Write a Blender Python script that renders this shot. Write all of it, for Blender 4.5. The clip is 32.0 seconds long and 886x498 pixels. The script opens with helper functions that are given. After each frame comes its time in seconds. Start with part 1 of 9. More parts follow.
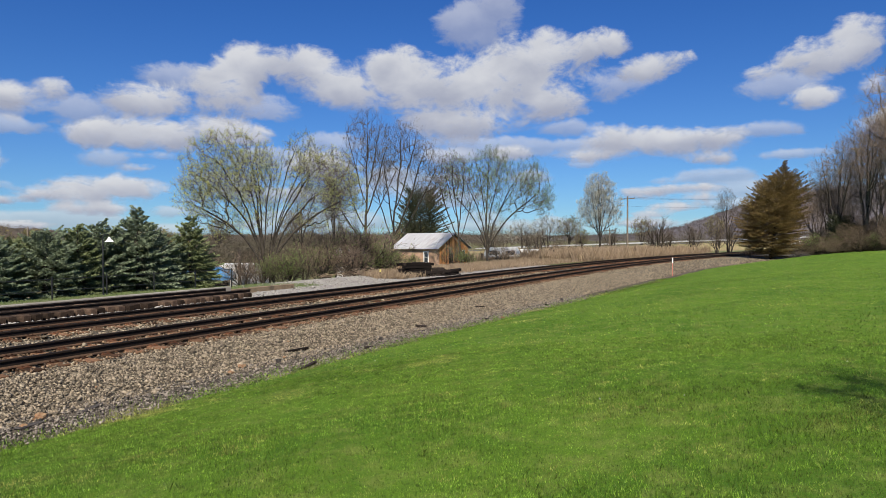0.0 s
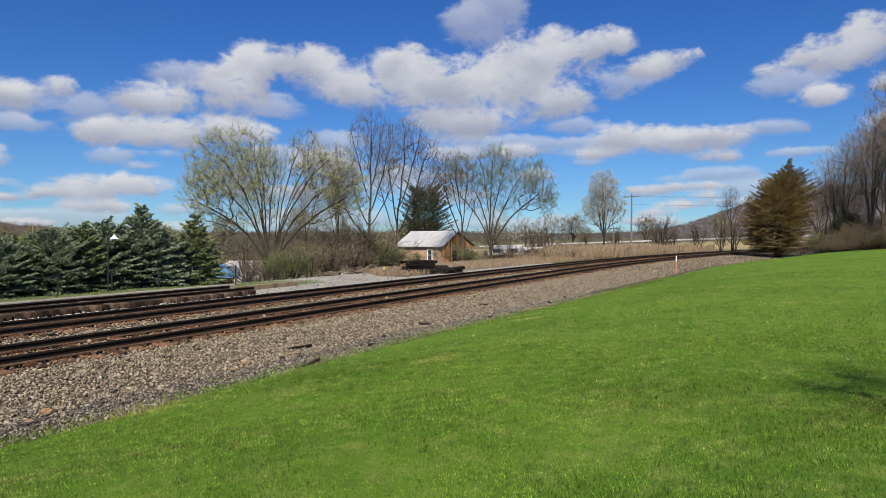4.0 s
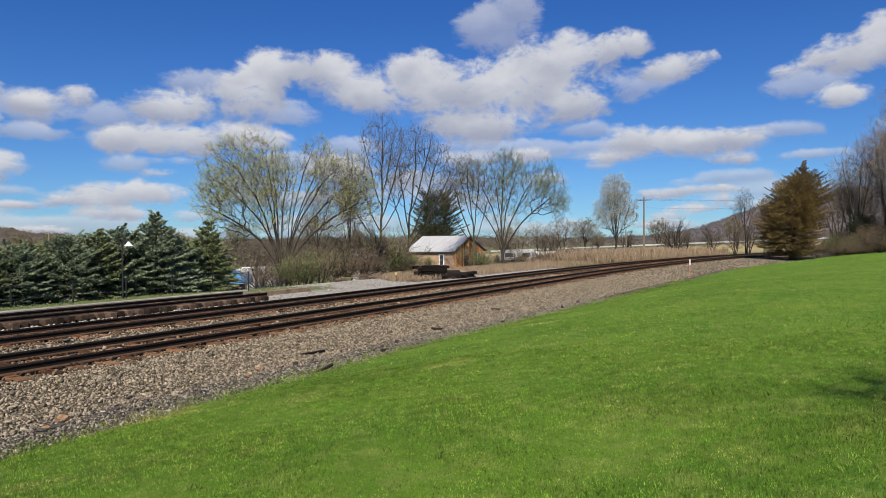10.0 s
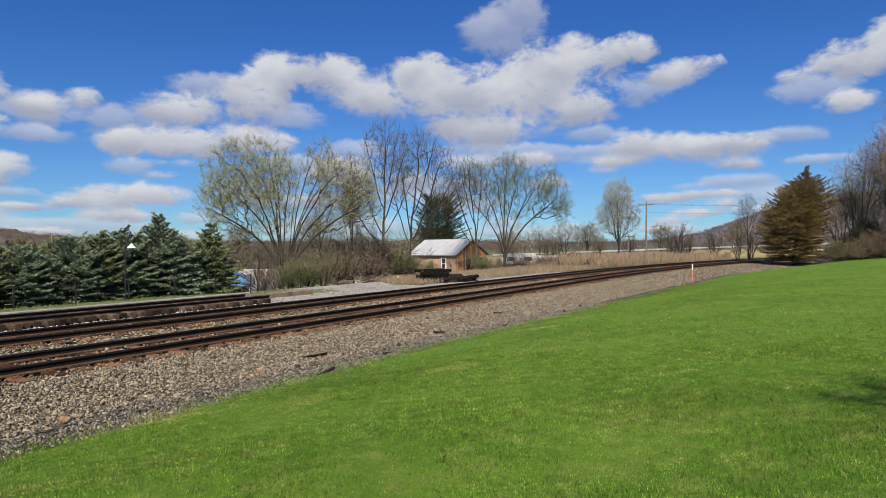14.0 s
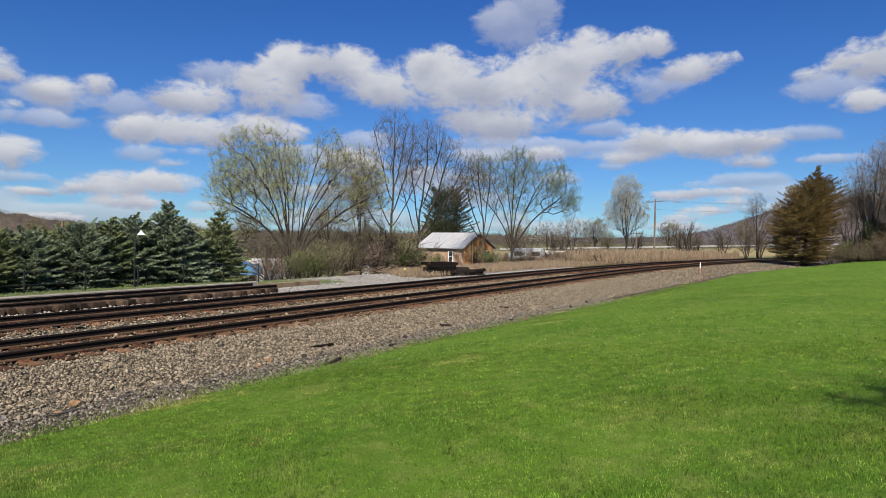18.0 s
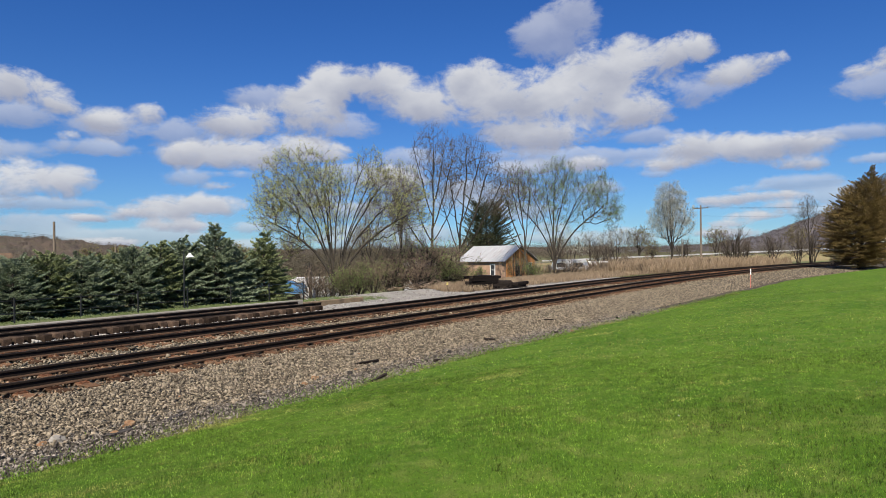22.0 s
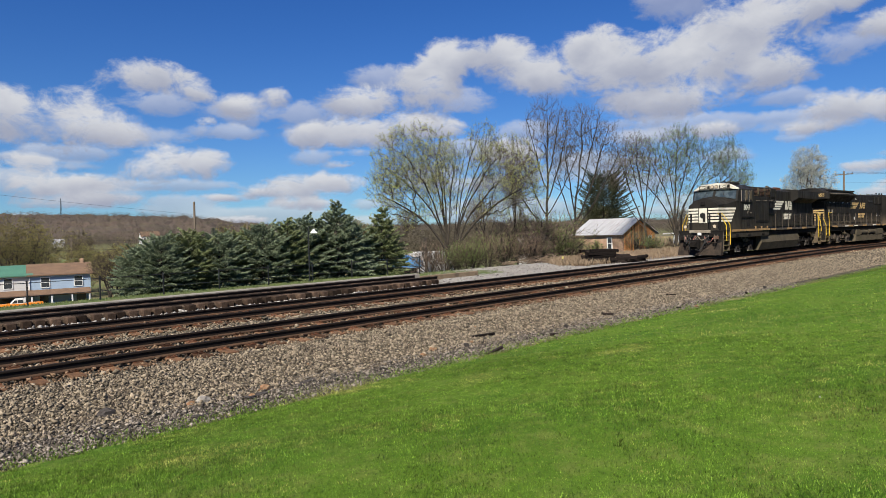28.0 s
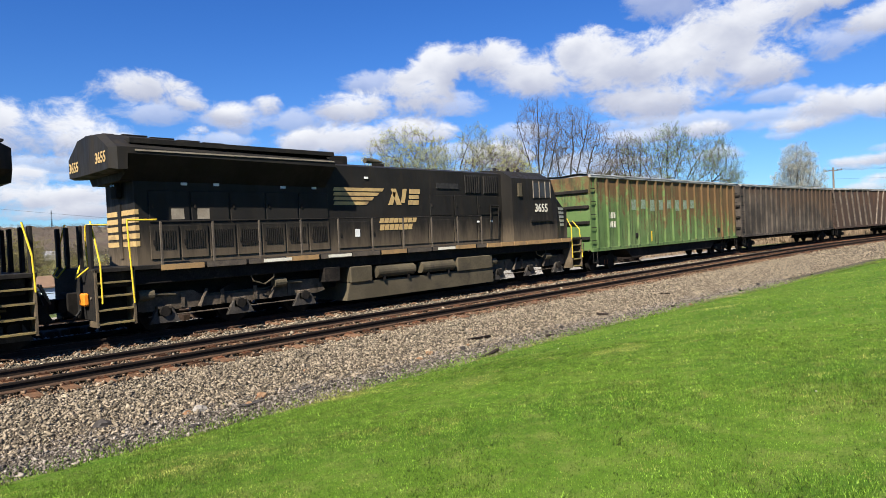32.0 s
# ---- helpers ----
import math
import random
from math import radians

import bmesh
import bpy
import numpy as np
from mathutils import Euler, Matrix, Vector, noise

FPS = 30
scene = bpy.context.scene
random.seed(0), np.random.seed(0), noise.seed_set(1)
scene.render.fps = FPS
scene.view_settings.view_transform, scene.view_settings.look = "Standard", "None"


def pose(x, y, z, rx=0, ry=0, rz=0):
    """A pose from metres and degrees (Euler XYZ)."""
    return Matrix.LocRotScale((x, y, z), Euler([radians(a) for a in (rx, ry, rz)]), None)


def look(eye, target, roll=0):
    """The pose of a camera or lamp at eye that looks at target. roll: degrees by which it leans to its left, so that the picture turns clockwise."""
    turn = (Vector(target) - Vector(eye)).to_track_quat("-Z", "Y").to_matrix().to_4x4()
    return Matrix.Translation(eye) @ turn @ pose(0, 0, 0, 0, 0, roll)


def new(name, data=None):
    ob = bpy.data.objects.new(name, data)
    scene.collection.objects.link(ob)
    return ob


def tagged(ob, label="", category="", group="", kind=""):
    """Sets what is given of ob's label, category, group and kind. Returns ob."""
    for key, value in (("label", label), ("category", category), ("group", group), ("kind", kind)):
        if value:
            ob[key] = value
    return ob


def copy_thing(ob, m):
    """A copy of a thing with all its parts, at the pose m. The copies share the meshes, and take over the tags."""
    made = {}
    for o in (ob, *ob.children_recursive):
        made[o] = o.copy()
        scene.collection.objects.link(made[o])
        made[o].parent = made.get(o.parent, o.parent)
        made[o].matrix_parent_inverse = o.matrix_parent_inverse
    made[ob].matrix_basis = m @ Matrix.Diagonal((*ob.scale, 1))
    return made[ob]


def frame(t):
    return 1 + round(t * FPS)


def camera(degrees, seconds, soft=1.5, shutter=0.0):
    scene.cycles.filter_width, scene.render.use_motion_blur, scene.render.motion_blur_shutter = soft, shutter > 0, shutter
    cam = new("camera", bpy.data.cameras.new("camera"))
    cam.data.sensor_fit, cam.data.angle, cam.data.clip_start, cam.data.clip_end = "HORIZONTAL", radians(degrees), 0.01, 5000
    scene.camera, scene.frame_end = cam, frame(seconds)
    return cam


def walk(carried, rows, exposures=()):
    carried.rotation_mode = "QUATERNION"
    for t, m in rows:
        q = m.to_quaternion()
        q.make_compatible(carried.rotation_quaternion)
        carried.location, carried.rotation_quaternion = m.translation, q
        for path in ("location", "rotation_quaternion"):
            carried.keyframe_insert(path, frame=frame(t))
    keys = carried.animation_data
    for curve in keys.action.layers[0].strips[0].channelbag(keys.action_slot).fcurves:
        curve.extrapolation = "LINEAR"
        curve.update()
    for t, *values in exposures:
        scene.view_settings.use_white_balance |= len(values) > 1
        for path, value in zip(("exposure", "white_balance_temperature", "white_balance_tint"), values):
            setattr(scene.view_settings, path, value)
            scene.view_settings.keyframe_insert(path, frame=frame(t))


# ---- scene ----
cam = camera(68.47, 32.0, soft=0.6)
# The camera is held by hand beside the line: seconds, place in metres, tilt, lean and turn in degrees.
ROWS = (
    (0, -0.004, -0.003, 2.160, -0.75, 0.37, -61.49),
    (0.5, -0.006, -0.004, 2.160, -0.75, 0.30, -61.42),
    (1, -0.008, -0.003, 2.159, -0.73, 0.24, -61.40),
    (1.5, -0.008, -0.002, 2.158, -0.74, 0.23, -61.47),
    (2, -0.011, -0.006, 2.157, -0.79, 0.20, -61.50),
    (2.5, -0.020, -0.014, 2.158, -0.87, 0.38, -61.54),
    (3, -0.032, -0.024, 2.160, -0.94, 0.15, -61.56),
    (3.5, -0.039, -0.034, 2.161, -0.83, 0.16, -61.32),
    (4, -0.038, -0.043, 2.161, -0.94, 0.29, -61.15),
    (4.5, -0.032, -0.050, 2.161, -1.01, 0.58, -60.44),
    (6.5, -0.029, -0.006, 2.153, -0.92, 0.51, -59.62),
    (7, -0.021, -0.002, 2.152, -1.11, 0.65, -60.21),
    (7.5, -0.014, 0.002, 2.151, -1.27, 0.64, -60.69),
    (8, -0.007, 0.004, 2.151, -1.36, 0.58, -60.70),
    (8.5, -0.005, 0.005, 2.153, -1.26, 0.58, -60.66),
    (9, -0.008, 0.002, 2.155, -1.07, 0.50, -60.50),
    (9.5, -0.013, -0.001, 2.155, -0.90, 0.57, -60.32),
    (10, -0.017, -0.003, 2.155, -0.49, 0.66, -60.15),
    (10.5, -0.019, -0.001, 2.155, -0.31, 0.51, -60.17),
    (11, -0.022, 0.001, 2.155, -0.29, 0.58, -60.14),
    (11.5, -0.022, 0.001, 2.156, -0.14, 0.54, -60.06),
    (12, -0.019, 0.002, 2.158, -0.15, 0.49, -59.88),
    (12.5, -0.015, 0.003, 2.158, -0.17, 0.45, -59.85),
    (13, -0.016, 0.005, 2.157, -0.17, 0.36, -60.00),
    (13.5, -0.021, 0.005, 2.157, -0.17, 0.39, -60.04),
    (15.5, -0.042, -0.006, 2.161, -0.75, -0.03, -59.41),
    (16, -0.044, -0.002, 2.162, -1.19, -0.25, -59.36),
    (16.5, -0.052, 0.005, 2.162, -1.26, -0.20, -59.33),
    (17, -0.068, 0.011, 2.161, -1.04, -0.20, -59.24),
    (17.5, -0.077, 0.011, 2.161, -0.62, -0.21, -59.10),
    (18, -0.066, 0.005, 2.162, -0.80, -0.78, -59.33),
    (18.5, -0.037, 0.006, 2.163, -0.94, -0.77, -59.25),
    (19, -0.010, 0.019, 2.162, -1.03, 0.09, -58.31),
    (19.5, -0.003, 0.031, 2.160, -0.73, -0.25, -58.27),
    (20, -0.010, 0.035, 2.159, -0.56, -0.27, -58.20),
    (20.5, -0.019, 0.036, 2.160, -0.54, -0.22, -58.03),
    (21, -0.027, 0.035, 2.162, -0.47, -0.21, -57.64),
    (21.5, -0.034, 0.035, 2.164, -0.41, 0.21, -57.08),
    (22, -0.041, 0.035, 2.164, 0.44, 0.88, -55.70),
    (22.5, -0.049, 0.035, 2.162, 0.76, 1.81, -53.25),
    (23, -0.053, 0.037, 2.160, 0.59, 2.21, -51.64),
    (23.5, -0.053, 0.041, 2.158, -0.01, 3.19, -50.37),
    (24, -0.050, 0.046, 2.157, -0.60, 2.73, -49.17),
    (24.5, -0.046, 0.051, 2.155, -0.83, 2.89, -47.99),
    (25, -0.043, 0.053, 2.154, -1.15, 2.83, -47.55),
    (25.5, -0.041, 0.054, 2.152, -1.14, 2.89, -47.12),
    (27.5, -0.053, 0.066, 2.146, -1.52, 0.75, -46.12),
    (28, -0.055, 0.067, 2.146, -1.60, 1.49, -45.73),
    (28.5, -0.055, 0.069, 2.145, -1.62, 1.98, -45.71),
    (29, -0.054, 0.070, 2.144, -1.49, 2.32, -45.58),
    (29.5, -0.053, 0.071, 2.141, -1.43, 2.24, -45.59),
    (30, -0.054, 0.073, 2.137, -1.40, 2.20, -45.79),
    (30.5, -0.057, 0.073, 2.134, -1.31, 2.28, -45.74),
    (31, -0.062, 0.073, 2.134, -1.31, 2.28, -45.74),
    (31.5, -0.067, 0.074, 2.134, -1.32, 2.43, -45.94),
    (32, -0.068, 0.075, 2.134, -1.26, 2.69, -46.33),
)
walk(cam, [(t, pose(x, y, z, 90 + tilt, lean, turn)) for t, x, y, z, tilt, lean, turn in ROWS], exposures=[(0, 0.86), (30.4, 0.86), (30.7, 1.02), (31.0, 1.28), (31.4, 1.36), (32, 1.34)])

# ---------------------------------------------------------------- light
SUN_TURN, SUN_HEIGHT = radians(206), radians(44)      # where the sun stands: bearing from +x towards +y, and height
TO_SUN = Vector((math.cos(SUN_TURN) * math.cos(SUN_HEIGHT), math.sin(SUN_TURN) * math.cos(SUN_HEIGHT), math.sin(SUN_HEIGHT)))
world = bpy.data.worlds.new("world")
scene.world = world
world.use_nodes = True
wt = world.node_tree
sky = wt.nodes.new("ShaderNodeTexSky")
sky.sky_type, sky.sun_disc = "NISHITA", False
sky.sun_elevation, sky.sun_rotation = SUN_HEIGHT, radians(90) - SUN_TURN
sky.air_density, sky.dust_density, sky.ozone_density, sky.altitude = 1.0, 0.0, 2.5, 300
wt.nodes["Background"].inputs["Strength"].default_value = 0.0565
deep = wt.nodes.new("ShaderNodeMix")                    # the camera's strong blue
deep.data_type, deep.blend_type = "RGBA", "MULTIPLY"
deep.inputs[0].default_value = 1.0
height = wt.nodes.new("ShaderNodeMapRange")             # paler towards the horizon
height.interpolation_type = "SMOOTHSTEP"
height.inputs["From Max"].default_value = 0.38
split = wt.nodes.new("ShaderNodeSeparateXYZ")
wt.links.new(wt.nodes.new("ShaderNodeTexCoord").outputs["Generated"], split.inputs[0])
wt.links.new(split.outputs[2], height.inputs["Value"])
shade = wt.nodes.new("ShaderNodeMix")
shade.data_type = "RGBA"
shade.inputs[6].default_value, shade.inputs[7].default_value = (0.35, 0.585, 0.90, 1.0), (0.21, 0.495, 0.97, 1.0)
wt.links.new(height.outputs["Result"], shade.inputs[0])
wt.links.new(shade.outputs[2], deep.inputs[7])
wt.links.new(sky.outputs[0], deep.inputs[6])
wt.links.new(deep.outputs[2], wt.nodes["Background"].inputs["Color"])
sun = new("sun", bpy.data.lights.new("sun", "SUN"))
sun.data.energy, sun.data.angle, sun.data.color = 5.0, radians(0.53), (1.0, 0.94, 0.84)
sun.matrix_world = look(TO_SUN * 100, (0, 0, 0))


# ---------------------------------------------------------------- materials
class Nodes:
    """A material's node tree, with short calls to add nodes to it."""

    def __init__(self, name):
        self.mat = bpy.data.materials.new(name)
        self.mat.use_nodes = True
        self.tree = self.mat.node_tree
        self.bsdf = self.tree.nodes["Principled BSDF"]
        self.coord = self.tree.nodes.new("ShaderNodeTexCoord").outputs["Object"]

    def add(self, kind, out=0, **given):
        node = self.tree.nodes.new("ShaderNode" + kind)
        for key, value in given.items():
            if key[0] == "i" and key[1:].isdigit():
                socket = node.inputs[int(key[1:])]
                if isinstance(value, bpy.types.NodeSocket):
                    self.tree.links.new(value, socket)
                else:
                    socket.default_value = value
            else:
                setattr(node, key, value)
        return node.outputs[out]

    def noise(self, scale, detail=4.0, rough=0.6, vector=None, distortion=0.0):
        node = self.tree.nodes.new("ShaderNodeTexNoise")
        node.inputs["Scale"].default_value, node.inputs["Detail"].default_value = scale, detail
        node.inputs["Roughness"].default_value, node.inputs["Distortion"].default_value = rough, distortion
        self.tree.links.new(vector or self.coord, node.inputs["Vector"])
        return node.outputs["Fac"]

    def math(self, op, a, b=0.0, c=0.0):
        return self.add("Math", operation=op, i0=a, i1=b, i2=c)

    def ramp(self, value, lo, hi, to_lo=0.0, to_hi=1.0):
        node = self.tree.nodes.new("ShaderNodeMapRange")
        node.interpolation_type = "SMOOTHSTEP"
        self.tree.links.new(value, node.inputs["Value"])
        for key, v in (("From Min", lo), ("From Max", hi), ("To Min", to_lo), ("To Max", to_hi)):
            node.inputs[key].default_value = v
        return node.outputs["Result"]

    def mix(self, fac, a, b):
        node = self.tree.nodes.new("ShaderNodeMix")
        node.data_type = "RGBA"
        for key, v in ((0, fac), (6, a), (7, b)):
            if isinstance(v, bpy.types.NodeSocket):
                self.tree.links.new(v, node.inputs[key])
            else:
                node.inputs[key].default_value = v if key == 0 else (*v, 1.0)
        return node.outputs[2]

    def stretch(self, sx, sy, sz, vector=None):
        return self.add("Mapping", i0=vector or self.coord, i3=(sx, sy, sz))

    def set(self, **values):
        names = {"color": "Base Color", "rough": "Roughness", "metal": "Metallic", "specular": "Specular IOR Level", "normal": "Normal",
                 "alpha": "Alpha", "emit": "Emission Color", "glow": "Emission Strength", "through": "Transmission Weight"}
        for key, v in values.items():
            socket = self.bsdf.inputs[names[key]]
            if isinstance(v, bpy.types.NodeSocket):
                self.tree.links.new(v, socket)
            else:
                socket.default_value = (*v, 1.0) if isinstance(v, tuple) else v
        return self.mat

    def bump(self, height, distance, strength=0.6):
        node = self.tree.nodes.new("ShaderNodeBump")
        node.inputs["Strength"].default_value, node.inputs["Distance"].default_value = strength, distance
        self.tree.links.new(height, node.inputs["Height"])
        return node.outputs["Normal"]

    def island(self):
        return self.add("NewGeometry", out="Random Per Island")

    def own(self):
        return self.add("ObjectInfo", out="Random")


def worn(name, base, second, dirt=None, scale=3.0, fine=40.0, rough=0.6, metal=0.0, bump=0.002, amount=0.5, stretch=None, random_by=None, spread=(0.32, 1.6)):
    """Paint, wood, stone or metal in two shades, with stains at one scale and grain at another."""
    n = Nodes(name)
    vec = n.stretch(*stretch) if stretch else n.coord
    big, small = n.noise(scale, 5, 0.65, vec), n.noise(fine, 3, 0.6, vec)
    col = n.mix(n.ramp(big, 0.35, 0.65), base, second)
    if dirt:
        col = n.mix(n.ramp(n.noise(scale * 0.6, 6, 0.7, vec, 0.4), 0.62 - amount * 0.25, 0.75), col, dirt)
    col = n.mix(n.ramp(small, 0.3, 0.7, 0.0, 0.35), col, tuple(c * 0.55 for c in base))
    if random_by:
        value = n.island() if random_by == "island" else n.own()
        col = n.add("HueSaturation", i0=0.5, i1=1.0, i2=n.ramp(value, 0, 1, *spread), i3=1.0, i4=col)
    n.set(color=col, rough=n.ramp(small, 0.2, 0.8, max(rough - 0.12, 0.05), min(rough + 0.12, 1.0)), metal=metal, specular=0.1 if rough > 0.8 else 0.3)
    if bump:
        n.set(normal=n.bump(small, bump))
    return n.mat


def leafy(name, low, high, rough=0.55, thin=0.25):
    """Leaves or needles: shade by clump, part of the light passes through."""
    n = Nodes(name)
    col = n.mix(n.island(), low, high)
    col = n.mix(n.ramp(n.noise(1.3, 3), 0.35, 0.7, 0.0, 0.5), col, tuple(0.6 * a + 0.4 * b for a, b in zip(high, low)))
    n.set(color=col, rough=rough, specular=0.25)
    tr = n.add("BsdfTranslucent", i0=col)
    out = n.tree.nodes["Material Output"]
    both = n.add("MixShader", i0=thin, i1=n.bsdf.outputs[0], i2=tr)
    n.tree.links.new(both, out.inputs["Surface"])
    return n.mat


def soil(name, a, b, c, scale=0.35, fine=18.0, bump=0.03):
    """Open ground in three shades."""
    n = Nodes(name)
    big, mid, small = n.noise(scale, 5, 0.6), n.noise(scale * 7, 4, 0.65), n.noise(fine, 4, 0.7)
    col = n.mix(n.ramp(big, 0.38, 0.62), a, b)
    col = n.mix(n.ramp(mid, 0.45, 0.7, 0, 0.7), col, c)
    col = n.mix(n.ramp(small, 0.35, 0.75, 0.0, 0.5), col, tuple(v * 0.4 for v in a))
    n.set(color=col, rough=0.95, specular=0.1, normal=n.bump(n.math("ADD", mid, small), bump, 0.8))
    return n.mat


M = {}
M["lawn"] = soil("lawn", (0.085, 0.158, 0.014), (0.054, 0.12, 0.0095), (0.165, 0.195, 0.045), 0.4, 42, 0.03)
M["meadow"] = soil("meadow", (0.1248, 0.1092, 0.0546), (0.0858, 0.1092, 0.039), (0.156, 0.1248, 0.0702), 0.05, 5, 0.05)
M["verge"] = soil("verge", (0.078, 0.1092, 0.0351), (0.0936, 0.1092, 0.0468), (0.1326, 0.1248, 0.0702), 0.3, 12, 0.03)
M["ballast"] = soil("ballast", (0.0741, 0.0624, 0.0468), (0.1014, 0.0858, 0.0663), (0.0273, 0.02184, 0.01638), 0.6, 9, 0.06)
M["gravel"] = soil("gravel", (0.234, 0.2184, 0.1989), (0.2808, 0.2652, 0.2418), (0.156, 0.1404, 0.1248), 0.5, 25, 0.03)
M["cinder"] = soil("cinder", (0.1014, 0.0936, 0.0897), (0.156, 0.1443, 0.1326), (0.0624, 0.0585, 0.0546), 0.8, 30, 0.03)
M["stone"] = worn("stone", (0.24, 0.196, 0.14), (0.152, 0.123, 0.087), scale=9, fine=60, rough=0.9, bump=0.004, random_by="island", spread=(0.45, 1.45))
M["pale_stone"] = worn("pale_stone", (0.3, 0.28, 0.25), (0.22, 0.2, 0.178), scale=9, fine=60, rough=0.9, bump=0.004, random_by="island", spread=(0.55, 1.35))
M["rust_stone"] = worn("rust_dusted_stone", (0.19, 0.128, 0.08), (0.13, 0.083, 0.052), scale=9, fine=60, rough=0.9, bump=0.004, random_by="island", spread=(0.5, 1.35))
M["rail"] = worn("rail_steel", (0.012, 0.009, 0.0075), (0.02, 0.0135, 0.010), (0.05, 0.027, 0.016), 2.0, 30, 0.75, 0.0, 0.002, 0.2)
M["rail"].node_tree.nodes["Principled BSDF"].inputs["Specular IOR Level"].default_value = 0.15
M["rail_foot"] = worn("rusty_rail_foot", (0.07, 0.041, 0.026), (0.045, 0.028, 0.019), (0.1, 0.055, 0.032), 4, 40, 0.9)
M["rail_top"] = worn("polished_railhead", (0.10, 0.095, 0.09), (0.16, 0.15, 0.14), scale=1.0, fine=25, rough=0.4, metal=0.9, bump=0.0005)
M["rust"] = worn("rust", (0.115, 0.046, 0.022), (0.062, 0.03, 0.018), (0.036, 0.021, 0.015), 5, 45, 0.85, 0.1, 0.004, random_by="own")
M["tie"] = worn("creosoted_tie", (0.122, 0.064, 0.035), (0.066, 0.041, 0.026), (0.16, 0.08, 0.04), 4, 50, 0.9, 0, 0.004, stretch=(3, 1, 3), random_by="own")
M["stub_tie"] = worn("brown_weathered_tie", (0.068, 0.044, 0.03), (0.036, 0.024, 0.017), (0.1, 0.068, 0.048), 4, 50, 0.9, 0, 0.005, stretch=(3, 1, 3), random_by="own")
M["old_tie"] = worn("old_tie", (0.013, 0.010, 0.0085), (0.026, 0.019, 0.0155), (0.010, 0.008, 0.007), 4, 50, 0.9, 0, 0.005, stretch=(3, 1, 3), random_by="own")
M["concrete"] = worn("concrete", (0.2652, 0.2418, 0.2106), (0.195, 0.1755, 0.1482), (0.1326, 0.117, 0.0936), 1.2, 40, 0.9)
M["timber_edge"] = worn("timber_edge", (0.156, 0.117, 0.078), (0.2106, 0.156, 0.1014), (0.078, 0.0624, 0.0468), 2.5, 40, 0.9)
M["bark"] = worn("bark", (0.036, 0.03, 0.024), (0.06, 0.05, 0.04), (0.02, 0.017, 0.014), 3, 22, 0.95, 0, 0.01)
M["bark_pale"] = worn("pale_bark", (0.055, 0.046, 0.036), (0.035, 0.029, 0.023), (0.02, 0.017, 0.014), 3, 22, 0.95, 0, 0.01)
M["twig"] = worn("twigs", (0.08, 0.063, 0.047), (0.125, 0.099, 0.074), scale=2, fine=20, rough=0.9, bump=0)
M["wood_twig"] = worn("woodland_twigs", (0.155, 0.118, 0.086), (0.25, 0.19, 0.142), scale=2, fine=20, rough=0.9, bump=0)
M["brush_twig"] = worn("brush_twigs", (0.125, 0.092, 0.066), (0.23, 0.172, 0.125), scale=2, fine=20, rough=0.9, bump=0, random_by="island")
M["bud"] = leafy("spring_buds", (0.33, 0.36, 0.08), (0.5, 0.51, 0.15), 0.6, 0.35)
M["bud_green"] = leafy("young_leaves", (0.15, 0.22, 0.055), (0.29, 0.36, 0.115), 0.6, 0.35)
M["blossom"] = leafy("pear_blossom", (0.328, 0.328, 0.246), (0.5576, 0.5494, 0.4756), 0.6, 0.35)
M["spruce"] = leafy("spruce_needles", (0.064, 0.088, 0.047), (0.245, 0.285, 0.18), 0.7, 0.28)
M["spruce_new"] = leafy("spruce_tips", (0.068, 0.088, 0.034), (0.235, 0.262, 0.12), 0.7, 0.28)
M["cedar"] = leafy("cedar_scales", (0.055, 0.042, 0.015), (0.22, 0.146, 0.048), 0.7, 0.15)
M["fir"] = leafy("dark_needles", (0.022, 0.027, 0.013), (0.07, 0.073, 0.033), 0.7, 0.1)
M["weed"] = leafy("dry_weeds", (0.16, 0.112, 0.072), (0.36, 0.272, 0.18), 0.8, 0.3)
M["brush"] = leafy("brush_leaves", (0.1, 0.15, 0.03), (0.23, 0.29, 0.085), 0.6, 0.3)


def patchy_grass(name, low, high, dry, thin=0.35):
    """Grass blades: shade by blade, with yellowed and darker patches across the lawn."""
    n = Nodes(name)
    col = n.mix(n.island(), low, high)
    col = n.mix(n.ramp(n.noise(0.5, 4, 0.6), 0.52, 0.7, 0.0, 0.6), col, dry)
    col = n.mix(n.ramp(n.noise(0.23, 3, 0.5), 0.48, 0.64, 0.0, 0.5), col, tuple(0.7 * v for v in low))
    col = n.mix(n.ramp(n.noise(2.3, 5, 0.75), 0.54, 0.68, 0.0, 0.55), col, dry)
    tuft = n.math("MULTIPLY", n.ramp(n.noise(5.0, 4, 0.7), 0.36, 0.64, 0.62, 1.27), n.ramp(n.noise(26.0, 4, 0.7), 0.38, 0.62, 0.42, 1.42))
    blade = n.ramp(n.math("FRACT", n.math("MULTIPLY", n.island(), 17.0)), 0, 1, 0.75, 1.2)
    col = n.add("HueSaturation", i0=0.5, i1=1.0, i2=n.math("MULTIPLY", tuft, blade), i3=1.0, i4=col)
    n.set(color=col, rough=0.5, specular=0.25)
    both = n.add("MixShader", i0=thin, i1=n.bsdf.outputs[0], i2=n.add("BsdfTranslucent", i0=col))
    n.tree.links.new(both, n.tree.nodes["Material Output"].inputs["Surface"])
    return n.mat


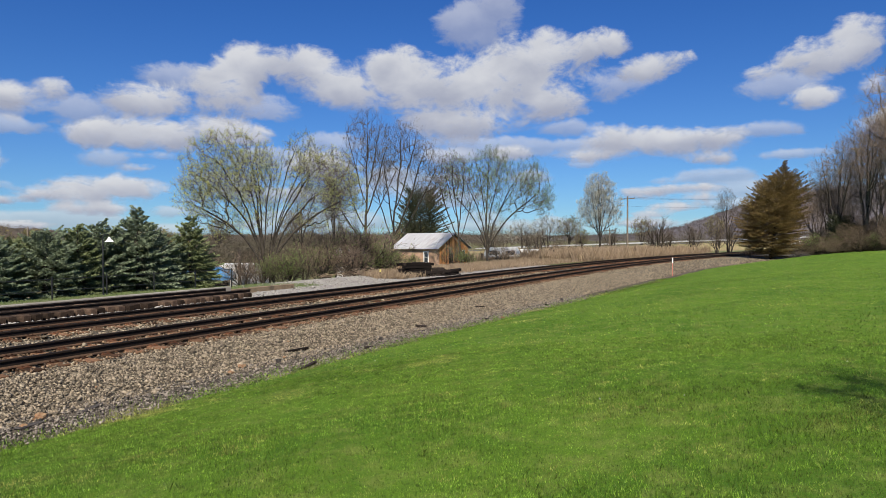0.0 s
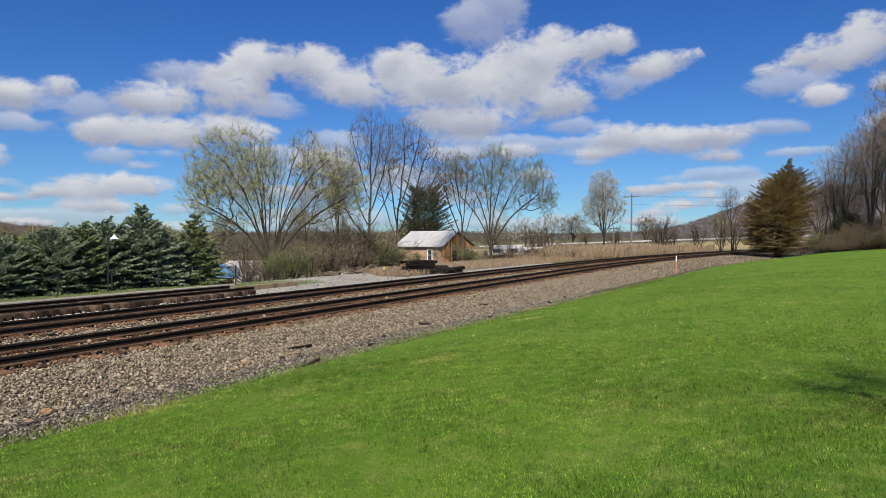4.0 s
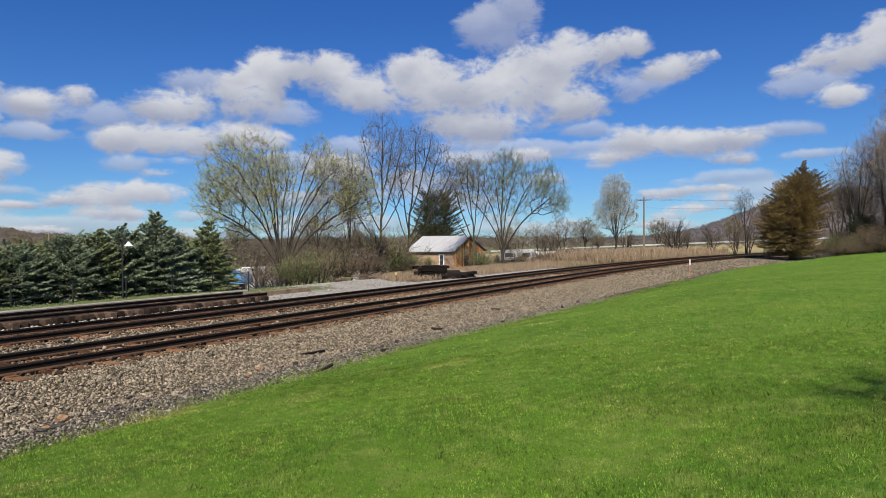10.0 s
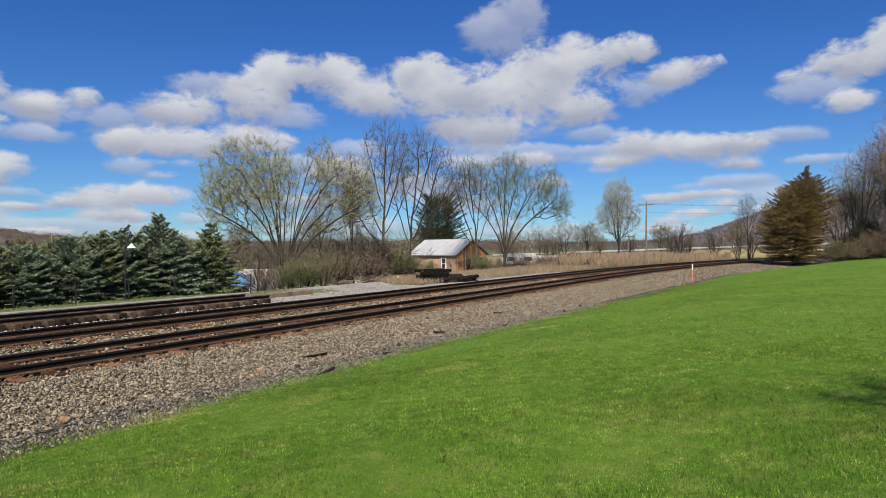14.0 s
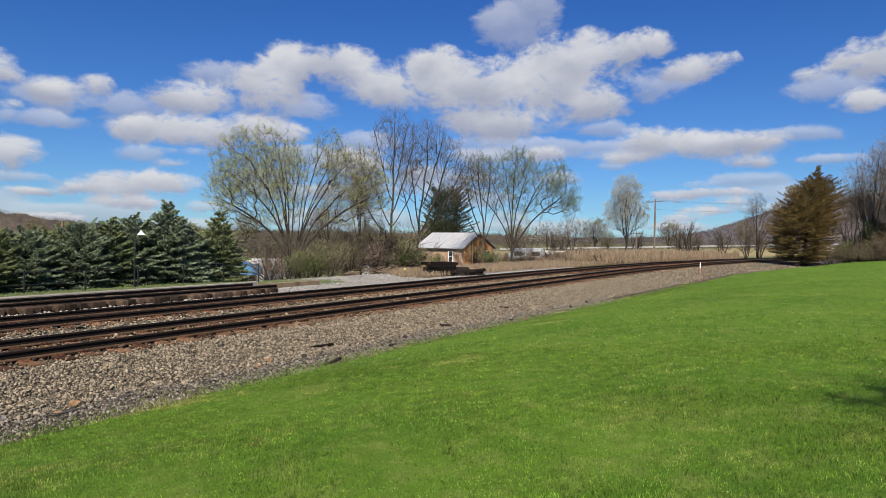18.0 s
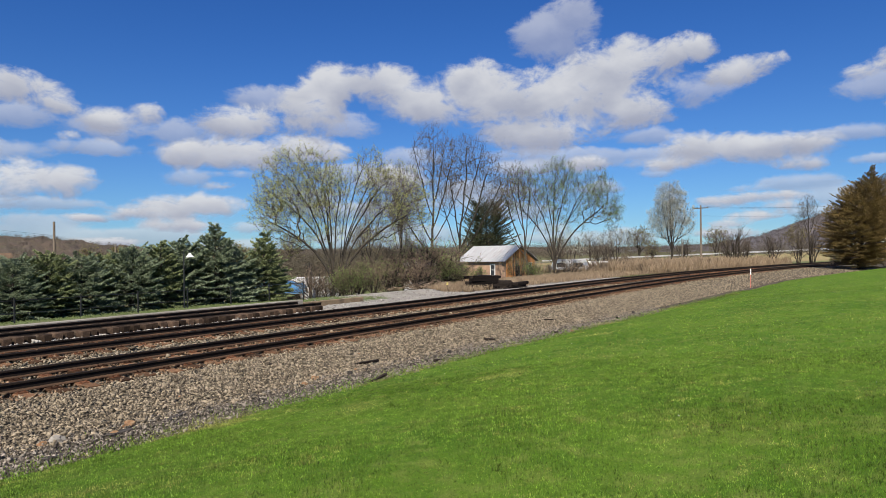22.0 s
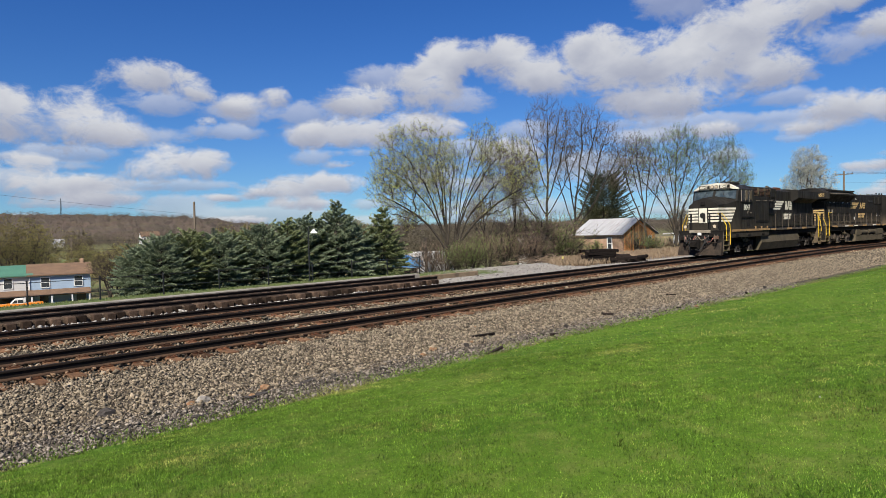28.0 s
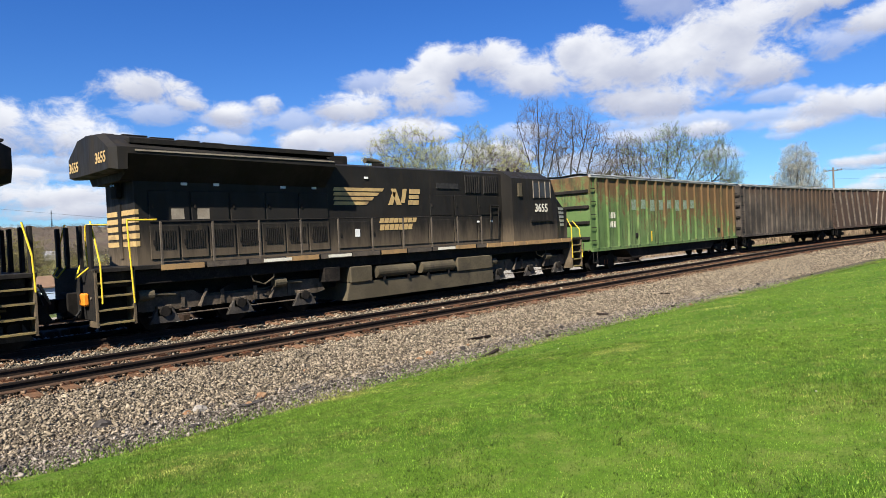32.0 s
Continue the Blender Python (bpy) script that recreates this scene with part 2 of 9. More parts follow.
M["grass"] = patchy_grass("grass_blades", (0.085, 0.165, 0.013), (0.185, 0.285, 0.04), (0.4, 0.35, 0.115))
M["verge_grass"] = leafy("verge_blades", (0.0858, 0.1248, 0.0312), (0.156, 0.1794, 0.0702), 0.6, 0.3)
M["bed"] = soil("dark_track_bed", (0.085, 0.062, 0.044), (0.06, 0.044, 0.032), (0.12, 0.09, 0.066), 0.8, 25, 0.04)
M["cinder_stone"] = worn("cinder_chips", (0.125, 0.107, 0.088), (0.205, 0.176, 0.145), scale=9, fine=60, rough=0.9, bump=0.003, random_by="island")
M["hill"] = soil("wooded_hillside", (0.104, 0.076, 0.06), (0.084, 0.068, 0.056), (0.104, 0.1, 0.048), 0.012, 0.16, 3.0)
M["bud_ochre"] = leafy("ochre_buds", (0.16, 0.14, 0.048), (0.264, 0.232, 0.088), 0.7, 0.3)
M["far_crown"] = leafy("far_crowns", (0.092, 0.077, 0.055), (0.116, 0.098, 0.067), 0.9, 0.45)
M["hill_crown"] = leafy("hill_crowns", (0.1, 0.082, 0.068), (0.122, 0.101, 0.081), 0.9, 0.48)
# bluish distance haze is mixed into the colour of these far woods
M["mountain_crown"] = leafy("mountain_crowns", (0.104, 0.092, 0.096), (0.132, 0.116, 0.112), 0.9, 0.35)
M["thicket"] = leafy("thicket_tangle", (0.105, 0.08, 0.052), (0.26, 0.2, 0.132), 0.9, 0.3)
M["bark_wood"] = worn("woodland_bark", (0.16, 0.128, 0.098), (0.11, 0.087, 0.068), (0.06, 0.048, 0.038), 3, 22, 0.95, 0, 0.01)
# the mountain's slope carries the same haze tint in its colour
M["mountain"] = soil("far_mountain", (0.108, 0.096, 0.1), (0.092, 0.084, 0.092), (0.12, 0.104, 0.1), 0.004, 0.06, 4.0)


# ---------------------------------------------------------------- helpers for shapes
def mesh_of(name, verts, faces, material=None, smooth=False):
    me = bpy.data.meshes.new(name)
    if isinstance(verts, np.ndarray):
        faces = np.asarray(faces, dtype=np.int32)
        k = faces.shape[1]
        me.vertices.add(len(verts))
        me.vertices.foreach_set("co", verts.astype(np.float32).ravel())
        me.loops.add(faces.size)
        me.loops.foreach_set("vertex_index", faces.ravel())
        me.polygons.add(len(faces))
        me.polygons.foreach_set("loop_start", np.arange(0, faces.size, k, dtype=np.int32))
        me.update(calc_edges=True)
    else:
        me.from_pydata(verts, [], faces)
    if material:
        me.materials.append(material)
    if smooth:
        me.shade_smooth()
    return me


def part(name, shape, material, parent=None, label=""):
    """Links a bmesh or a mesh as one object, under a thing or a part."""
    if isinstance(shape, bmesh.types.BMesh):
        me = bpy.data.meshes.new(name)
        shape.to_mesh(me)
        shape.free()
        me.materials.append(material)
    else:
        me = shape
        if material and not me.materials:
            me.materials.append(material)
    ob = new(name, me)
    ob.parent = parent
    return tagged(ob, label)


def thing(name, label, category, m=None, group="", kind=""):
    ob = new(name)
    ob.empty_display_size = 0.2
    if m is not None:
        ob.matrix_world = m
    return tagged(ob, label, category, group, kind)


def box(bm, x0, x1, y0, y1, z0, z1, bevel=0.0, m=None):
    """Adds a box, with bevelled edges where asked."""
    made = bmesh.ops.create_cube(bm, size=1.0)["verts"]
    bmesh.ops.transform(bm, matrix=Matrix.Translation(((x0 + x1) / 2, (y0 + y1) / 2, (z0 + z1) / 2))
                        @ Matrix.Diagonal((abs(x1 - x0), abs(y1 - y0), abs(z1 - z0), 1)), verts=made)
    if m is not None:
        bmesh.ops.transform(bm, matrix=m, verts=made)
    if bevel:
        edges = list({e for v in made for e in v.link_edges})
        bmesh.ops.bevel(bm, geom=edges, offset=bevel, segments=1, affect="EDGES", profile=0.5)
    return bm


def boxed(*args, **kw):
    return box(bmesh.new(), *args, **kw)


def tube(bm, a, b, r0, r1=None, sides=8, caps=True):
    """Adds a tapered round bar from a to b."""
    a, b = Vector(a), Vector(b)
    d = b - a
    m = Matrix.Translation((a + b) / 2) @ d.to_track_quat("Z", "Y").to_matrix().to_4x4()
    bmesh.ops.create_cone(bm, cap_ends=caps, segments=sides, radius1=r0, radius2=r0 if r1 is None else r1, depth=d.length, matrix=m)
    return bm


def tubed(*args, **kw):
    return tube(bmesh.new(), *args, **kw)


def pipe(bm, points, r, sides=6):
    for a, b in zip(points, points[1:]):
        tube(bm, a, b, r, r, sides)
    return bm


def prism(bm, outline, y0, y1, axis="y"):
    """Adds an outline of (x, z) pairs, drawn out from y0 to y1."""
    front = [bm.verts.new((x, y0, z)) for x, z in outline]
    back = [bm.verts.new((x, y1, z)) for x, z in outline]
    n = len(outline)
    faces = [bm.faces.new(front), bm.faces.new(back[::-1])]
    for i in range(n):
        faces.append(bm.faces.new((front[(i + 1) % n], front[i], back[i], back[(i + 1) % n])))
    bmesh.ops.recalc_face_normals(bm, faces=faces)
    return bm


def smoothstep(a, b, x):
    t = np.clip((x - a) / (b - a), 0, 1)
    return t * t * (3 - 2 * t)


# ---------------------------------------------------------------- the lie of the land
# x runs along the straight of the railway, y away from the camera across the tracks, z = 0 at the top of the rails.
NEAR_Y, FAR_Y, STUB_Y, RADIUS, CURVE_X, CURVE_END = 13.65, 17.76, 22.0, 300.0, 40.0, 0.45


def on_track(s, y0):
    """The place on the track at y0, s metres along it, and its heading."""
    r = RADIUS + y0 - NEAR_Y
    if s <= CURVE_X:
        return s, y0, 0.0
    a = min((s - CURVE_X) / r, CURVE_END)
    x, y = CURVE_X + r * math.sin(a), y0 - r * (1 - math.cos(a))
    rest = s - CURVE_X - a * r
    return x + rest * math.cos(a), y - rest * math.sin(a), -a


def bend(x):
    """How far the near track has swung towards -y at x."""
    x = np.asarray(x, dtype=float)
    xe = CURVE_X + RADIUS * math.sin(CURVE_END)
    d = np.clip(x, CURVE_X, xe) - CURVE_X
    return RADIUS - np.sqrt(RADIUS ** 2 - d ** 2) + np.clip(x - xe, 0, None) * math.tan(CURVE_END)


def lawn_edge(x):
    return NEAR_Y - bend(x) - 4.85 - 1.4 * smoothstep(10, 44, np.asarray(x, dtype=float)) - 1.5 * smoothstep(58, 80, np.asarray(x, dtype=float))


def ground_z(x, y):
    """Height of the ground without grass or stones."""
    x, y = np.asarray(x, dtype=float), np.asarray(y, dtype=float)
    b, le = bend(x), lawn_edge(x)
    yt = y + b
    shoulder = -0.5 + 0.25 * smoothstep(0, 1, (y - le) / (12.2 - b - le))
    rise = np.maximum(le - y, 0)
    lawn = -0.5 + 1.5 * (1 - np.exp(-rise * 0.128)) + 0.012 * rise
    z = np.where(y < le, lawn, np.where(yt < 12.2, shoulder, -0.25))
    right = smoothstep(20, 34, x)
    stub = -0.25 - 0.13 * smoothstep(19.6, 20.3, yt) + 0.2 * smoothstep(24.2, 25.0, yt) * (1 - right)
    stub = stub - 0.2 * smoothstep(25.0, 26.6, yt) * (1 - right)
    z = np.where(yt > 19.6, stub, z)
    fall = smoothstep(26.8, 52, yt) * 3.6 + smoothstep(48, 120, yt) * 3.6
    far = smoothstep(26, 60, yt) * 0.55 + smoothstep(60, 160, yt) * 0.6
    left = 1 - smoothstep(34, 85, x)
    return z - np.where(yt > 24, fall * left + far * (1 - left), 0)


# ---------------------------------------------------------------- ground, lawn, ballast
def sheet(name, xs, ys_of, n, lift, material, label, category, kind="structure"):
    """A strip of ground: at each x it runs from one y to another in n steps."""
    xs = np.asarray(xs)
    w = np.linspace(0, 1, n)
    y0, y1 = ys_of(xs)
    X = np.repeat(xs[:, None], n, 1)
    Y = y0[:, None] + (y1 - y0)[:, None] * w[None, :]
    Z = ground_z(X, Y) + lift(X, Y)
    v = np.stack([X, Y, Z], 2).reshape(-1, 3)
    i = np.arange(len(xs) - 1)[:, None] * n + np.arange(n - 1)[None, :]
    f = np.stack([i, i + n, i + n + 1, i + 1], 2).reshape(-1, 4)
    ob = new(name, mesh_of(name, v, f, material, True))
    return tagged(ob, label, category, "", kind)


def graded(lo, hi, inner_lo, inner_hi, step, growth=1.25):
    """Even steps between the inner bounds, wider and wider outside them."""
    mid = list(np.arange(inner_lo, inner_hi, step))
    up, d = [inner_hi], step
    while up[-1] < hi:
        d *= growth
        up.append(min(up[-1] + d, hi))
    down, d = [inner_lo], step
    while down[-1] > lo:
        d *= growth
        down.append(max(down[-1] - d, lo))
    return np.array(down[:0:-1] + mid + up)


GX, GY = graded(-4500, 4500, -20, 150, 1.0), graded(-4500, 4500, -30, 60, 0.5)
gx, gy = np.meshgrid(GX, GY, indexing="ij")
gz = ground_z(gx, gy)
gi = np.arange(len(GX) - 1)[:, None] * len(GY) + np.arange(len(GY) - 1)[None, :]
ground = new("ground", mesh_of("ground", np.stack([gx, gy, gz], 2).reshape(-1, 3),
                               np.stack([gi, gi + len(GY), gi + len(GY) + 1, gi + 1], 2).reshape(-1, 4), M["meadow"], True))
tagged(ground, "rough spring meadow falling into the valley beyond the railway", "ground", "", "structure")


def ragged(x, amp, seed):
    return np.array([amp * noise.fractal(Vector((float(v) * 1.7, seed, 0)), 0.7, 2.0, 4) for v in np.atleast_1d(x)])


lawn = sheet("lawn", np.concatenate([np.arange(-25, 30, 0.15), np.arange(30, 112, 0.5)]),
             lambda x: (lawn_edge(x) + ragged(x, 0.26, 3.0), lawn_edge(x) - 90), 100,
             lambda X, Y: 0.03 + 0.02 * np.sin(X * 0.9 + Y * 0.4) * np.sin(Y * 0.7), M["lawn"],
             "bright green mown lawn sloping down to the railway ballast", "lawn")
ballast = sheet("ballast_bed", np.concatenate([np.arange(-25, 60, 0.25), np.arange(60, 230, 1.0)]),
                lambda x: (lawn_edge(x) - 0.4, 20.4 - bend(x)), 60, lambda X, Y: 0.012 + 0 * X, M["ballast"],
                "grey-brown crushed stone ballast under the two main tracks", "ballast")
yard = sheet("gravel_strip", np.arange(-40, 62, 0.5), lambda x: (20.2 - bend(x), np.where(x < 24, 23.6, np.minimum(23.6 + (x - 24) * 0.9, 29.5 - 0.12 * np.maximum(x - 34, 0))) - bend(x)),
             24, lambda X, Y: 0.02 + 0 * X, M["gravel"], "pale grey gravel beside the far track", "gravel")
verge = sheet("grass_verge", np.arange(-60, 30, 0.5), lambda x: (23.9 + 0 * x, 33.0 + 0 * x), 24, lambda X, Y: 0.025 + 0.14 * (1 - smoothstep(21.0, 26.0, X)) + 0 * Y, M["verge"],
              "narrow grass verge between walkway and spruces", "grass")


# ---------------------------------------------------------------- tracks
RAIL = ((-0.075, -0.17), (0.075, -0.17), (0.075, -0.155), (0.012, -0.13), (0.012, -0.045), (0.037, -0.035), (0.037, -0.004), (0.03, 0.0),
        (-0.03, 0.0), (-0.037, -0.004), (-0.037, -0.035), (-0.012, -0.045), (-0.012, -0.13), (-0.075, -0.155))


def rail(y0, side, s0, s1, parent, dz=0.0):
    ss = list(np.arange(s0, min(s1, CURVE_X), 4.0)) + list(np.arange(max(s0, CURVE_X), s1, 2.0)) + [s1]
    v, f, k = [], [], len(RAIL)
    for s in ss:
        x, y, a = on_track(s, y0)
        for w, z in RAIL:
            d = side * 0.753 + w
            v.append((x - math.sin(a) * d, y + math.cos(a) * d, z + dz))
    for i in range(len(ss) - 1):
        for j in range(k):
            p, q = i * k + j, i * k + (j + 1) % k
            f.append((p, p + k, q + k, q))
    f += [tuple(range(k - 1, -1, -1)), tuple(range((len(ss) - 1) * k, len(ss) * k))]
    me = mesh_of("rail", v, f, M["rail"])
    me.materials.append(M["rail_top"])
    me.materials.append(M["rail_foot"])
    for poly in me.polygons:
        if poly.normal.z > 0.9 and poly.center.z > dz - 0.01:
            poly.material_index = 1
        elif poly.center.z < dz - 0.12:
            poly.material_index = 2
    return part("rail", me, None, parent)


TIE = boxed(-0.115, 0.115, -1.3, 1.3, -0.37, -0.185, 0.012)
tie_mesh = bpy.data.meshes.new("tie")
TIE.to_mesh(tie_mesh)
TIE.free()
tie_mesh.materials.append(M["tie"])
RAISED = boxed(-0.122, 0.122, -1.3, 1.3, -0.27, -0.05, 0.018)
raised_mesh = bpy.data.meshes.new("raised_tie")
RAISED.to_mesh(raised_mesh)
RAISED.free()
raised_mesh.materials.append(M["stub_tie"])


def plates():
    """The two tie plates of a tie, with spikes and rail anchors."""
    bm = bmesh.new()
    for side in (-1, 1):
        y = side * 0.753
        box(bm, -0.09, 0.09, y - 0.17, y + 0.17, -0.19, -0.168)
        for dx in (-0.055, 0.055):
            for dy in (-0.1, 0.1):
                box(bm, dx - 0.012, dx + 0.012, y + dy - 0.015, y + dy + 0.015, -0.17, -0.14)
    me = bpy.data.meshes.new("tie_plates")
    bm.to_mesh(me)
    bm.free()
    me.materials.append(M["rust"])
    return me


plate_mesh = plates()


def track(name, y0, s0, s1, label, ties_to, raised=False):
    root = thing(name, label, "railway track", kind="structure")
    for side in (-1, 1):
        rail(y0, side, s0, s1, root, 0.06 if raised else 0.0)
    rng = random.Random(int(y0))
    s = s0 + 0.3
    while s < ties_to:
        x, y, a = on_track(s, y0)
        m = pose(x + rng.uniform(-0.02, 0.02), y + rng.uniform(-0.09, 0.09), rng.uniform(-0.012, 0.008), 0, 0, math.degrees(a) + rng.uniform(-1.5, 1.5))
        t = part("tie", raised_mesh if raised else tie_mesh, None, root)
        t.matrix_world = m
        if not raised:
            p = part("tie_plates", plate_mesh, None, t)
        s += (0.35 if raised else 0.56) + rng.uniform(-0.03, 0.03)
    return root


track("track_near", NEAR_Y, -24, 330, "near main track, dark rails on rust-stained wooden ties", 105)
track("track_far", FAR_Y, -24, 330, "far main track, dark rails on rust-stained wooden ties", 92)
track("track_stub", STUB_Y, -40, 21.2, "raised dead-end side track of dark old ties", 21.0, True)
bed = part("track_bed", boxed(-42, 21.1, 20.98, 23.2, -0.5, -0.065, 0.05), M["bed"])
tagged(bed, "dark brown cinder bed under the dead-end track", "track bed", "", "structure")
walkway = part("platform", boxed(-45, 22.3, 23.55, 23.85, -0.45, 0.045, 0.02), M["concrete"])
tagged(walkway, "long low concrete platform edge beside the dead-end track", "platform", "", "structure")


# ---------------------------------------------------------------- trees
def tubes_mesh(name, segs, material):
    """Tapered round bars, from rows of (start, end, radius, radius, sides), as one mesh."""
    V, F, base = [], [], 0
    groups = {}
    for s in segs:
        groups.setdefault(s[4], []).append(s)
    for sides, rows in groups.items():
        A, B = np.array([r[0] for r in rows]), np.array([r[1] for r in rows])
        R0, R1 = np.array([r[2] for r in rows]), np.array([r[3] for r in rows])
        d = B - A
        d /= np.linalg.norm(d, axis=1)[:, None] + 1e-9
        ref = np.where(np.abs(d[:, 2:3]) > 0.9, np.array([[1.0, 0, 0]]), np.array([[0, 0, 1.0]]))
        u = np.cross(d, ref)
        u /= np.linalg.norm(u, axis=1)[:, None] + 1e-9
        w = np.cross(d, u)
        ang = np.arange(sides) * 2 * np.pi / sides
        ring = u[:, None, :] * np.cos(ang)[None, :, None] + w[:, None, :] * np.sin(ang)[None, :, None]
        v = np.concatenate([A[:, None, :] + ring * R0[:, None, None], B[:, None, :] + ring * R1[:, None, None]], 1)
        j = np.arange(sides)
        f = np.stack([j, (j + 1) % sides, (j + 1) % sides + sides, j + sides], 1)
        f = f[None] + (np.arange(len(rows)) * 2 * sides)[:, None, None] + base
        V.append(v.reshape(-1, 3))
        F.append(f.reshape(-1, 4))
        base += len(rows) * 2 * sides
    return mesh_of(name, np.concatenate(V), np.concatenate(F), material, True)


def cards_mesh(name, centres, along, size, width, material, rng, jitter=0.5, level=False, cross=2):
    """Small leaf or needle clumps: two crossing leaf shapes each, pointing along the given ways."""
    n = len(centres)
    d = along + rng.normal(0, jitter, (n, 3))
    d /= np.linalg.norm(d, axis=1)[:, None] + 1e-9
    a = rng.normal(0, 1, (n, 3))
    if level:
        a = a * 0.6 + np.array([0, 0, 1.0])
    u = np.cross(d, a)
    u /= np.linalg.norm(u, axis=1)[:, None] + 1e-9
    w = np.cross(d, u)
    s = size * rng.uniform(0.6, 1.4, (n, 1))
    k = width * rng.uniform(0.7, 1.3, (n, 1))
    out = []
    for side in (u, w)[:cross]:
        out.append(np.stack([centres - d * s * 0.5, centres + side * k * 0.5, centres + d * s * 0.5, centres - side * k * 0.5], 1))
    v = np.concatenate(out, 1).reshape(-1, 3)
    f = np.arange(len(v)).reshape(-1, 4)
    return mesh_of(name, v, f, material)


def limb(segs, tips, rng, p, d, length, r, level, spec):
    steps = spec["steps"][level]
    for i in range(steps):
        d = d + rng.normal(0, spec["wander"], 3) + np.array([0, 0, spec["lift"][level]])
        d = d / np.linalg.norm(d)
        q = p + d * length / steps
        r2 = max(r * (1 - spec["taper"] / steps), 0.0065)
        segs.append((p, q, r, r2, (7, 5, 4, 3, 3)[level]))
        p, r = q, r2
        t = (i + 1) / steps
        if level < spec["levels"]:
            if t >= spec["bare"][level]:
                for _ in range(spec["kids"][level]):
                    side = rng.normal(0, 1, 3)
                    side -= d * side.dot(d)
                    side /= np.linalg.norm(side) + 1e-9
                    a = radians(rng.uniform(*spec["angle"]))
                    kid = d * math.cos(a) + side * math.sin(a)
                    limb(segs, tips, rng, p, kid, length * rng.uniform(*spec["ratio"]) * (1.15 - 0.45 * t), r * spec["thin"], level + 1, spec)
        if level >= spec["levels"] - 1:
            tips.append((q, d))


SPEC = dict(levels=3, steps=(6, 4, 3, 3), wander=0.10, lift=(0.03, 0.05, 0.04, 0.03), taper=0.62, bare=(0.34, 0.3, 0.3, 1), kids=(2, 2, 2, 0),
            angle=(20, 48), ratio=(0.42, 0.62), thin=0.5)


def broadleaf(name, label, seed, height, stems, lean, radius, spec, bark, leaf=None, leaves=0, leaf_size=0.16, side=None, drop=0.0, twig="twig"):
    """A bare or budding tree: stems from one foot, limbs, twigs and young leaves at the tips."""
    rng = np.random.default_rng(seed)
    segs, tips = [], []
    for i in range(stems):
        turn = 2 * math.pi * (i + rng.uniform(-0.3, 0.3)) / stems
        a = radians(rng.uniform(lean[0], lean[1]))
        d = np.array([math.sin(a) * math.cos(turn), math.sin(a) * math.sin(turn), math.cos(a)])
        if side is not None:
            d[:2] += np.array(side)
            d /= np.linalg.norm(d)
        foot = np.array([math.cos(turn), math.sin(turn), 0]) * (0.0 if stems == 1 else radius * 1.6) - np.array([0, 0, 0.15])
        limb(segs, tips, rng, foot, d, height * rng.uniform(0.72, 0.85), radius * rng.uniform(0.8, 1.1), 0, spec)
    root = thing(name, label, "tree" if height > 4 else "shrub")
    top = max(s[1][2] for s in segs)
    k = height / top
    thick = [(s[0] * k, s[1] * k, s[2], s[3], s[4]) for s in segs if s[4] > 4]
    thin = [(s[0] * k, s[1] * k, s[2], s[3], s[4]) for s in segs if s[4] <= 4]
    part("trunk", tubes_mesh("trunk", thick, bark), None, root)
    tagged(part("branchwork", tubes_mesh("branchwork", thin, M[twig]), None, root), kind="stuff")
    if leaf and leaves:
        c = np.array([t[0] for t in tips]) * k
        d = np.array([t[1] for t in tips])
        w = np.clip((c[:, 2] / height - drop) * 3, 0.02, 1)
        pick = rng.choice(len(c), leaves, p=w / w.sum())
        part("crown", cards_mesh("crown", c[pick] + rng.normal(0, leaf_size * 1.1, (leaves, 3)), d[pick], leaf_size, leaf_size * 0.5, leaf, rng), None, root)
    return root


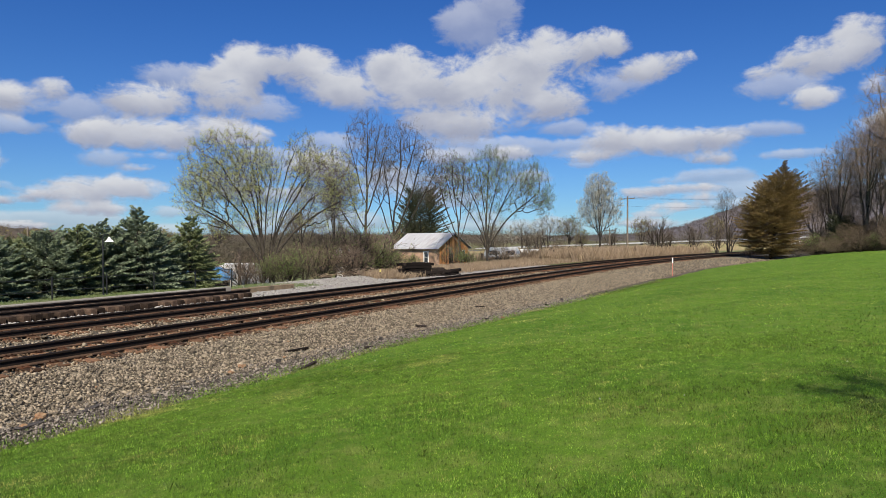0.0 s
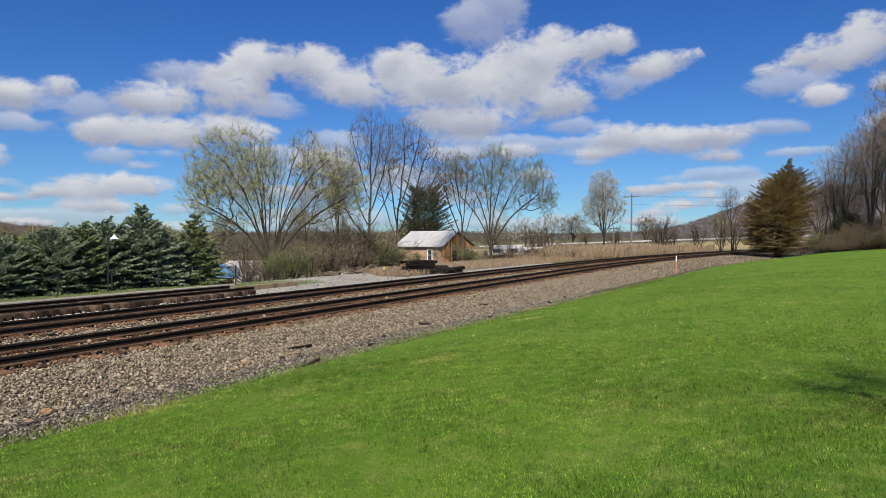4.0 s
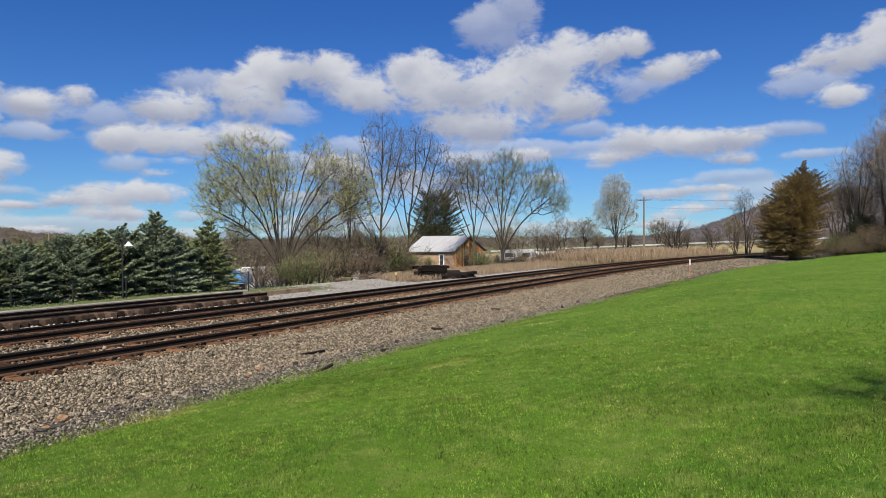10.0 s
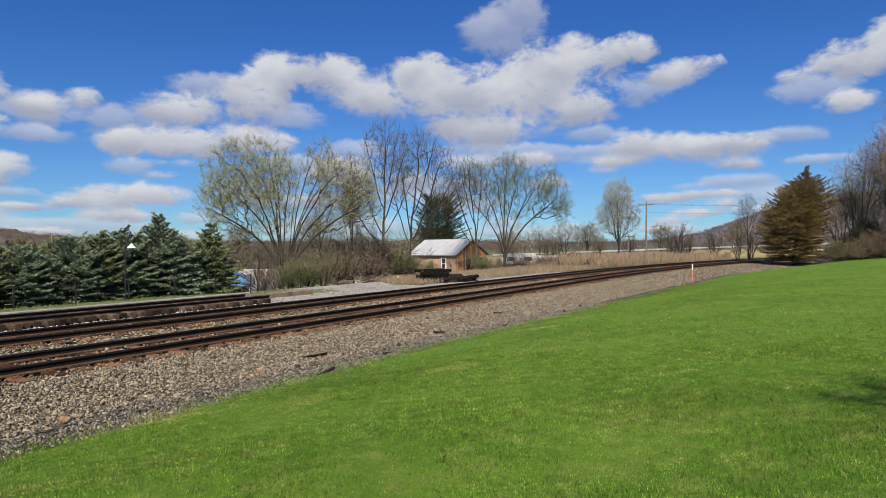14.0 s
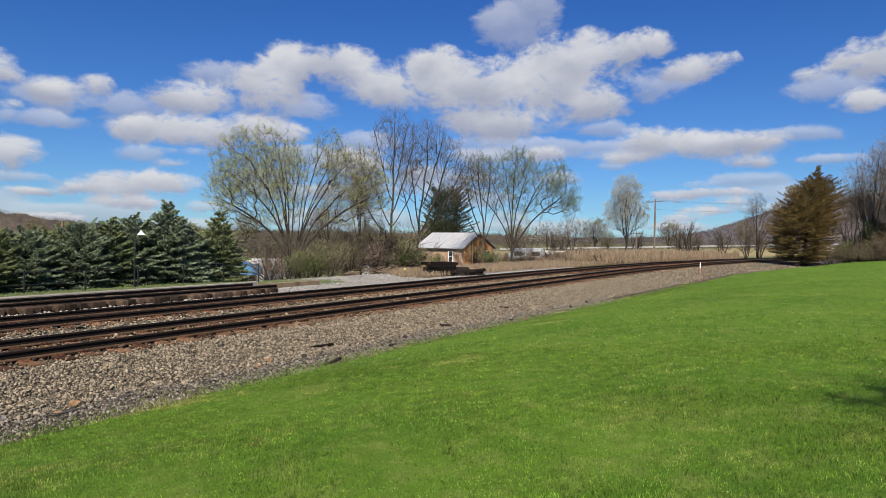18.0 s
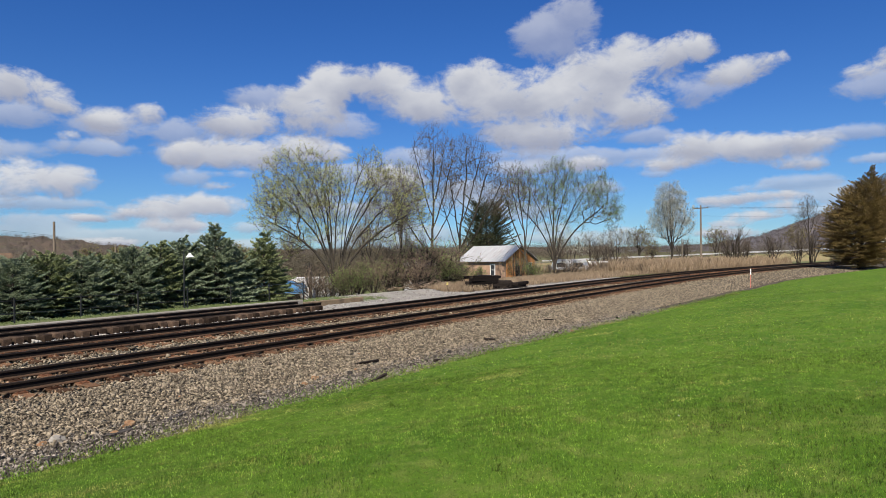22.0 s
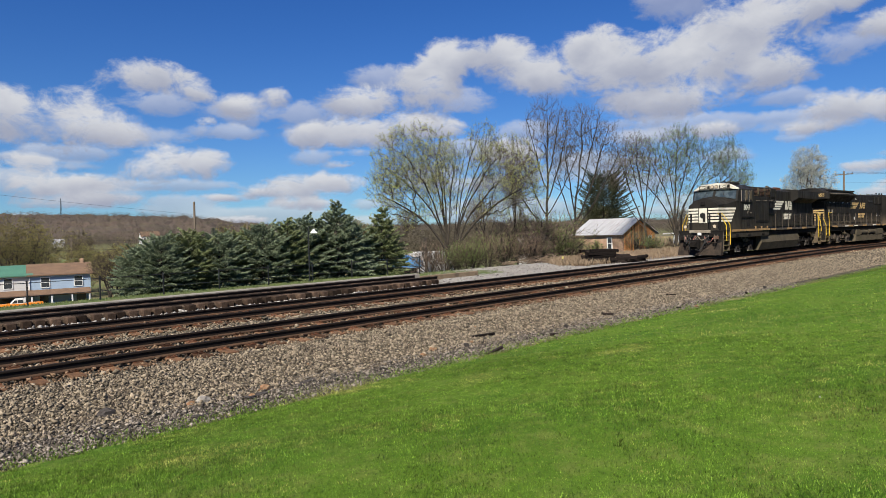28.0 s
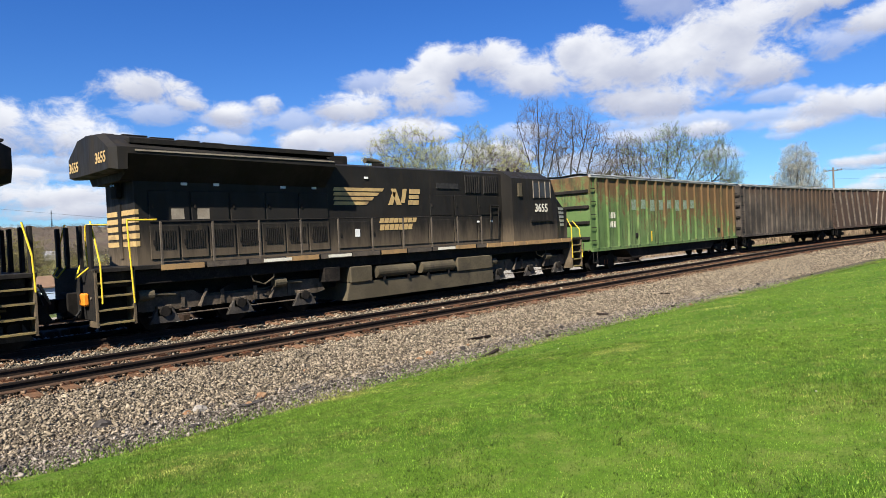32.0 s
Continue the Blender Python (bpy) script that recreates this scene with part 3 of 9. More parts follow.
def bushy(name, label, seed, height, width, leaf, boughs, each, size, profile, lumps=0.22, low=0.0, bough=0.16, ratio=0.6):
    """A dense evergreen: boughs set on a lumpy cone, each a drooping pad of needle sprays; profile gives the reach at even steps of height."""
    rng = np.random.default_rng(seed)
    t = low + (1 - low) * rng.random(boughs * 3)
    reach = np.interp(t, np.linspace(0, 1, len(profile)), profile) * width * 0.5
    keep = np.flatnonzero(rng.random(len(t)) < np.clip(reach / (width * 0.5), 0.1, 1))[:boughs]
    t, reach = t[keep], reach[keep]
    n = len(t)
    a = rng.uniform(0, 2 * np.pi, n)
    r = reach * (1 + lumps * rng.normal(0, 0.8, n)) * rng.uniform(0.45, 1.0, n) ** 0.4
    pad = width * bough * (0.45 + 0.75 * (1 - t)) * rng.uniform(0.7, 1.25, n)
    out = np.stack([np.cos(a), np.sin(a), -0.12 + 0.75 * t], 1)
    side = np.stack([-np.sin(a), np.cos(a), 0 * a], 1)
    mid = np.stack([np.cos(a) * r, np.sin(a) * r, t * height], 1)
    u, w, h = rng.uniform(-1.2, 1.0, (n, each)), rng.normal(0, 0.5, (n, each)), rng.normal(0, 0.16, (n, each))
    w *= np.clip(1.1 - u * 0.7, 0.15, 1.6)
    c = mid[:, None] + out[:, None] * (u * pad[:, None])[..., None] + side[:, None] * (w * pad[:, None])[..., None]
    c[..., 2] += h * pad[:, None] - 0.12 * (w * pad[:, None]) ** 2 / pad[:, None]
    d = out[:, None] + side[:, None] * (w * 0.9)[..., None] + np.array([0, 0, 0.15])
    inside = np.linalg.norm(c[..., :2], axis=2) > 0.02
    segs = [(np.array([0, 0, -0.2]), np.array([0, 0, height * 0.97]), width * 0.025 + 0.03, 0.012, 7)]
    for k in range(0, n, 3):
        segs.append((np.array([0, 0, max(mid[k][2] - 0.2 * r[k], 0.1)]), mid[k], 0.012 + 0.008 * r[k], 0.006, 3))
    root = thing(name, label, "tree")
    part("trunk", tubes_mesh("trunk", segs, M["bark"]), None, root)
    part("crown", cards_mesh("crown", c[inside], d[inside], size, size * ratio, leaf, rng, 0.3, True), None, root)
    return root


def grown(name, label, seed, stems, blobs, reach, tip, bark, twigs=3, twig=0.6, leaf=None, leaves=0, leaf_size=0.12, power=0.4, rise=0.7, splay=1.25, fine="twig"):
    """A tree: stems from the foot to the given tops, then branches out to points strewn through the crown; blobs are (x, y, z, half sizes, points).
    A stem with a fourth number is a limb that leaves the first stem at that part of its length and curves upwards."""
    rng = np.random.default_rng(seed)
    P, up, path = [np.zeros(3)], [0], [0.0]
    for i, top in enumerate(stems):
        top = np.array(top, dtype=float)
        k, curve = 0, splay
        if len(top) == 4:
            k, curve = 1 + int(top[3] * (trunk - 1)), 0.78
            top = top[:3]
        foot = P[k]
        last, span = foot, top - foot
        m = max(4, int(np.linalg.norm(span) / 0.6))
        drift = np.zeros(3)
        for j in range(1, m + 1):
            w = j / m
            drift = drift * 0.85 + rng.normal(0, 0.04, 3)
            q = foot + np.array([span[0] * w ** curve, span[1] * w ** curve, span[2] * w]) + drift * np.array([1, 1, 0.2]) * min(1.0, 4 * (1 - w) + 0.3)
            P.append(q)
            up.append(k)
            path.append(path[k] + np.linalg.norm(q - last))
            last, k = q, len(P) - 1
        if i == 0:
            trunk = m
    made = len(P)
    for cx, cy, cz, ax, ay, az, m in blobs:
        q = rng.normal(0, 1, (m, 3))
        q = q / np.linalg.norm(q, axis=1)[:, None] * (rng.random((m, 1)) ** 0.42)
        P += list(q * (ax, ay, az) + (cx, cy, cz))
    P = np.array(P)
    n = len(P)
    up = np.array(up + [0] * (n - made))
    path = np.array(path + [0.0] * (n - made))
    done = np.arange(n) < made
    cost, best, order = np.full(n, 1e9), np.zeros(n, int), list(range(1, made))

    def offer(k):
        d = P - P[k]
        span = np.linalg.norm(d, axis=1)
        c = span + reach * (path[k] + span) + 1.6 * np.maximum(0, rise * np.hypot(d[:, 0], d[:, 1]) - d[:, 2])
        better = c < cost
        cost[better] = c[better]
        best[better] = k

    for k in range(2, made):
        offer(k)
    for _ in range(n - made):
        k = int(np.argmin(np.where(done, 1e12, cost)))
        done[k] = True
        up[k] = best[k]
        path[k] = path[best[k]] + np.linalg.norm(P[k] - P[best[k]])
        order.append(k)
        offer(k)
    count = np.ones(n)
    for k in reversed(order):
        count[up[k]] += count[k]
    R = tip * count ** power
    thick, thin, ends, ways = [], [], [], []
    for k in order:
        a, b = P[up[k]], P[k]
        r0, r1 = min(R[up[k]], R[k] * 1.25), R[k]
        span = np.linalg.norm(b - a)
        cuts = 1 if k < made else 3 if span > 1.5 else 2
        bow = rng.normal(0, 0.07 * span, 3) + np.array([0, 0, -0.08 * span])
        last = a - np.array([0, 0, 0.2]) if up[k] == 0 else a
        for j in range(1, cuts + 1):
            w = j / cuts
            q = a + (b - a) * w + bow * 4 * w * (1 - w)
            ra, rb = r0 + (r1 - r0) * (j - 1) / cuts, r0 + (r1 - r0) * w
            (thick if r1 > tip * 3 else thin).append((last, q, ra, rb, 7 if r1 > tip * 8 else 5 if r1 > tip * 3 else 3))
            last = q
        if count[k] < 14 and k >= made:
            way = (b - a) / (span + 1e-9)
            for _ in range(twigs):
                d = way * 0.8 + rng.normal(0, 0.42, 3) + np.array([0, 0, 0.3])
                d /= np.linalg.norm(d)
                e = b + d * twig * rng.uniform(0.5, 1.2)
                thin.append((b, e, tip * 0.8, tip * 0.35, 3))
                ends += [b + (e - b) * 0.6, e]
                ways += [d, d]
                for w in (0.35, 0.65):
                    d2 = d + rng.normal(0, 0.55, 3)
                    d2 /= np.linalg.norm(d2)
                    b2 = b + (e - b) * w
                    e2 = b2 + d2 * twig * rng.uniform(0.3, 0.7)
                    thin.append((b2, e2, tip * 0.5, tip * 0.25, 3))
                    ends.append(e2)
                    ways.append(d2)
    root = thing(name, label, "tree")
    part("trunk", tubes_mesh("trunk", thick, bark), None, root)
    tagged(part("branchwork", tubes_mesh("branchwork", thin, M[fine]), None, root), kind="stuff")
    if leaf:
        c, d = np.array(ends), np.array(ways)
        pick = rng.choice(len(c), leaves)
        part("crown", cards_mesh("crown", c[pick] + rng.normal(0, leaf_size * 0.9, (leaves, 3)), d[pick], leaf_size, leaf_size * 0.55, leaf, rng), None, root)
    return root


def stand(ob, x, y, turn=0.0, size=1.0, sink=0.0):
    """Puts a thing on the ground."""
    ob.matrix_world = Matrix.Translation((x, y, float(ground_z(x, y)) - sink)) @ Matrix.Rotation(radians(turn), 4, "Z") @ Matrix.Scale(size, 4)
    return ob


def again(ob, x, y, turn=0.0, size=1.0, label=""):
    made = copy_thing(ob, Matrix.Identity(4))
    if label:
        tagged(made, label)
    return stand(made, x, y, turn, size)


def spec(**changes):
    return {**SPEC, **changes}


def spruce(label, seed, height, width, leaf, profile, gap=0.34, dense=0.85, card=0.14, fill=1.9, low=0.12, lift=0.1, lean=(0, 0), name="spruce"):
    """A conifer: tiers of flat drooping boughs round one stem, each bough a fan of side shoots; lean moves its top aside."""
    rng = np.random.default_rng(seed)
    C, D = [], []
    segs = [(np.array([0, 0, -0.2]), np.array([0, 0, height * 0.98]), width * 0.022 + 0.03, 0.012, 7)]
    z = low
    while z < height - 0.1:
        t = z / height
        reach = float(np.interp(t, np.linspace(0, 1, len(profile)), profile)) * width * 0.5
        count = max(4, int((5 + 7 * reach) * dense))
        for a in (np.arange(count) + rng.uniform(-0.4, 0.4, count)) * 2 * math.pi / count + rng.uniform(0, 6):
            lump = 1.0 if name == "spruce" else 1 + 0.16 * math.sin(3 * a + 1.1 * z + seed) * math.sin(1.7 * z + 2 * a)
            r = reach * lump * (rng.uniform(0.72, 1.12) if name == "spruce" else rng.uniform(0.45, 1.15) if name == "fir_tree" else rng.uniform(0.6, 1.04))
            rise, droop = lift + 0.7 * t ** 1.6, 0.32 * (1 - t)
            out, side = np.array([math.cos(a), math.sin(a), 0]), np.array([-math.sin(a), math.cos(a), 0])
            z0 = z + rng.normal(0, gap * 0.45)
            m = int((18 + 42 * r) * fill)
            u = rng.uniform(0.25, 1, m) ** 0.7
            fan = (0.10 + 0.30 * r * (1.05 - u)) * rng.uniform(-1, 1, m)
            zz = z0 + r * (rise * u - droop * u * u + 0.12 * u ** 4) - 0.25 * np.abs(fan) + rng.normal(0, 0.02, m)
            C.append(out * (r * u)[:, None] + side * fan[:, None] + np.stack([0 * u, 0 * u, zz], 1))
            D.append(out * 1.0 + side * (fan * 2.2)[:, None] + np.stack([0 * u, 0 * u, 0.18 + 0 * u], 1))
            if rng.random() < 0.4:
                segs.append((np.array([0, 0, z0]), out * r * 0.7 + np.array([0, 0, z0 + r * (rise * 0.7 - droop * 0.49)]), 0.02, 0.006, 3))
        z += gap * (1.0 - 0.35 * t)
    for k in range(14):
        C.append(np.array([[0, 0, height * (0.93 + 0.005 * k)]]) + rng.normal(0, 0.03, (1, 3)))
        D.append(np.array([[rng.normal(0, 0.4), rng.normal(0, 0.4), 1.0]]))
    C, D = np.concatenate(C), np.concatenate(D)
    keep = C[:, 2] > 0.04
    C[:, :2] += np.outer((np.clip(C[:, 2], 0, None) / height) ** 2, np.array(lean, dtype=float))
    segs = [(a + np.array([*lean, 0]) * (max(a[2], 0) / height) ** 2, b + np.array([*lean, 0]) * (max(b[2], 0) / height) ** 2, r0, r1, n) for a, b, r0, r1, n in segs]
    root = thing(name, label, "tree", group="row of spruces" if name == "spruce" else "")
    part("trunk", tubes_mesh("trunk", segs, M["bark"]), None, root)
    part("crown", cards_mesh("crown", C[keep], D[keep], card, card * 0.44, leaf, rng, 0.45, False, 1), None, root)
    return root


# spruces behind the fence
CONE, BLUNT = (0.86, 1.0, 0.97, 0.86, 0.72, 0.56, 0.38, 0.2, 0.03), (0.9, 1.0, 1.0, 0.97, 0.9, 0.8, 0.66, 0.44, 0.1)
spruce_a = stand(spruce("dense blue-green spruce behind the black fence", 11, 3.6, 4.4, M["spruce"], BLUNT), 12.2, 30.0, 0, 0.72)
spruce_b = stand(spruce("tall pointed blue-green spruce behind the black fence", 12, 4.5, 4.3, M["spruce"], CONE), 22.3, 30.3, 0, 0.99)
spruce_c = stand(spruce("yellow-green spruce at the end of the row", 13, 4.4, 3.7, M["spruce_new"], CONE), 26.4, 31.2, 0, 1.0)
spruce_d = stand(spruce("dense green spruce behind the black fence", 14, 3.9, 4.2, M["spruce_new"], BLUNT), 13.7, 30.4, 40, 0.74)
for ob, x, y, turn, size in ((spruce_a, 12.9, 31.6, 80, 0.72), (spruce_a, 15.0, 30.0, 200, 0.74), (spruce_d, 16.2, 31.0, 120, 0.74),
                             (spruce_a, 17.5, 30.2, 310, 0.84), (spruce_c, 19.0, 30.2, 75, 0.82), (spruce_a, 20.4, 31.0, 260, 0.95), (spruce_a, 24.2, 31.4, 140, 0.88),
                             (spruce_d, 18.4, 32.0, 20, 0.82), (spruce_a, 14.4, 31.8, 10, 0.72), (spruce_d, 21.6, 31.6, 210, 0.88), (spruce_a, 11.6, 31.2, 170, 0.62), (spruce_a, 27.6, 32.6, 250, 0.76)):
    again(ob, x, y, turn, size)

# budding clump by the gravel
clump = stand(grown("budding_tree", "many-stemmed willow with yellow-green spring buds", 3,
                    ((-4.4, 0.6, 7.6), (-3.5, -0.9, 9.0), (-2.5, 0.8, 10.1), (-1.3, -0.6, 10.0), (-0.4, 0.7, 9.2), (-4.8, -0.4, 5.6), (-2.0, 1.6, 9.4), (0.7, -1.0, 7.8)),
                    ((-2.1, 0, 7.8, 3.2, 2.8, 2.6, 620), (-3.8, 0, 6.0, 1.8, 1.9, 2.0, 300), (-0.3, 0, 6.4, 1.7, 1.8, 2.7, 260), (-2.0, 0, 4.4, 2.0, 1.6, 1.5, 90)), 0.42, 0.0088, M["bark_pale"], 3, 0.55, M["bud"], 21000, 0.062, power=0.365, rise=0.2, splay=2.3), 33.2, 32.0, -46)
clump_b = stand(grown("budding_tree", "leaning many-stemmed willow with thin yellow buds", 8,
                      ((1.0, 0.5, 8.8), (2.1, -0.6, 10.2), (3.2, 0.5, 9.6), (4.3, -0.4, 9.0), (5.4, 0.3, 7.8), (2.8, 0.9, 8.0), (5.8, -0.3, 6.2)),
                      ((2.3, 0, 8.2, 1.5, 1.6, 2.3, 260), (4.2, 0, 7.2, 2.2, 2.0, 2.4, 320), (5.5, 0, 6.0, 1.4, 1.5, 1.8, 170), (3.0, 0, 5.2, 1.8, 1.5, 1.8, 130)), 0.42, 0.0088, M["bark_pale"], 3, 0.55, M["bud"], 9500, 0.062, power=0.365, rise=0.2, splay=2.1), 33.9, 32.1, -46)
tall = stand(grown("bare_tree", "tall bare grey tree beside the brick shed", 21, ((0.3, 0.2, 15.4), (-2.6, 0.6, 11.6, 0.28), (2.3, -0.5, 12.8, 0.34), (-1.7, -0.8, 13.8, 0.42), (1.5, 0.9, 14.4, 0.52), (-3.4, 0.4, 8.8, 0.2), (2.9, 0.3, 9.8, 0.25)),
                   ((0.2, 0, 12.2, 2.2, 2.0, 3.2, 400), (-2.4, 0, 9.2, 1.9, 1.8, 2.8, 240), (2.0, 0, 10.2, 1.7, 1.8, 2.8, 210), (-3.1, 0, 6.6, 1.3, 1.4, 1.6, 80)), 0.38, 0.009, M["bark_pale"], 2, 0.7, power=0.39, rise=0.2, splay=1.2), 45.0, 31.9, -56, 0.9)
tall_b = stand(grown("bare_tree", "bare grey tree with a broad fine-twigged top", 22, ((1.2, 0.2, 14.4), (3.4, -0.4, 12.4, 0.24), (4.3, 0.5, 9.8, 0.18), (-0.9, 0.8, 12.8, 0.28), (2.5, -0.7, 13.6, 0.42), (-1.7, -0.3, 9.4, 0.2)),
                     ((1.2, 0, 11.8, 2.2, 2.1, 3.0, 420), (3.4, 0, 10.0, 1.9, 1.9, 2.8, 300), (-1.2, 0, 9.2, 1.5, 1.6, 2.6, 150)), 0.38, 0.009, M["bark_pale"], 2, 0.7, power=0.39, rise=0.2, splay=1.2), 49.0, 31.9, -58, 0.93)
round_tree = stand(grown("budding_tree", "spreading tree with fresh green leaves at its tips", 31, ((0.4, 0.9, 13.2), (-3.6, 0.6, 11.4), (-1.6, -0.8, 12.8), (2.4, -0.6, 12.4), (4.4, 0.4, 11.0), (6.6, 0.3, 8.4), (-4.6, 0.5, 8.4), (3.4, 0.9, 9.0)),
                         ((-3.5, 0, 9.4, 2.1, 2.2, 3.0, 260), (0.4, 0, 10.0, 2.8, 2.7, 3.0, 420), (4.6, 0, 8.6, 2.4, 2.4, 3.0, 350), (6.2, 0, 6.8, 1.1, 1.4, 1.6, 90), (0.5, 0, 6.2, 3.2, 2.4, 2.0, 140)), 0.38, 0.0095, M["bark"], 3, 0.75, M["bud_green"], 15000, 0.085, power=0.36, rise=0.2, splay=2.1), 66.5, 30.5, -65)
again(tall_b, 62.5, 31.8, 100, 0.85, "bare leaning tree beside the shed")
again(tall_b, 42.4, 33.0, 50, 0.62, "bare grey tree behind the brush")
again(tall, 39.6, 34.0, 150, 0.5, "bare grey tree behind the brush")
dark_fir = stand(spruce("dark ragged conifer behind the brick shed", 41, 9.0, 7.4, M["fir"], (0.5, 0.75, 0.95, 1.0, 1.0, 1.0, 1.0, 0.98, 0.95, 0.86, 0.66), 0.4, 0.6, 0.17, 1.1, 1.4, 0.12, (0, 0), "fir_tree"), 77.6, 45.6)
cedar = stand(spruce("bushy red cedar turned ochre brown, thin at the top", 51, 12.2, 9.0, M["cedar"], (0.42, 0.6, 0.86, 1.0, 1.0, 0.98, 0.95, 0.91, 0.85, 0.75, 0.6, 0.38, 0.18, 0.1, 0.03), 0.3, 0.85, 0.13, 1.4, 0.5, 0.16, (0, -1.7), "cedar"), 91.0, 2.9)
pear = stand(grown("pear_tree", "pear tree in pale white blossom beyond the tracks", 61, ((0.1, 0.1, 12.8), (-2.5, 0.4, 9.4, 0.22), (2.6, -0.4, 9.6, 0.22), (-1.4, -0.9, 11.4, 0.32), (1.4, 0.9, 11.6, 0.34), (-3.2, 0.0, 6.8, 0.18), (3.3, 0.3, 7.0, 0.18), (0.4, 2.6, 8.8, 0.22), (-0.3, -2.6, 9.0, 0.22)),
                   ((0, 0, 6.8, 3.5, 3.4, 2.9, 420), (0, 0, 9.8, 2.3, 2.3, 2.6, 260)), 0.3, 0.011, M["bark"], 3, 0.6, M["blossom"], 9000, 0.14, splay=1.0, rise=0.8), 96.6, 25.9)
bloom = stand(grown("small_tree", "small half-blossomed tree in dry weeds", 62, ((0.1, 0.1, 6.0), (-1.2, 0.4, 5.0), (1.3, -0.5, 5.2)), ((0, 0, 4.2, 2.4, 2.4, 2.2, 190),), 0.3, 0.012, M["bark"], 3, 0.5, M["blossom"], 700, 0.13), 90.5, 32.0)
again(bloom, 106.0, 42.0, 40, 1.0, "small half-blossomed tree in dry weeds")
again(bloom, 84.0, 36.0, 140, 0.8, "small half-blossomed tree in dry weeds")
scrub = stand(broadleaf("scrub_tree", "bare dark scrub tree beside the tracks", 71, 6.6, 4, (3, 18), 0.12, spec(kids=(2, 2, 1, 0), bare=(0.2, 0.2, 0.3, 1)), M["bark"]), 104.0, 18.8)
for x, y, turn, size in ((107.5, 18.0, 40, 0.72), (112, 14.6, 200, 0.85), (116, 11.6, 30, 0.7), (118.5, 9.8, 80, 0.9)):
    again(scrub, x, y, turn, size)
lone = again(tall, 119.0, 10.2, 60, 0.72, "bare tree with dead top beyond the curve")

# added behind the camera, never in view: only casts the dark patch on the lawn
yard_tree = stand(grown("yard_tree", "small budding tree out of view, added to shade a patch of the lawn", 64, ((0.2, 0.1, 7.0),), ((0, 0, 7.2, 1.0, 0.8, 0.8, 60),), 0.3, 0.008, M["bark"], 3, 0.5, M["bud_green"], 170, 0.08), 0.4, -4.2)

# woods on the near side of the curve
wood = grown("woodland_tree", "tall bare woodland tree at the edge of the lawn", 81, ((0.3, 0.2, 18.2), (-3.6, 0.8, 15.2, 0.28), (3.4, -0.8, 15.0, 0.32), (-1.8, -1.6, 17.0, 0.42), (1.8, 1.6, 17.2, 0.48), (-4.6, -0.5, 11.5, 0.2), (4.6, 0.6, 11.0, 0.24)),
             ((0, 0, 14.2, 3.2, 3.2, 4.2, 420), (-3.6, 0, 11.2, 2.3, 2.3, 3.6, 220), (3.6, 0, 11.0, 2.3, 2.3, 3.6, 220), (0, 0, 7.5, 3.0, 3.0, 2.0, 80)), 0.3, 0.013, M["bark_wood"], 3, 0.9, power=0.42, rise=0.2, fine="wood_twig", splay=1.2)
wood_b = grown("woodland_tree", "tall bare forked woodland tree at the edge of the lawn", 82, ((-1.8, 0, 16.0), (2.6, 0.6, 14.6), (0.5, -2.2, 13.5), (-4.2, 0.4, 12.4, 0.25), (-3.2, -1.2, 14.6, 0.4), (4.2, -0.4, 10.6)),
               ((-1.4, 0, 12.4, 2.6, 3.0, 4.0, 280), (2.2, 0.4, 10.6, 2.6, 2.6, 4.0, 260), (-3.8, 0, 10.0, 2.0, 2.2, 3.0, 160), (4.2, 0, 8.6, 1.5, 1.8, 2.4, 80)), 0.3, 0.013, M["bark_wood"], 3, 0.9, power=0.42, rise=0.2, fine="wood_twig", splay=1.4)
stand(wood, 84.0, -9.6, 0, 1.08)
stand(wood_b, 89.0, -4.0, 30, 0.8)
rng = random.Random(5)
for i in range(9):
    x = 88 + rng.uniform(0, 44)
    y = -6.5 - rng.uniform(0, 34) - max(0, (x - 96)) * 0.42
    again(rng.choice((wood, wood_b)), x, y, rng.uniform(0, 360), rng.uniform(0.75, 1.1))
for x, y, turn, size in ((80.0, -12.0, 20, 1.1), (78, -18, 100, 1.0), (75, -25, 250, 1.05), (92.5, -3.5, 160, 0.62), (97, -2.5, 90, 0.6), (87, -6.8, 10, 0.95)):
    again(wood_b, x, y, turn, size)
under = stand(broadleaf("bush", "tangled bare underbrush below the trees", 91, 3.2, 10, (8, 55), 0.03, spec(levels=2, kids=(2, 2, 0, 0), steps=(5, 3, 3, 3), bare=(0.2, 0.3, 1, 1)), M["bark"], M["brush"], 420, 0.09, twig="brush_twig"), 37.5, 30.2)
thorn = stand(broadleaf("bush", "tangled brown bare bush", 92, 3.0, 12, (10, 60), 0.03, spec(levels=2, kids=(2, 3, 0, 0), steps=(5, 3, 3, 3), bare=(0.15, 0.2, 1, 1), wander=0.2), M["bark_pale"], twig="brush_twig"), 39.8, 29.8)
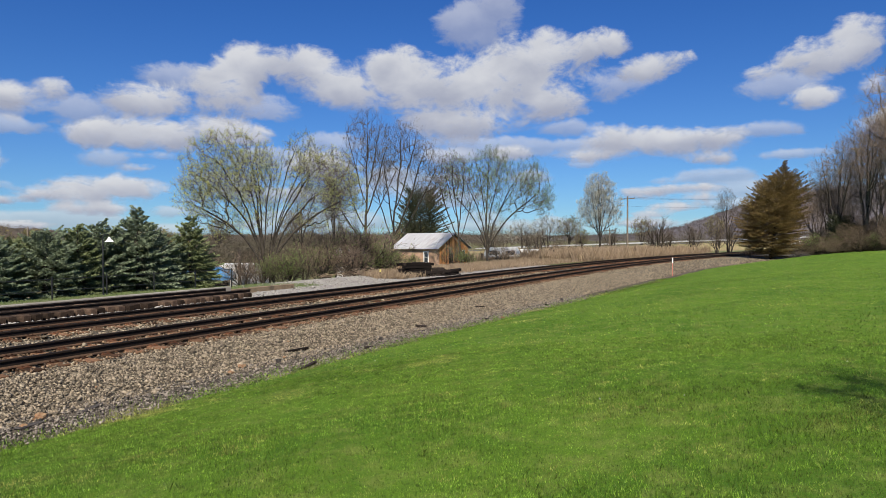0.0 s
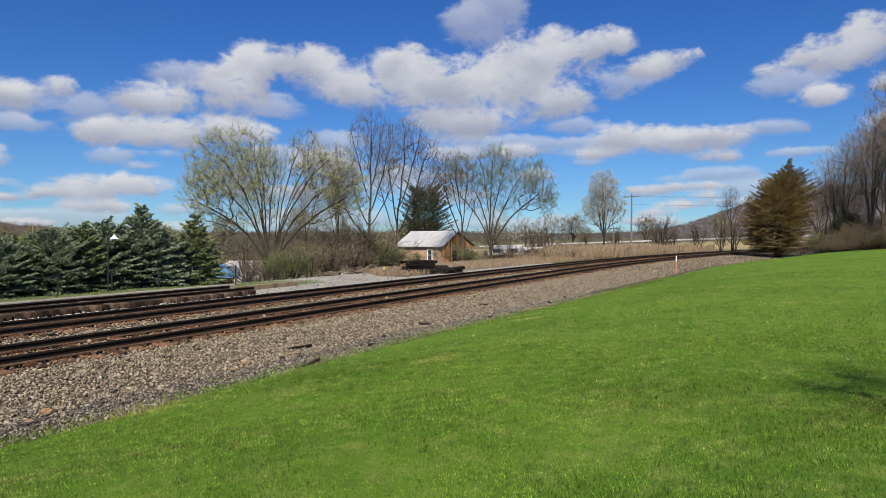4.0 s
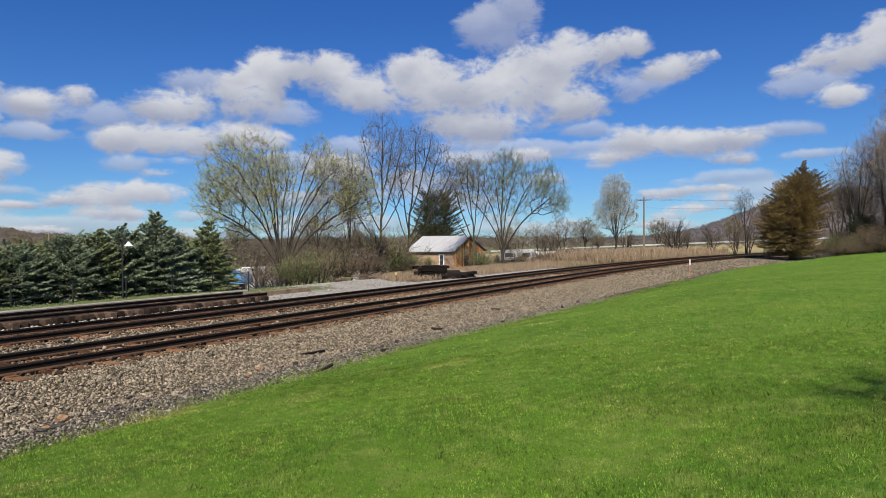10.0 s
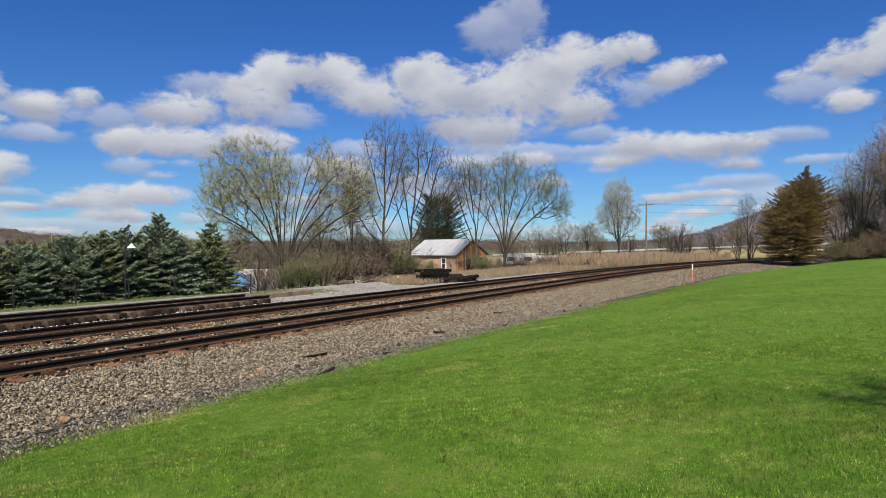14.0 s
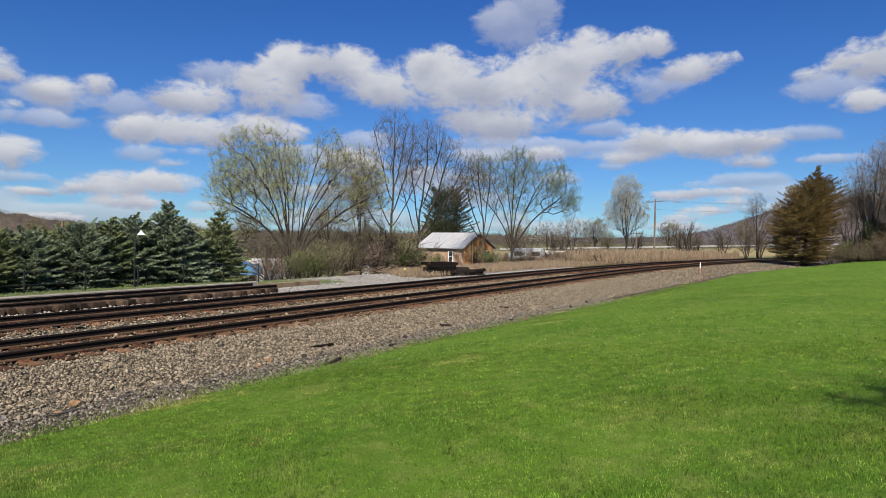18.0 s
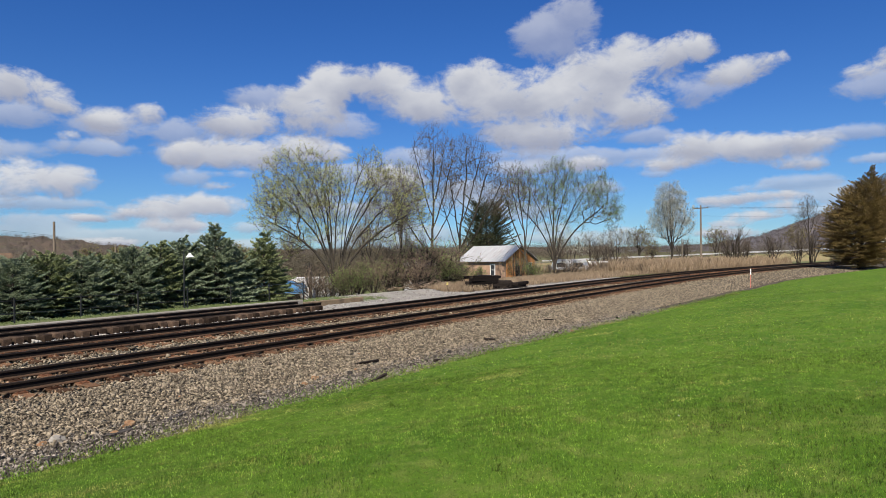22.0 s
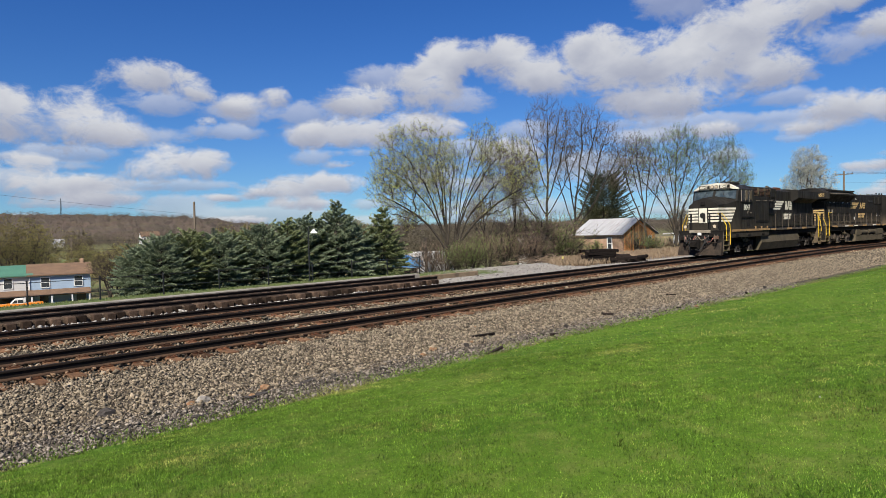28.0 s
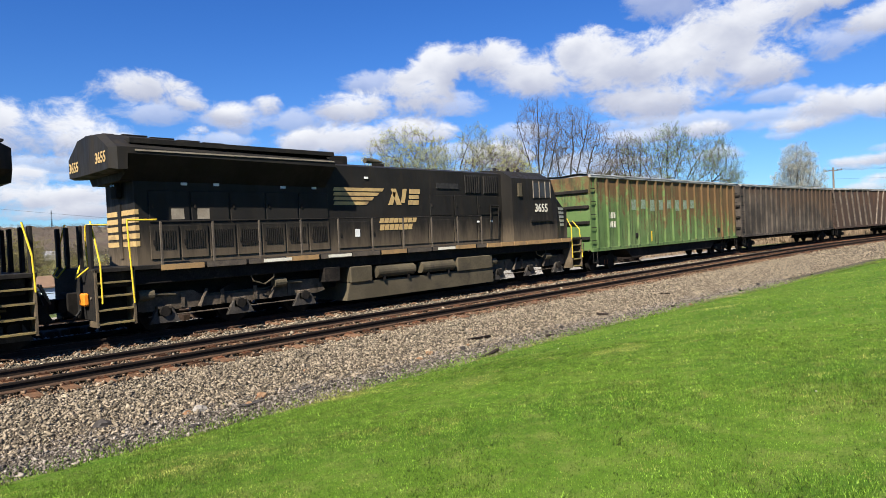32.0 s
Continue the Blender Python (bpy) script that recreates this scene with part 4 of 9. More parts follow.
for ob, x, y, turn, size in ((under, 33.6, 30.8, 40, 0.8), (thorn, 33.0, 33.6, 110, 0.95), (thorn, 34.6, 33.8, 250, 0.9), (under, 35.5, 30.2, 140, 0.9), (thorn, 38.4, 30.8, 70, 1.2), (under, 41.6, 30.4, 220, 1.55), (thorn, 39.2, 29.2, 200, 1.0), (thorn, 42.6, 31.0, 10, 1.25), (under, 43.6, 29.8, 300, 1.3),
                             (under, 45.4, 30.8, 90, 0.9), (thorn, 47.5, 32.5, 160, 0.7), (thorn, 41.0, 33.5, 0, 0.9), (thorn, 36.5, 32.5, 60, 0.8), (under, 60.5, 31.8, 15, 0.9),
                             (thorn, 77.0, 26.5, 30, 0.6), (thorn, 79.5, 27.5, 80, 0.75), (thorn, 82.0, 25.5, 130, 0.6), (thorn, 84.5, 28.0, 180, 0.8), (thorn, 87.5, 25.5, 220, 0.65), (thorn, 91.0, 27.5, 280, 0.75), (thorn, 94.0, 24.0, 330, 0.6), (thorn, 99.0, 23.5, 40, 0.65), (thorn, 68.8, 29.6, 240, 0.8), (under, 86.0, -4.2, 15, 0.9), (thorn, 84.5, -6.0, 40, 1.0), (thorn, 90.0, -2.0, 80, 0.9), (under, 93.0, 0.0, 130, 0.8),
                             (thorn, 82.5, -9.0, 200, 1.1), (under, 81.0, -11.5, 220, 1.0), (thorn, 79.0, -15.0, 250, 1.0), (thorn, 93.5, 2.6, 10, 0.75), (thorn, 90.2, 5.0, 120, 0.6), (under, 99, -2, 100, 1.0)):
    again(ob, x, y, turn, size)
shrub = stand(broadleaf("shrub", "leafing green shrub at the foot of the willows", 97, 2.3, 11, (6, 45), 0.025, spec(levels=2, kids=(2, 3, 0, 0), steps=(5, 3, 3, 3), bare=(0.1, 0.2, 1, 1)), M["bark"], M["brush"], 1300, 0.09, twig="twig"), 34.2, 30.6)
for x, y, turn, size in ((33.2, 31.0, 70, 0.85), (41.2, 29.4, 140, 0.8), (43.4, 29.3, 210, 1.05), (45.2, 29.2, 300, 0.8), (50.6, 30.6, 30, 0.7), (59.5, 29.6, 100, 0.75)):
    again(shrub, x, y, turn, size, "" if x < 36 else "leafing green shrub in the brush")
evergreen = again(dark_fir, 87.5, -4.6, 40, 0.42, "small dark evergreen at the wood's edge")
thicket = stand(bushy("thicket", "dense brown tangle of bare undergrowth below the trees", 95, 3.0, 6.0, M["thicket"], 200, 80, 0.36, (0.8, 1.0, 1.0, 0.95, 0.8, 0.6, 0.3), 0.3, 0.02, 0.2, 0.05), 86.2, -6.2)
for x, y, turn, size in ((82.6, -11.0, 40, 0.8), (89.5, -3.0, 90, 0.7), (79.0, -16.5, 140, 1.0), (96.0, -8.0, 200, 1.3), (76.5, -22.0, 20, 1.0), (92.0, -13.0, 70, 1.5), (101.0, -5.0, 30, 1.1)):
    again(thicket, x, y, turn, size)
for ob, x, y, turn, size in ((wood_b, 88.0, -5.2, 15, 0.46), (wood, 85.4, -7.8, 65, 0.42), (wood_b, 83.0, -10.4, 170, 0.5), (wood, 90.6, -1.6, 220, 0.36), (wood_b, 80.6, -13.6, 290, 0.48)):
    again(ob, x, y, turn, size, "young bare tree at the wood's edge")
for x, y, turn, size in ((88.8, -2.2, 30, 1.15), (86.6, -4.6, 120, 1.0), (84.2, -7.2, 210, 0.9)):
    again(shrub, x, y, turn, size, "leafing green shrub at the wood's edge")


# ---------------------------------------------------------------- loose surfaces: stones, grass, weeds
def scatter_stones(name, n, x0, x1, lo, hi, size, material, label, seed, flat=0.7, lift=0.0):
    """Broken stones lying on the ground, each with faces of its own."""
    rng = np.random.default_rng(seed)
    base = np.array([(1, 0, 0), (-1, 0, 0), (0, 1, 0), (0, -1, 0), (0, 0, 1), (0, 0, -1)], dtype=float)
    tri = np.array([(0, 2, 4), (2, 1, 4), (1, 3, 4), (3, 0, 4), (2, 0, 5), (1, 2, 5), (3, 1, 5), (0, 3, 5)])
    x = x0 + (x1 - x0) * rng.random(n) ** 1.25
    y = lo(x) + (hi(x) - lo(x)) * rng.random(n)
    s = size * np.exp(rng.normal(0, 0.32, n))
    v = base[None] * rng.uniform(0.5, 1.25, (n, 6, 1)) + rng.normal(0, 0.3, (n, 6, 3))
    v[:, :, 2] *= flat
    a = rng.uniform(0, 2 * np.pi, n)
    tilt = rng.normal(0, 0.5, n)
    c, sn = np.cos(a), np.sin(a)
    yz = np.stack([v[:, :, 1] * np.cos(tilt)[:, None] - v[:, :, 2] * np.sin(tilt)[:, None], v[:, :, 1] * np.sin(tilt)[:, None] + v[:, :, 2] * np.cos(tilt)[:, None]], 2)
    X = v[:, :, 0] * c[:, None] - yz[:, :, 0] * sn[:, None]
    Y = v[:, :, 0] * sn[:, None] + yz[:, :, 0] * c[:, None]
    z = ground_z(x, y) + 0.012 + lift + s * rng.uniform(-0.25, 0.95, n)
    P = np.stack([X, Y, yz[:, :, 1]], 2) * s[:, None, None] + np.stack([x, y, z], 1)[:, None, :]
    F = tri[None] + (np.arange(n) * 6)[:, None, None]
    ob = new(name, mesh_of(name, P.reshape(-1, 3), F.reshape(-1, 3), material))
    return tagged(ob, label, "stones", "", "stuff")


def blades(name, x, y, height, width, material, label, seed, lean=0.5, base=0.03, clumps=0.0):
    """Grass or weed blades: a bent leaf of two faces each."""
    rng = np.random.default_rng(seed)
    n = len(x)
    h = height * rng.uniform(0.5, 1.35, n) * (1 + clumps * np.sin(x * 1.9 + 1.3 * np.sin(y * 1.1)) * np.sin(y * 1.6 + 0.9 * np.sin(x * 0.8)))
    a = rng.uniform(0, 2 * np.pi, n)
    lx, ly = np.cos(a) * h * lean * rng.uniform(0.2, 1, n), np.sin(a) * h * lean * rng.uniform(0.2, 1, n)
    b = rng.uniform(0, 2 * np.pi, n)
    wx, wy = np.cos(b) * width * 0.5, np.sin(b) * width * 0.5
    z = ground_z(x, y) + base - 0.006 + np.where(y < lawn_edge(x), 0.02 * np.sin(x * 0.9 + y * 0.4) * np.sin(y * 0.7), 0.0)
    P = np.stack([np.stack([x - wx, y - wy, z], 1), np.stack([x + wx, y + wy, z], 1),
                  np.stack([x + lx * 0.35 + wx * 0.8, y + ly * 0.35 + wy * 0.8, z + h * 0.6], 1), np.stack([x + lx, y + ly, z + h], 1)], 1)
    ob = new(name, mesh_of(name, P.reshape(-1, 3), np.arange(4 * n).reshape(-1, 4), material))
    return tagged(ob, label, "grass" if height < 0.4 else "weeds", "", "stuff")


scatter_stones("ballast_stones", 96000, -3, 46, lambda x: lawn_edge(x) + 0.9, lambda x: 12.5 - bend(x), 0.0235, M["stone"], "grey-brown broken ballast stones on the near shoulder", 1)
scatter_stones("ballast_stones", 20000, -3, 46, lambda x: 14.2 - bend(x), lambda x: 17.2 - bend(x), 0.032, M["stone"], "grey-brown broken ballast stones between the tracks", 2)
scatter_stones("ballast_stones", 17000, -3, 40, lambda x: 12.25 - bend(x), lambda x: 14.9 - bend(x), 0.027, M["rust_stone"], "rust-dusted ballast stones between the ties of the near track", 3, 0.7, 0.022)
scatter_stones("ballast_stones", 11000, -3, 40, lambda x: 16.4 - bend(x), lambda x: 19.0 - bend(x), 0.03, M["rust_stone"], "rust-dusted ballast stones between the ties of the far track", 13, 0.7, 0.022)
scatter_stones("ballast_stones", 9000, 0, 40, lambda x: 19.1 - bend(x), lambda x: 20.9 - bend(x), 0.034, M["pale_stone"], "pale ballast stones beyond the far track", 4)
scatter_stones("ballast_stones", 7000, -6, 22, lambda x: 20.2 - bend(x), lambda x: 20.72 - bend(x), 0.036, M["pale_stone"], "pale stones heaped along the dead-end ties", 14, 0.7, 0.08)
scatter_stones("fine_stones", 30000, -3, 30, lambda x: lawn_edge(x) + 0.02, lambda x: lawn_edge(x) + 1.2, 0.02, M["cinder_stone"], "fine dark cinders and chips along the lawn", 5)
scatter_stones("gravel_stones", 6000, 20, 46, lambda x: 20.8 - bend(x), lambda x: 28.0 - bend(x), 0.03, M["pale_stone"], "grey gravel stones on the open strip", 6)

grng = np.random.default_rng(9)


def lawn_spots(n, r0, r1, p=1.0):
    """Places on the lawn, thicker near by."""
    r = r0 + (r1 - r0) * grng.random(n) ** p
    a = grng.uniform(radians(-32), radians(100), n)
    x, y = r * np.cos(a), r * np.sin(a)
    keep = y < lawn_edge(x) + 0.1 * grng.normal(0, 1, n)
    return x[keep], y[keep]


gx1, gy1 = lawn_spots(560000, 3.0, 12.0, 0.75)
blades("grass_blades", gx1, gy1, 0.026, 0.0045, M["grass"], "short mown grass blades", 1, 0.6, 0.03, 0.3)
gx2, gy2 = lawn_spots(190000, 10.0, 34.0, 0.9)
blades("grass_blades", gx2, gy2, 0.035, 0.014, M["grass"], "short mown grass blades further off", 2, 0.9)
gx3, gy3 = lawn_spots(130000, 30.0, 84.0, 0.9)
blades("grass_blades", gx3, gy3, 0.04, 0.03, M["grass"], "mown grass on the far slope of the lawn", 9, 0.9)
tx, ty = lawn_spots(160, 3.0, 16.0, 0.8)
tx, ty = np.repeat(tx, 14) + grng.normal(0, 0.05, len(tx) * 14), np.repeat(ty, 14) + grng.normal(0, 0.05, len(ty) * 14)
blades("grass_tufts", tx, ty, 0.055, 0.006, M["grass"], "longer tufts of grass in the lawn", 3, 0.8)
ex = grng.uniform(-2, 45, 26000)
ey = lawn_edge(ex) + np.abs(grng.normal(0, 0.3, 26000)) - 0.08
blades("edge_grass", ex, ey, 0.045, 0.009, M["grass"], "ragged grass creeping over the cinders", 4, 0.8)
wx = 118 - 46 * grng.random(62000) ** 0.8
wy = 21.8 - bend(wx) + np.abs(grng.normal(0, 1, 62000)) * (3 + 0.12 * (wx - 47)) + 0.5
blades("dry_weeds", wx, wy, 0.8, 0.014, M["weed"], "tall dry tan weeds along the far side of the tracks", 5, 0.45, 0.03, 0.75)
scatter_stones("ballast_stones", 10000, 44, 92, lambda x: lawn_edge(x) + 0.5, lambda x: 12.6 - bend(x), 0.045, M["stone"], "ballast stones along the curve", 8)
vx = grng.uniform(36, 84, 26000)
vy = 22.6 - bend(vx) + grng.uniform(0, 8.5, 26000) * np.clip((vx - 34) / 8, 0.1, 1)
keep = vy > 22.2 - bend(vx)
blades("dry_grass", vx[keep], vy[keep], 0.35, 0.022, M["weed"], "low straw-coloured grass round the timber pile", 6, 0.6)
px, py = lawn_spots(60, 4.0, 20.0, 0.9)
blades("fallen_petals", px, py, 0.018, 0.022, M["blossom"], "scattered white petals on the lawn", 8, 0.6, 0.07)
qx, qy = grng.uniform(-10, 30, 18000), grng.uniform(24.1, 29.5, 18000)
blades("verge_grass", qx, qy, 0.055, 0.02, M["verge_grass"], "rough grass of the verge under the spruces", 7, 0.6, 0.03 + 0.14 * (1 - smoothstep(21.0, 26.0, qx)))


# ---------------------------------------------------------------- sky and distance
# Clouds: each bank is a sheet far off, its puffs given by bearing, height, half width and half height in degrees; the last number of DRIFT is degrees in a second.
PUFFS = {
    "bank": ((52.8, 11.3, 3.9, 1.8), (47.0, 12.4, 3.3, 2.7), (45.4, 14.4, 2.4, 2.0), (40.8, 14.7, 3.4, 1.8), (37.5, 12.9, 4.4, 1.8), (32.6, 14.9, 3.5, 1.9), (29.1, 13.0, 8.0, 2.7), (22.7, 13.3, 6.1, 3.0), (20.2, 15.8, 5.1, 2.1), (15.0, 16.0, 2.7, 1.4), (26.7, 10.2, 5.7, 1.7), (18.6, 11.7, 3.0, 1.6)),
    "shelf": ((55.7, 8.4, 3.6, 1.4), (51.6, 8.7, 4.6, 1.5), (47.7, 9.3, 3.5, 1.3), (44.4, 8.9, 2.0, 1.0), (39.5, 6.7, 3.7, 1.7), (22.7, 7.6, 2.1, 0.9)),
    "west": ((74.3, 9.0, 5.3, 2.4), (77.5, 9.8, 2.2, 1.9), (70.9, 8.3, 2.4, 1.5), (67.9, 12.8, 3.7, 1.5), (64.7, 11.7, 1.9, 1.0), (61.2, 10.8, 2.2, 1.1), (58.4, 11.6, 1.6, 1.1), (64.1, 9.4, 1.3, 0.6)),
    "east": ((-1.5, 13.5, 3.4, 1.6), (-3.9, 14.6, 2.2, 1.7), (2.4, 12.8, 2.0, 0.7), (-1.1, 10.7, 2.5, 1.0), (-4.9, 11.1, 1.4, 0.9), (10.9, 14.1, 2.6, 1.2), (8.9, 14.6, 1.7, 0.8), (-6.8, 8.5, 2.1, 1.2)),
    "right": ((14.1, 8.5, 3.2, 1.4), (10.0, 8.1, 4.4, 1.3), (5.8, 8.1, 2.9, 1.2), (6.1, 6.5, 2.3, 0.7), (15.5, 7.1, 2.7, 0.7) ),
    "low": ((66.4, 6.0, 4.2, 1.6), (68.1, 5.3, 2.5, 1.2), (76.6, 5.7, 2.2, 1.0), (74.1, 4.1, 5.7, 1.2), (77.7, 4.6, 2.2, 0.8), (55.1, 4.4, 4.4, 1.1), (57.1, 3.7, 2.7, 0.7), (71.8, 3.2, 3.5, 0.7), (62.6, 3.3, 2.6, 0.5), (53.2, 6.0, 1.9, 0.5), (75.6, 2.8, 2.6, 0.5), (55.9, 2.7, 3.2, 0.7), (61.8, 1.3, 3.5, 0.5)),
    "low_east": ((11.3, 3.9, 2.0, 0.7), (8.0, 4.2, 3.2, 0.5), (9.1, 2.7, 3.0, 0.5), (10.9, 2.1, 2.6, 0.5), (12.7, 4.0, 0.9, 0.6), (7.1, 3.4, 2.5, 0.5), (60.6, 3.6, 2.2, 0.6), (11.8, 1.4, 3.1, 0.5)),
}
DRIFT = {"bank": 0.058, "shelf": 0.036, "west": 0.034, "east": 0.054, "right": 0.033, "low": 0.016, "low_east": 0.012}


def cloud_material(name, cover):
    n = Nodes(name)
    body = n.add("Attribute", out="Fac", attribute_name="body")
    top = n.add("Attribute", out="Fac", attribute_name="top")
    flat = n.stretch(1, 1, 1.6)
    puff = n.noise(0.0046, 9, 0.6, flat, 0.5)
    soft = n.noise(0.0036, 4, 0.5, flat, 0.3)
    fray = n.noise(0.016, 5, 0.6, flat, 0.3)
    dense = n.math("ADD", body, n.math("ADD", n.math("MULTIPLY", n.math("SUBTRACT", puff, 0.5), 3.4), n.math("MULTIPLY", n.math("SUBTRACT", fray, 0.5), 1.0)))
    alpha = n.ramp(dense, -0.15, 1.05)
    # sunlit tops and grey undersides are painted into the colour of the self-glowing sheet
    lit = n.math("ADD", n.math("MULTIPLY", top, 0.7), n.math("ADD", n.math("MULTIPLY", n.math("SUBTRACT", puff, 0.5), -0.3), n.math("MULTIPLY", n.math("SUBTRACT", soft, 0.5), 1.0)))
    col = n.mix(n.ramp(lit, -0.55, 0.55), (0.2, 0.214, 0.268), (0.385, 0.39, 0.405))
    glow = n.add("Emission", i0=col, i1=1.0)
    clear = n.add("BsdfTransparent")
    both = n.add("MixShader", i0=n.math("MULTIPLY", alpha, cover), i1=clear, i2=glow)
    n.tree.links.new(both, n.tree.nodes["Material Output"].inputs["Surface"])
    return n.mat


M["cloud"] = cloud_material("cloud", 0.96)
M["veil"] = cloud_material("thin_cloud", 0.55)
veil = random.Random(77)
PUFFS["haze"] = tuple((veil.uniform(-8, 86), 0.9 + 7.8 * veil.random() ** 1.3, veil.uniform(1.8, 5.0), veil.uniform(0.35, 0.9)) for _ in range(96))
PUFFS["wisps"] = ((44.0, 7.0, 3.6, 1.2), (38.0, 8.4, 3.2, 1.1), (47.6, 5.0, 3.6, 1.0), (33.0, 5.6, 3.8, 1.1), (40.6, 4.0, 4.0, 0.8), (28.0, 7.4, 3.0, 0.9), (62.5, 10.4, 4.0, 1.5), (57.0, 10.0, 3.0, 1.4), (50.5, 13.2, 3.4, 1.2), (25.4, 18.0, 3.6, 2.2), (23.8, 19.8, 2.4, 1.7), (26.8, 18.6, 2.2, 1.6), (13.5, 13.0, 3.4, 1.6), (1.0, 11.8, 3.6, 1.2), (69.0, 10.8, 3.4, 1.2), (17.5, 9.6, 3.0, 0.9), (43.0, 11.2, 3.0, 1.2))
DRIFT["haze"], DRIFT["wisps"] = 0.014, 0.05
CLOUDS = {}
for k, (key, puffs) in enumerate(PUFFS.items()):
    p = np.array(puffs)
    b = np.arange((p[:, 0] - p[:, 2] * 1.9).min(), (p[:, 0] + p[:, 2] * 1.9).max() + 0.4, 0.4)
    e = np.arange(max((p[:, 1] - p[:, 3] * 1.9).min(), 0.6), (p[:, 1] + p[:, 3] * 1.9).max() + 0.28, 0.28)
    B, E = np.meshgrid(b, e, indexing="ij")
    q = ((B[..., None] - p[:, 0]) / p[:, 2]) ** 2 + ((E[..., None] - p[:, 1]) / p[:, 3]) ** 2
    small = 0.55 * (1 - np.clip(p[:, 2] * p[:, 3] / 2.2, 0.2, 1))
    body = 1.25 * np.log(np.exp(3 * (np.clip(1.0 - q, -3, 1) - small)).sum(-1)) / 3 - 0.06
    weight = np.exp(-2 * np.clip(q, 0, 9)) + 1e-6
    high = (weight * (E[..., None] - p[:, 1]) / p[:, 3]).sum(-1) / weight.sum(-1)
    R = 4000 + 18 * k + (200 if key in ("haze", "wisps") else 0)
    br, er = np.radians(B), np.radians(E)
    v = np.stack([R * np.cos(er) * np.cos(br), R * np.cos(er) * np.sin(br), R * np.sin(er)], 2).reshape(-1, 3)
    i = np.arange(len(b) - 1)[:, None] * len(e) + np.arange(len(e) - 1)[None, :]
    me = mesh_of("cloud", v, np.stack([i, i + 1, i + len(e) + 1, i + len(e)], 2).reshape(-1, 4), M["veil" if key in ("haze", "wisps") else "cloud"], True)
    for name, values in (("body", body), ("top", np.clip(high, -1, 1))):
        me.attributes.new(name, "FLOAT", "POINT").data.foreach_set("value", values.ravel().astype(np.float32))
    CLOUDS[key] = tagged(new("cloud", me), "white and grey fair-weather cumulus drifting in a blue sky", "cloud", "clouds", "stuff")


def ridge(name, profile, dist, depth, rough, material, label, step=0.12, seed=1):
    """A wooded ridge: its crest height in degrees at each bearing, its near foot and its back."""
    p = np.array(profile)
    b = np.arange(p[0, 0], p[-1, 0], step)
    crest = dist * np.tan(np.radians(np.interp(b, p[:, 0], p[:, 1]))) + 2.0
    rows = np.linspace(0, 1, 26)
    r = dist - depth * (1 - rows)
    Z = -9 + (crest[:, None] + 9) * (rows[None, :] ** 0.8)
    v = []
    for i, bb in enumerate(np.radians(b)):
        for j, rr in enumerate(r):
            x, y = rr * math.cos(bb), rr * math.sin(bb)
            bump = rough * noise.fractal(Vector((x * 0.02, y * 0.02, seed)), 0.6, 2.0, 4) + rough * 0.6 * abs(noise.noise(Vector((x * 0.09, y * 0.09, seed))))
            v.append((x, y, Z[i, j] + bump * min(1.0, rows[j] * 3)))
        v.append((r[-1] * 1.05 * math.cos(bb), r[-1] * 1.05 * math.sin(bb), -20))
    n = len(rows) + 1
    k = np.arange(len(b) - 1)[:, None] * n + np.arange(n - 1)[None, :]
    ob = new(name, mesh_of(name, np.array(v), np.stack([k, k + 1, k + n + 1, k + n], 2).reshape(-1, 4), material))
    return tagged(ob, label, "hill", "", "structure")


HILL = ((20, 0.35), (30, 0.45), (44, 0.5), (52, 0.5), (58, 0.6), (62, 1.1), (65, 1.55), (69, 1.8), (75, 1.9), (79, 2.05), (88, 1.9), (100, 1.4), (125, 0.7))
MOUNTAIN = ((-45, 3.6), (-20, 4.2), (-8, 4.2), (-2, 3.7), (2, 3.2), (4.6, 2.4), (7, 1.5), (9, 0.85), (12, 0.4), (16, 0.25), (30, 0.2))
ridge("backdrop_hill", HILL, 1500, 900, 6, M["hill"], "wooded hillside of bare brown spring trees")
ridge("backdrop_mountain", MOUNTAIN, 2800, 1300, 8, M["mountain"], "long brown wooded mountain in the distance, tinted haze blue", 0.15, 3)


# ---------------------------------------------------------------- beside the tracks
def pane_material():
    n = Nodes("window_glass")
    return n.set(color=(0.03, 0.035, 0.04), rough=0.08, specular=0.6)


M["pane"] = pane_material()
M["white"] = worn("white_paint", (0.663, 0.6545, 0.629), (0.595, 0.5865, 0.561), (0.425, 0.408, 0.3655), 1.5, 30, 0.5)
M["black_metal"] = worn("black_metal", (0.012, 0.013, 0.014), (0.022, 0.022, 0.022), scale=4, fine=50, rough=0.45, bump=0)
M["pole"] = worn("weathered_pole", (0.13, 0.105, 0.08), (0.19, 0.155, 0.12), (0.07, 0.056, 0.043), 2, 30, 0.9, stretch=(6, 6, 0.6))
M["brick"] = worn("tan_brick", (0.391, 0.255, 0.17), (0.323, 0.204, 0.136), (0.2125, 0.1445, 0.102), 1.2, 14, 0.9)
M["plank"] = worn("orange_boards", (0.493, 0.221, 0.0765), (0.374, 0.1615, 0.05525), (0.187, 0.0935, 0.0425), 1.5, 14, 0.85, stretch=(5, 5, 0.5), random_by="own")
M["tin"] = worn("grey_tin_roof", (0.43, 0.43, 0.435), (0.35, 0.345, 0.345), (0.24, 0.2, 0.18), 0.8, 12, 0.5, 0.2, amount=0.2, stretch=(0.4, 3, 1))
M["siding_blue"] = worn("pale_blue_siding", (0.288, 0.368, 0.464), (0.256, 0.336, 0.432), scale=1, fine=12, rough=0.6, stretch=(0.3, 0.3, 8))
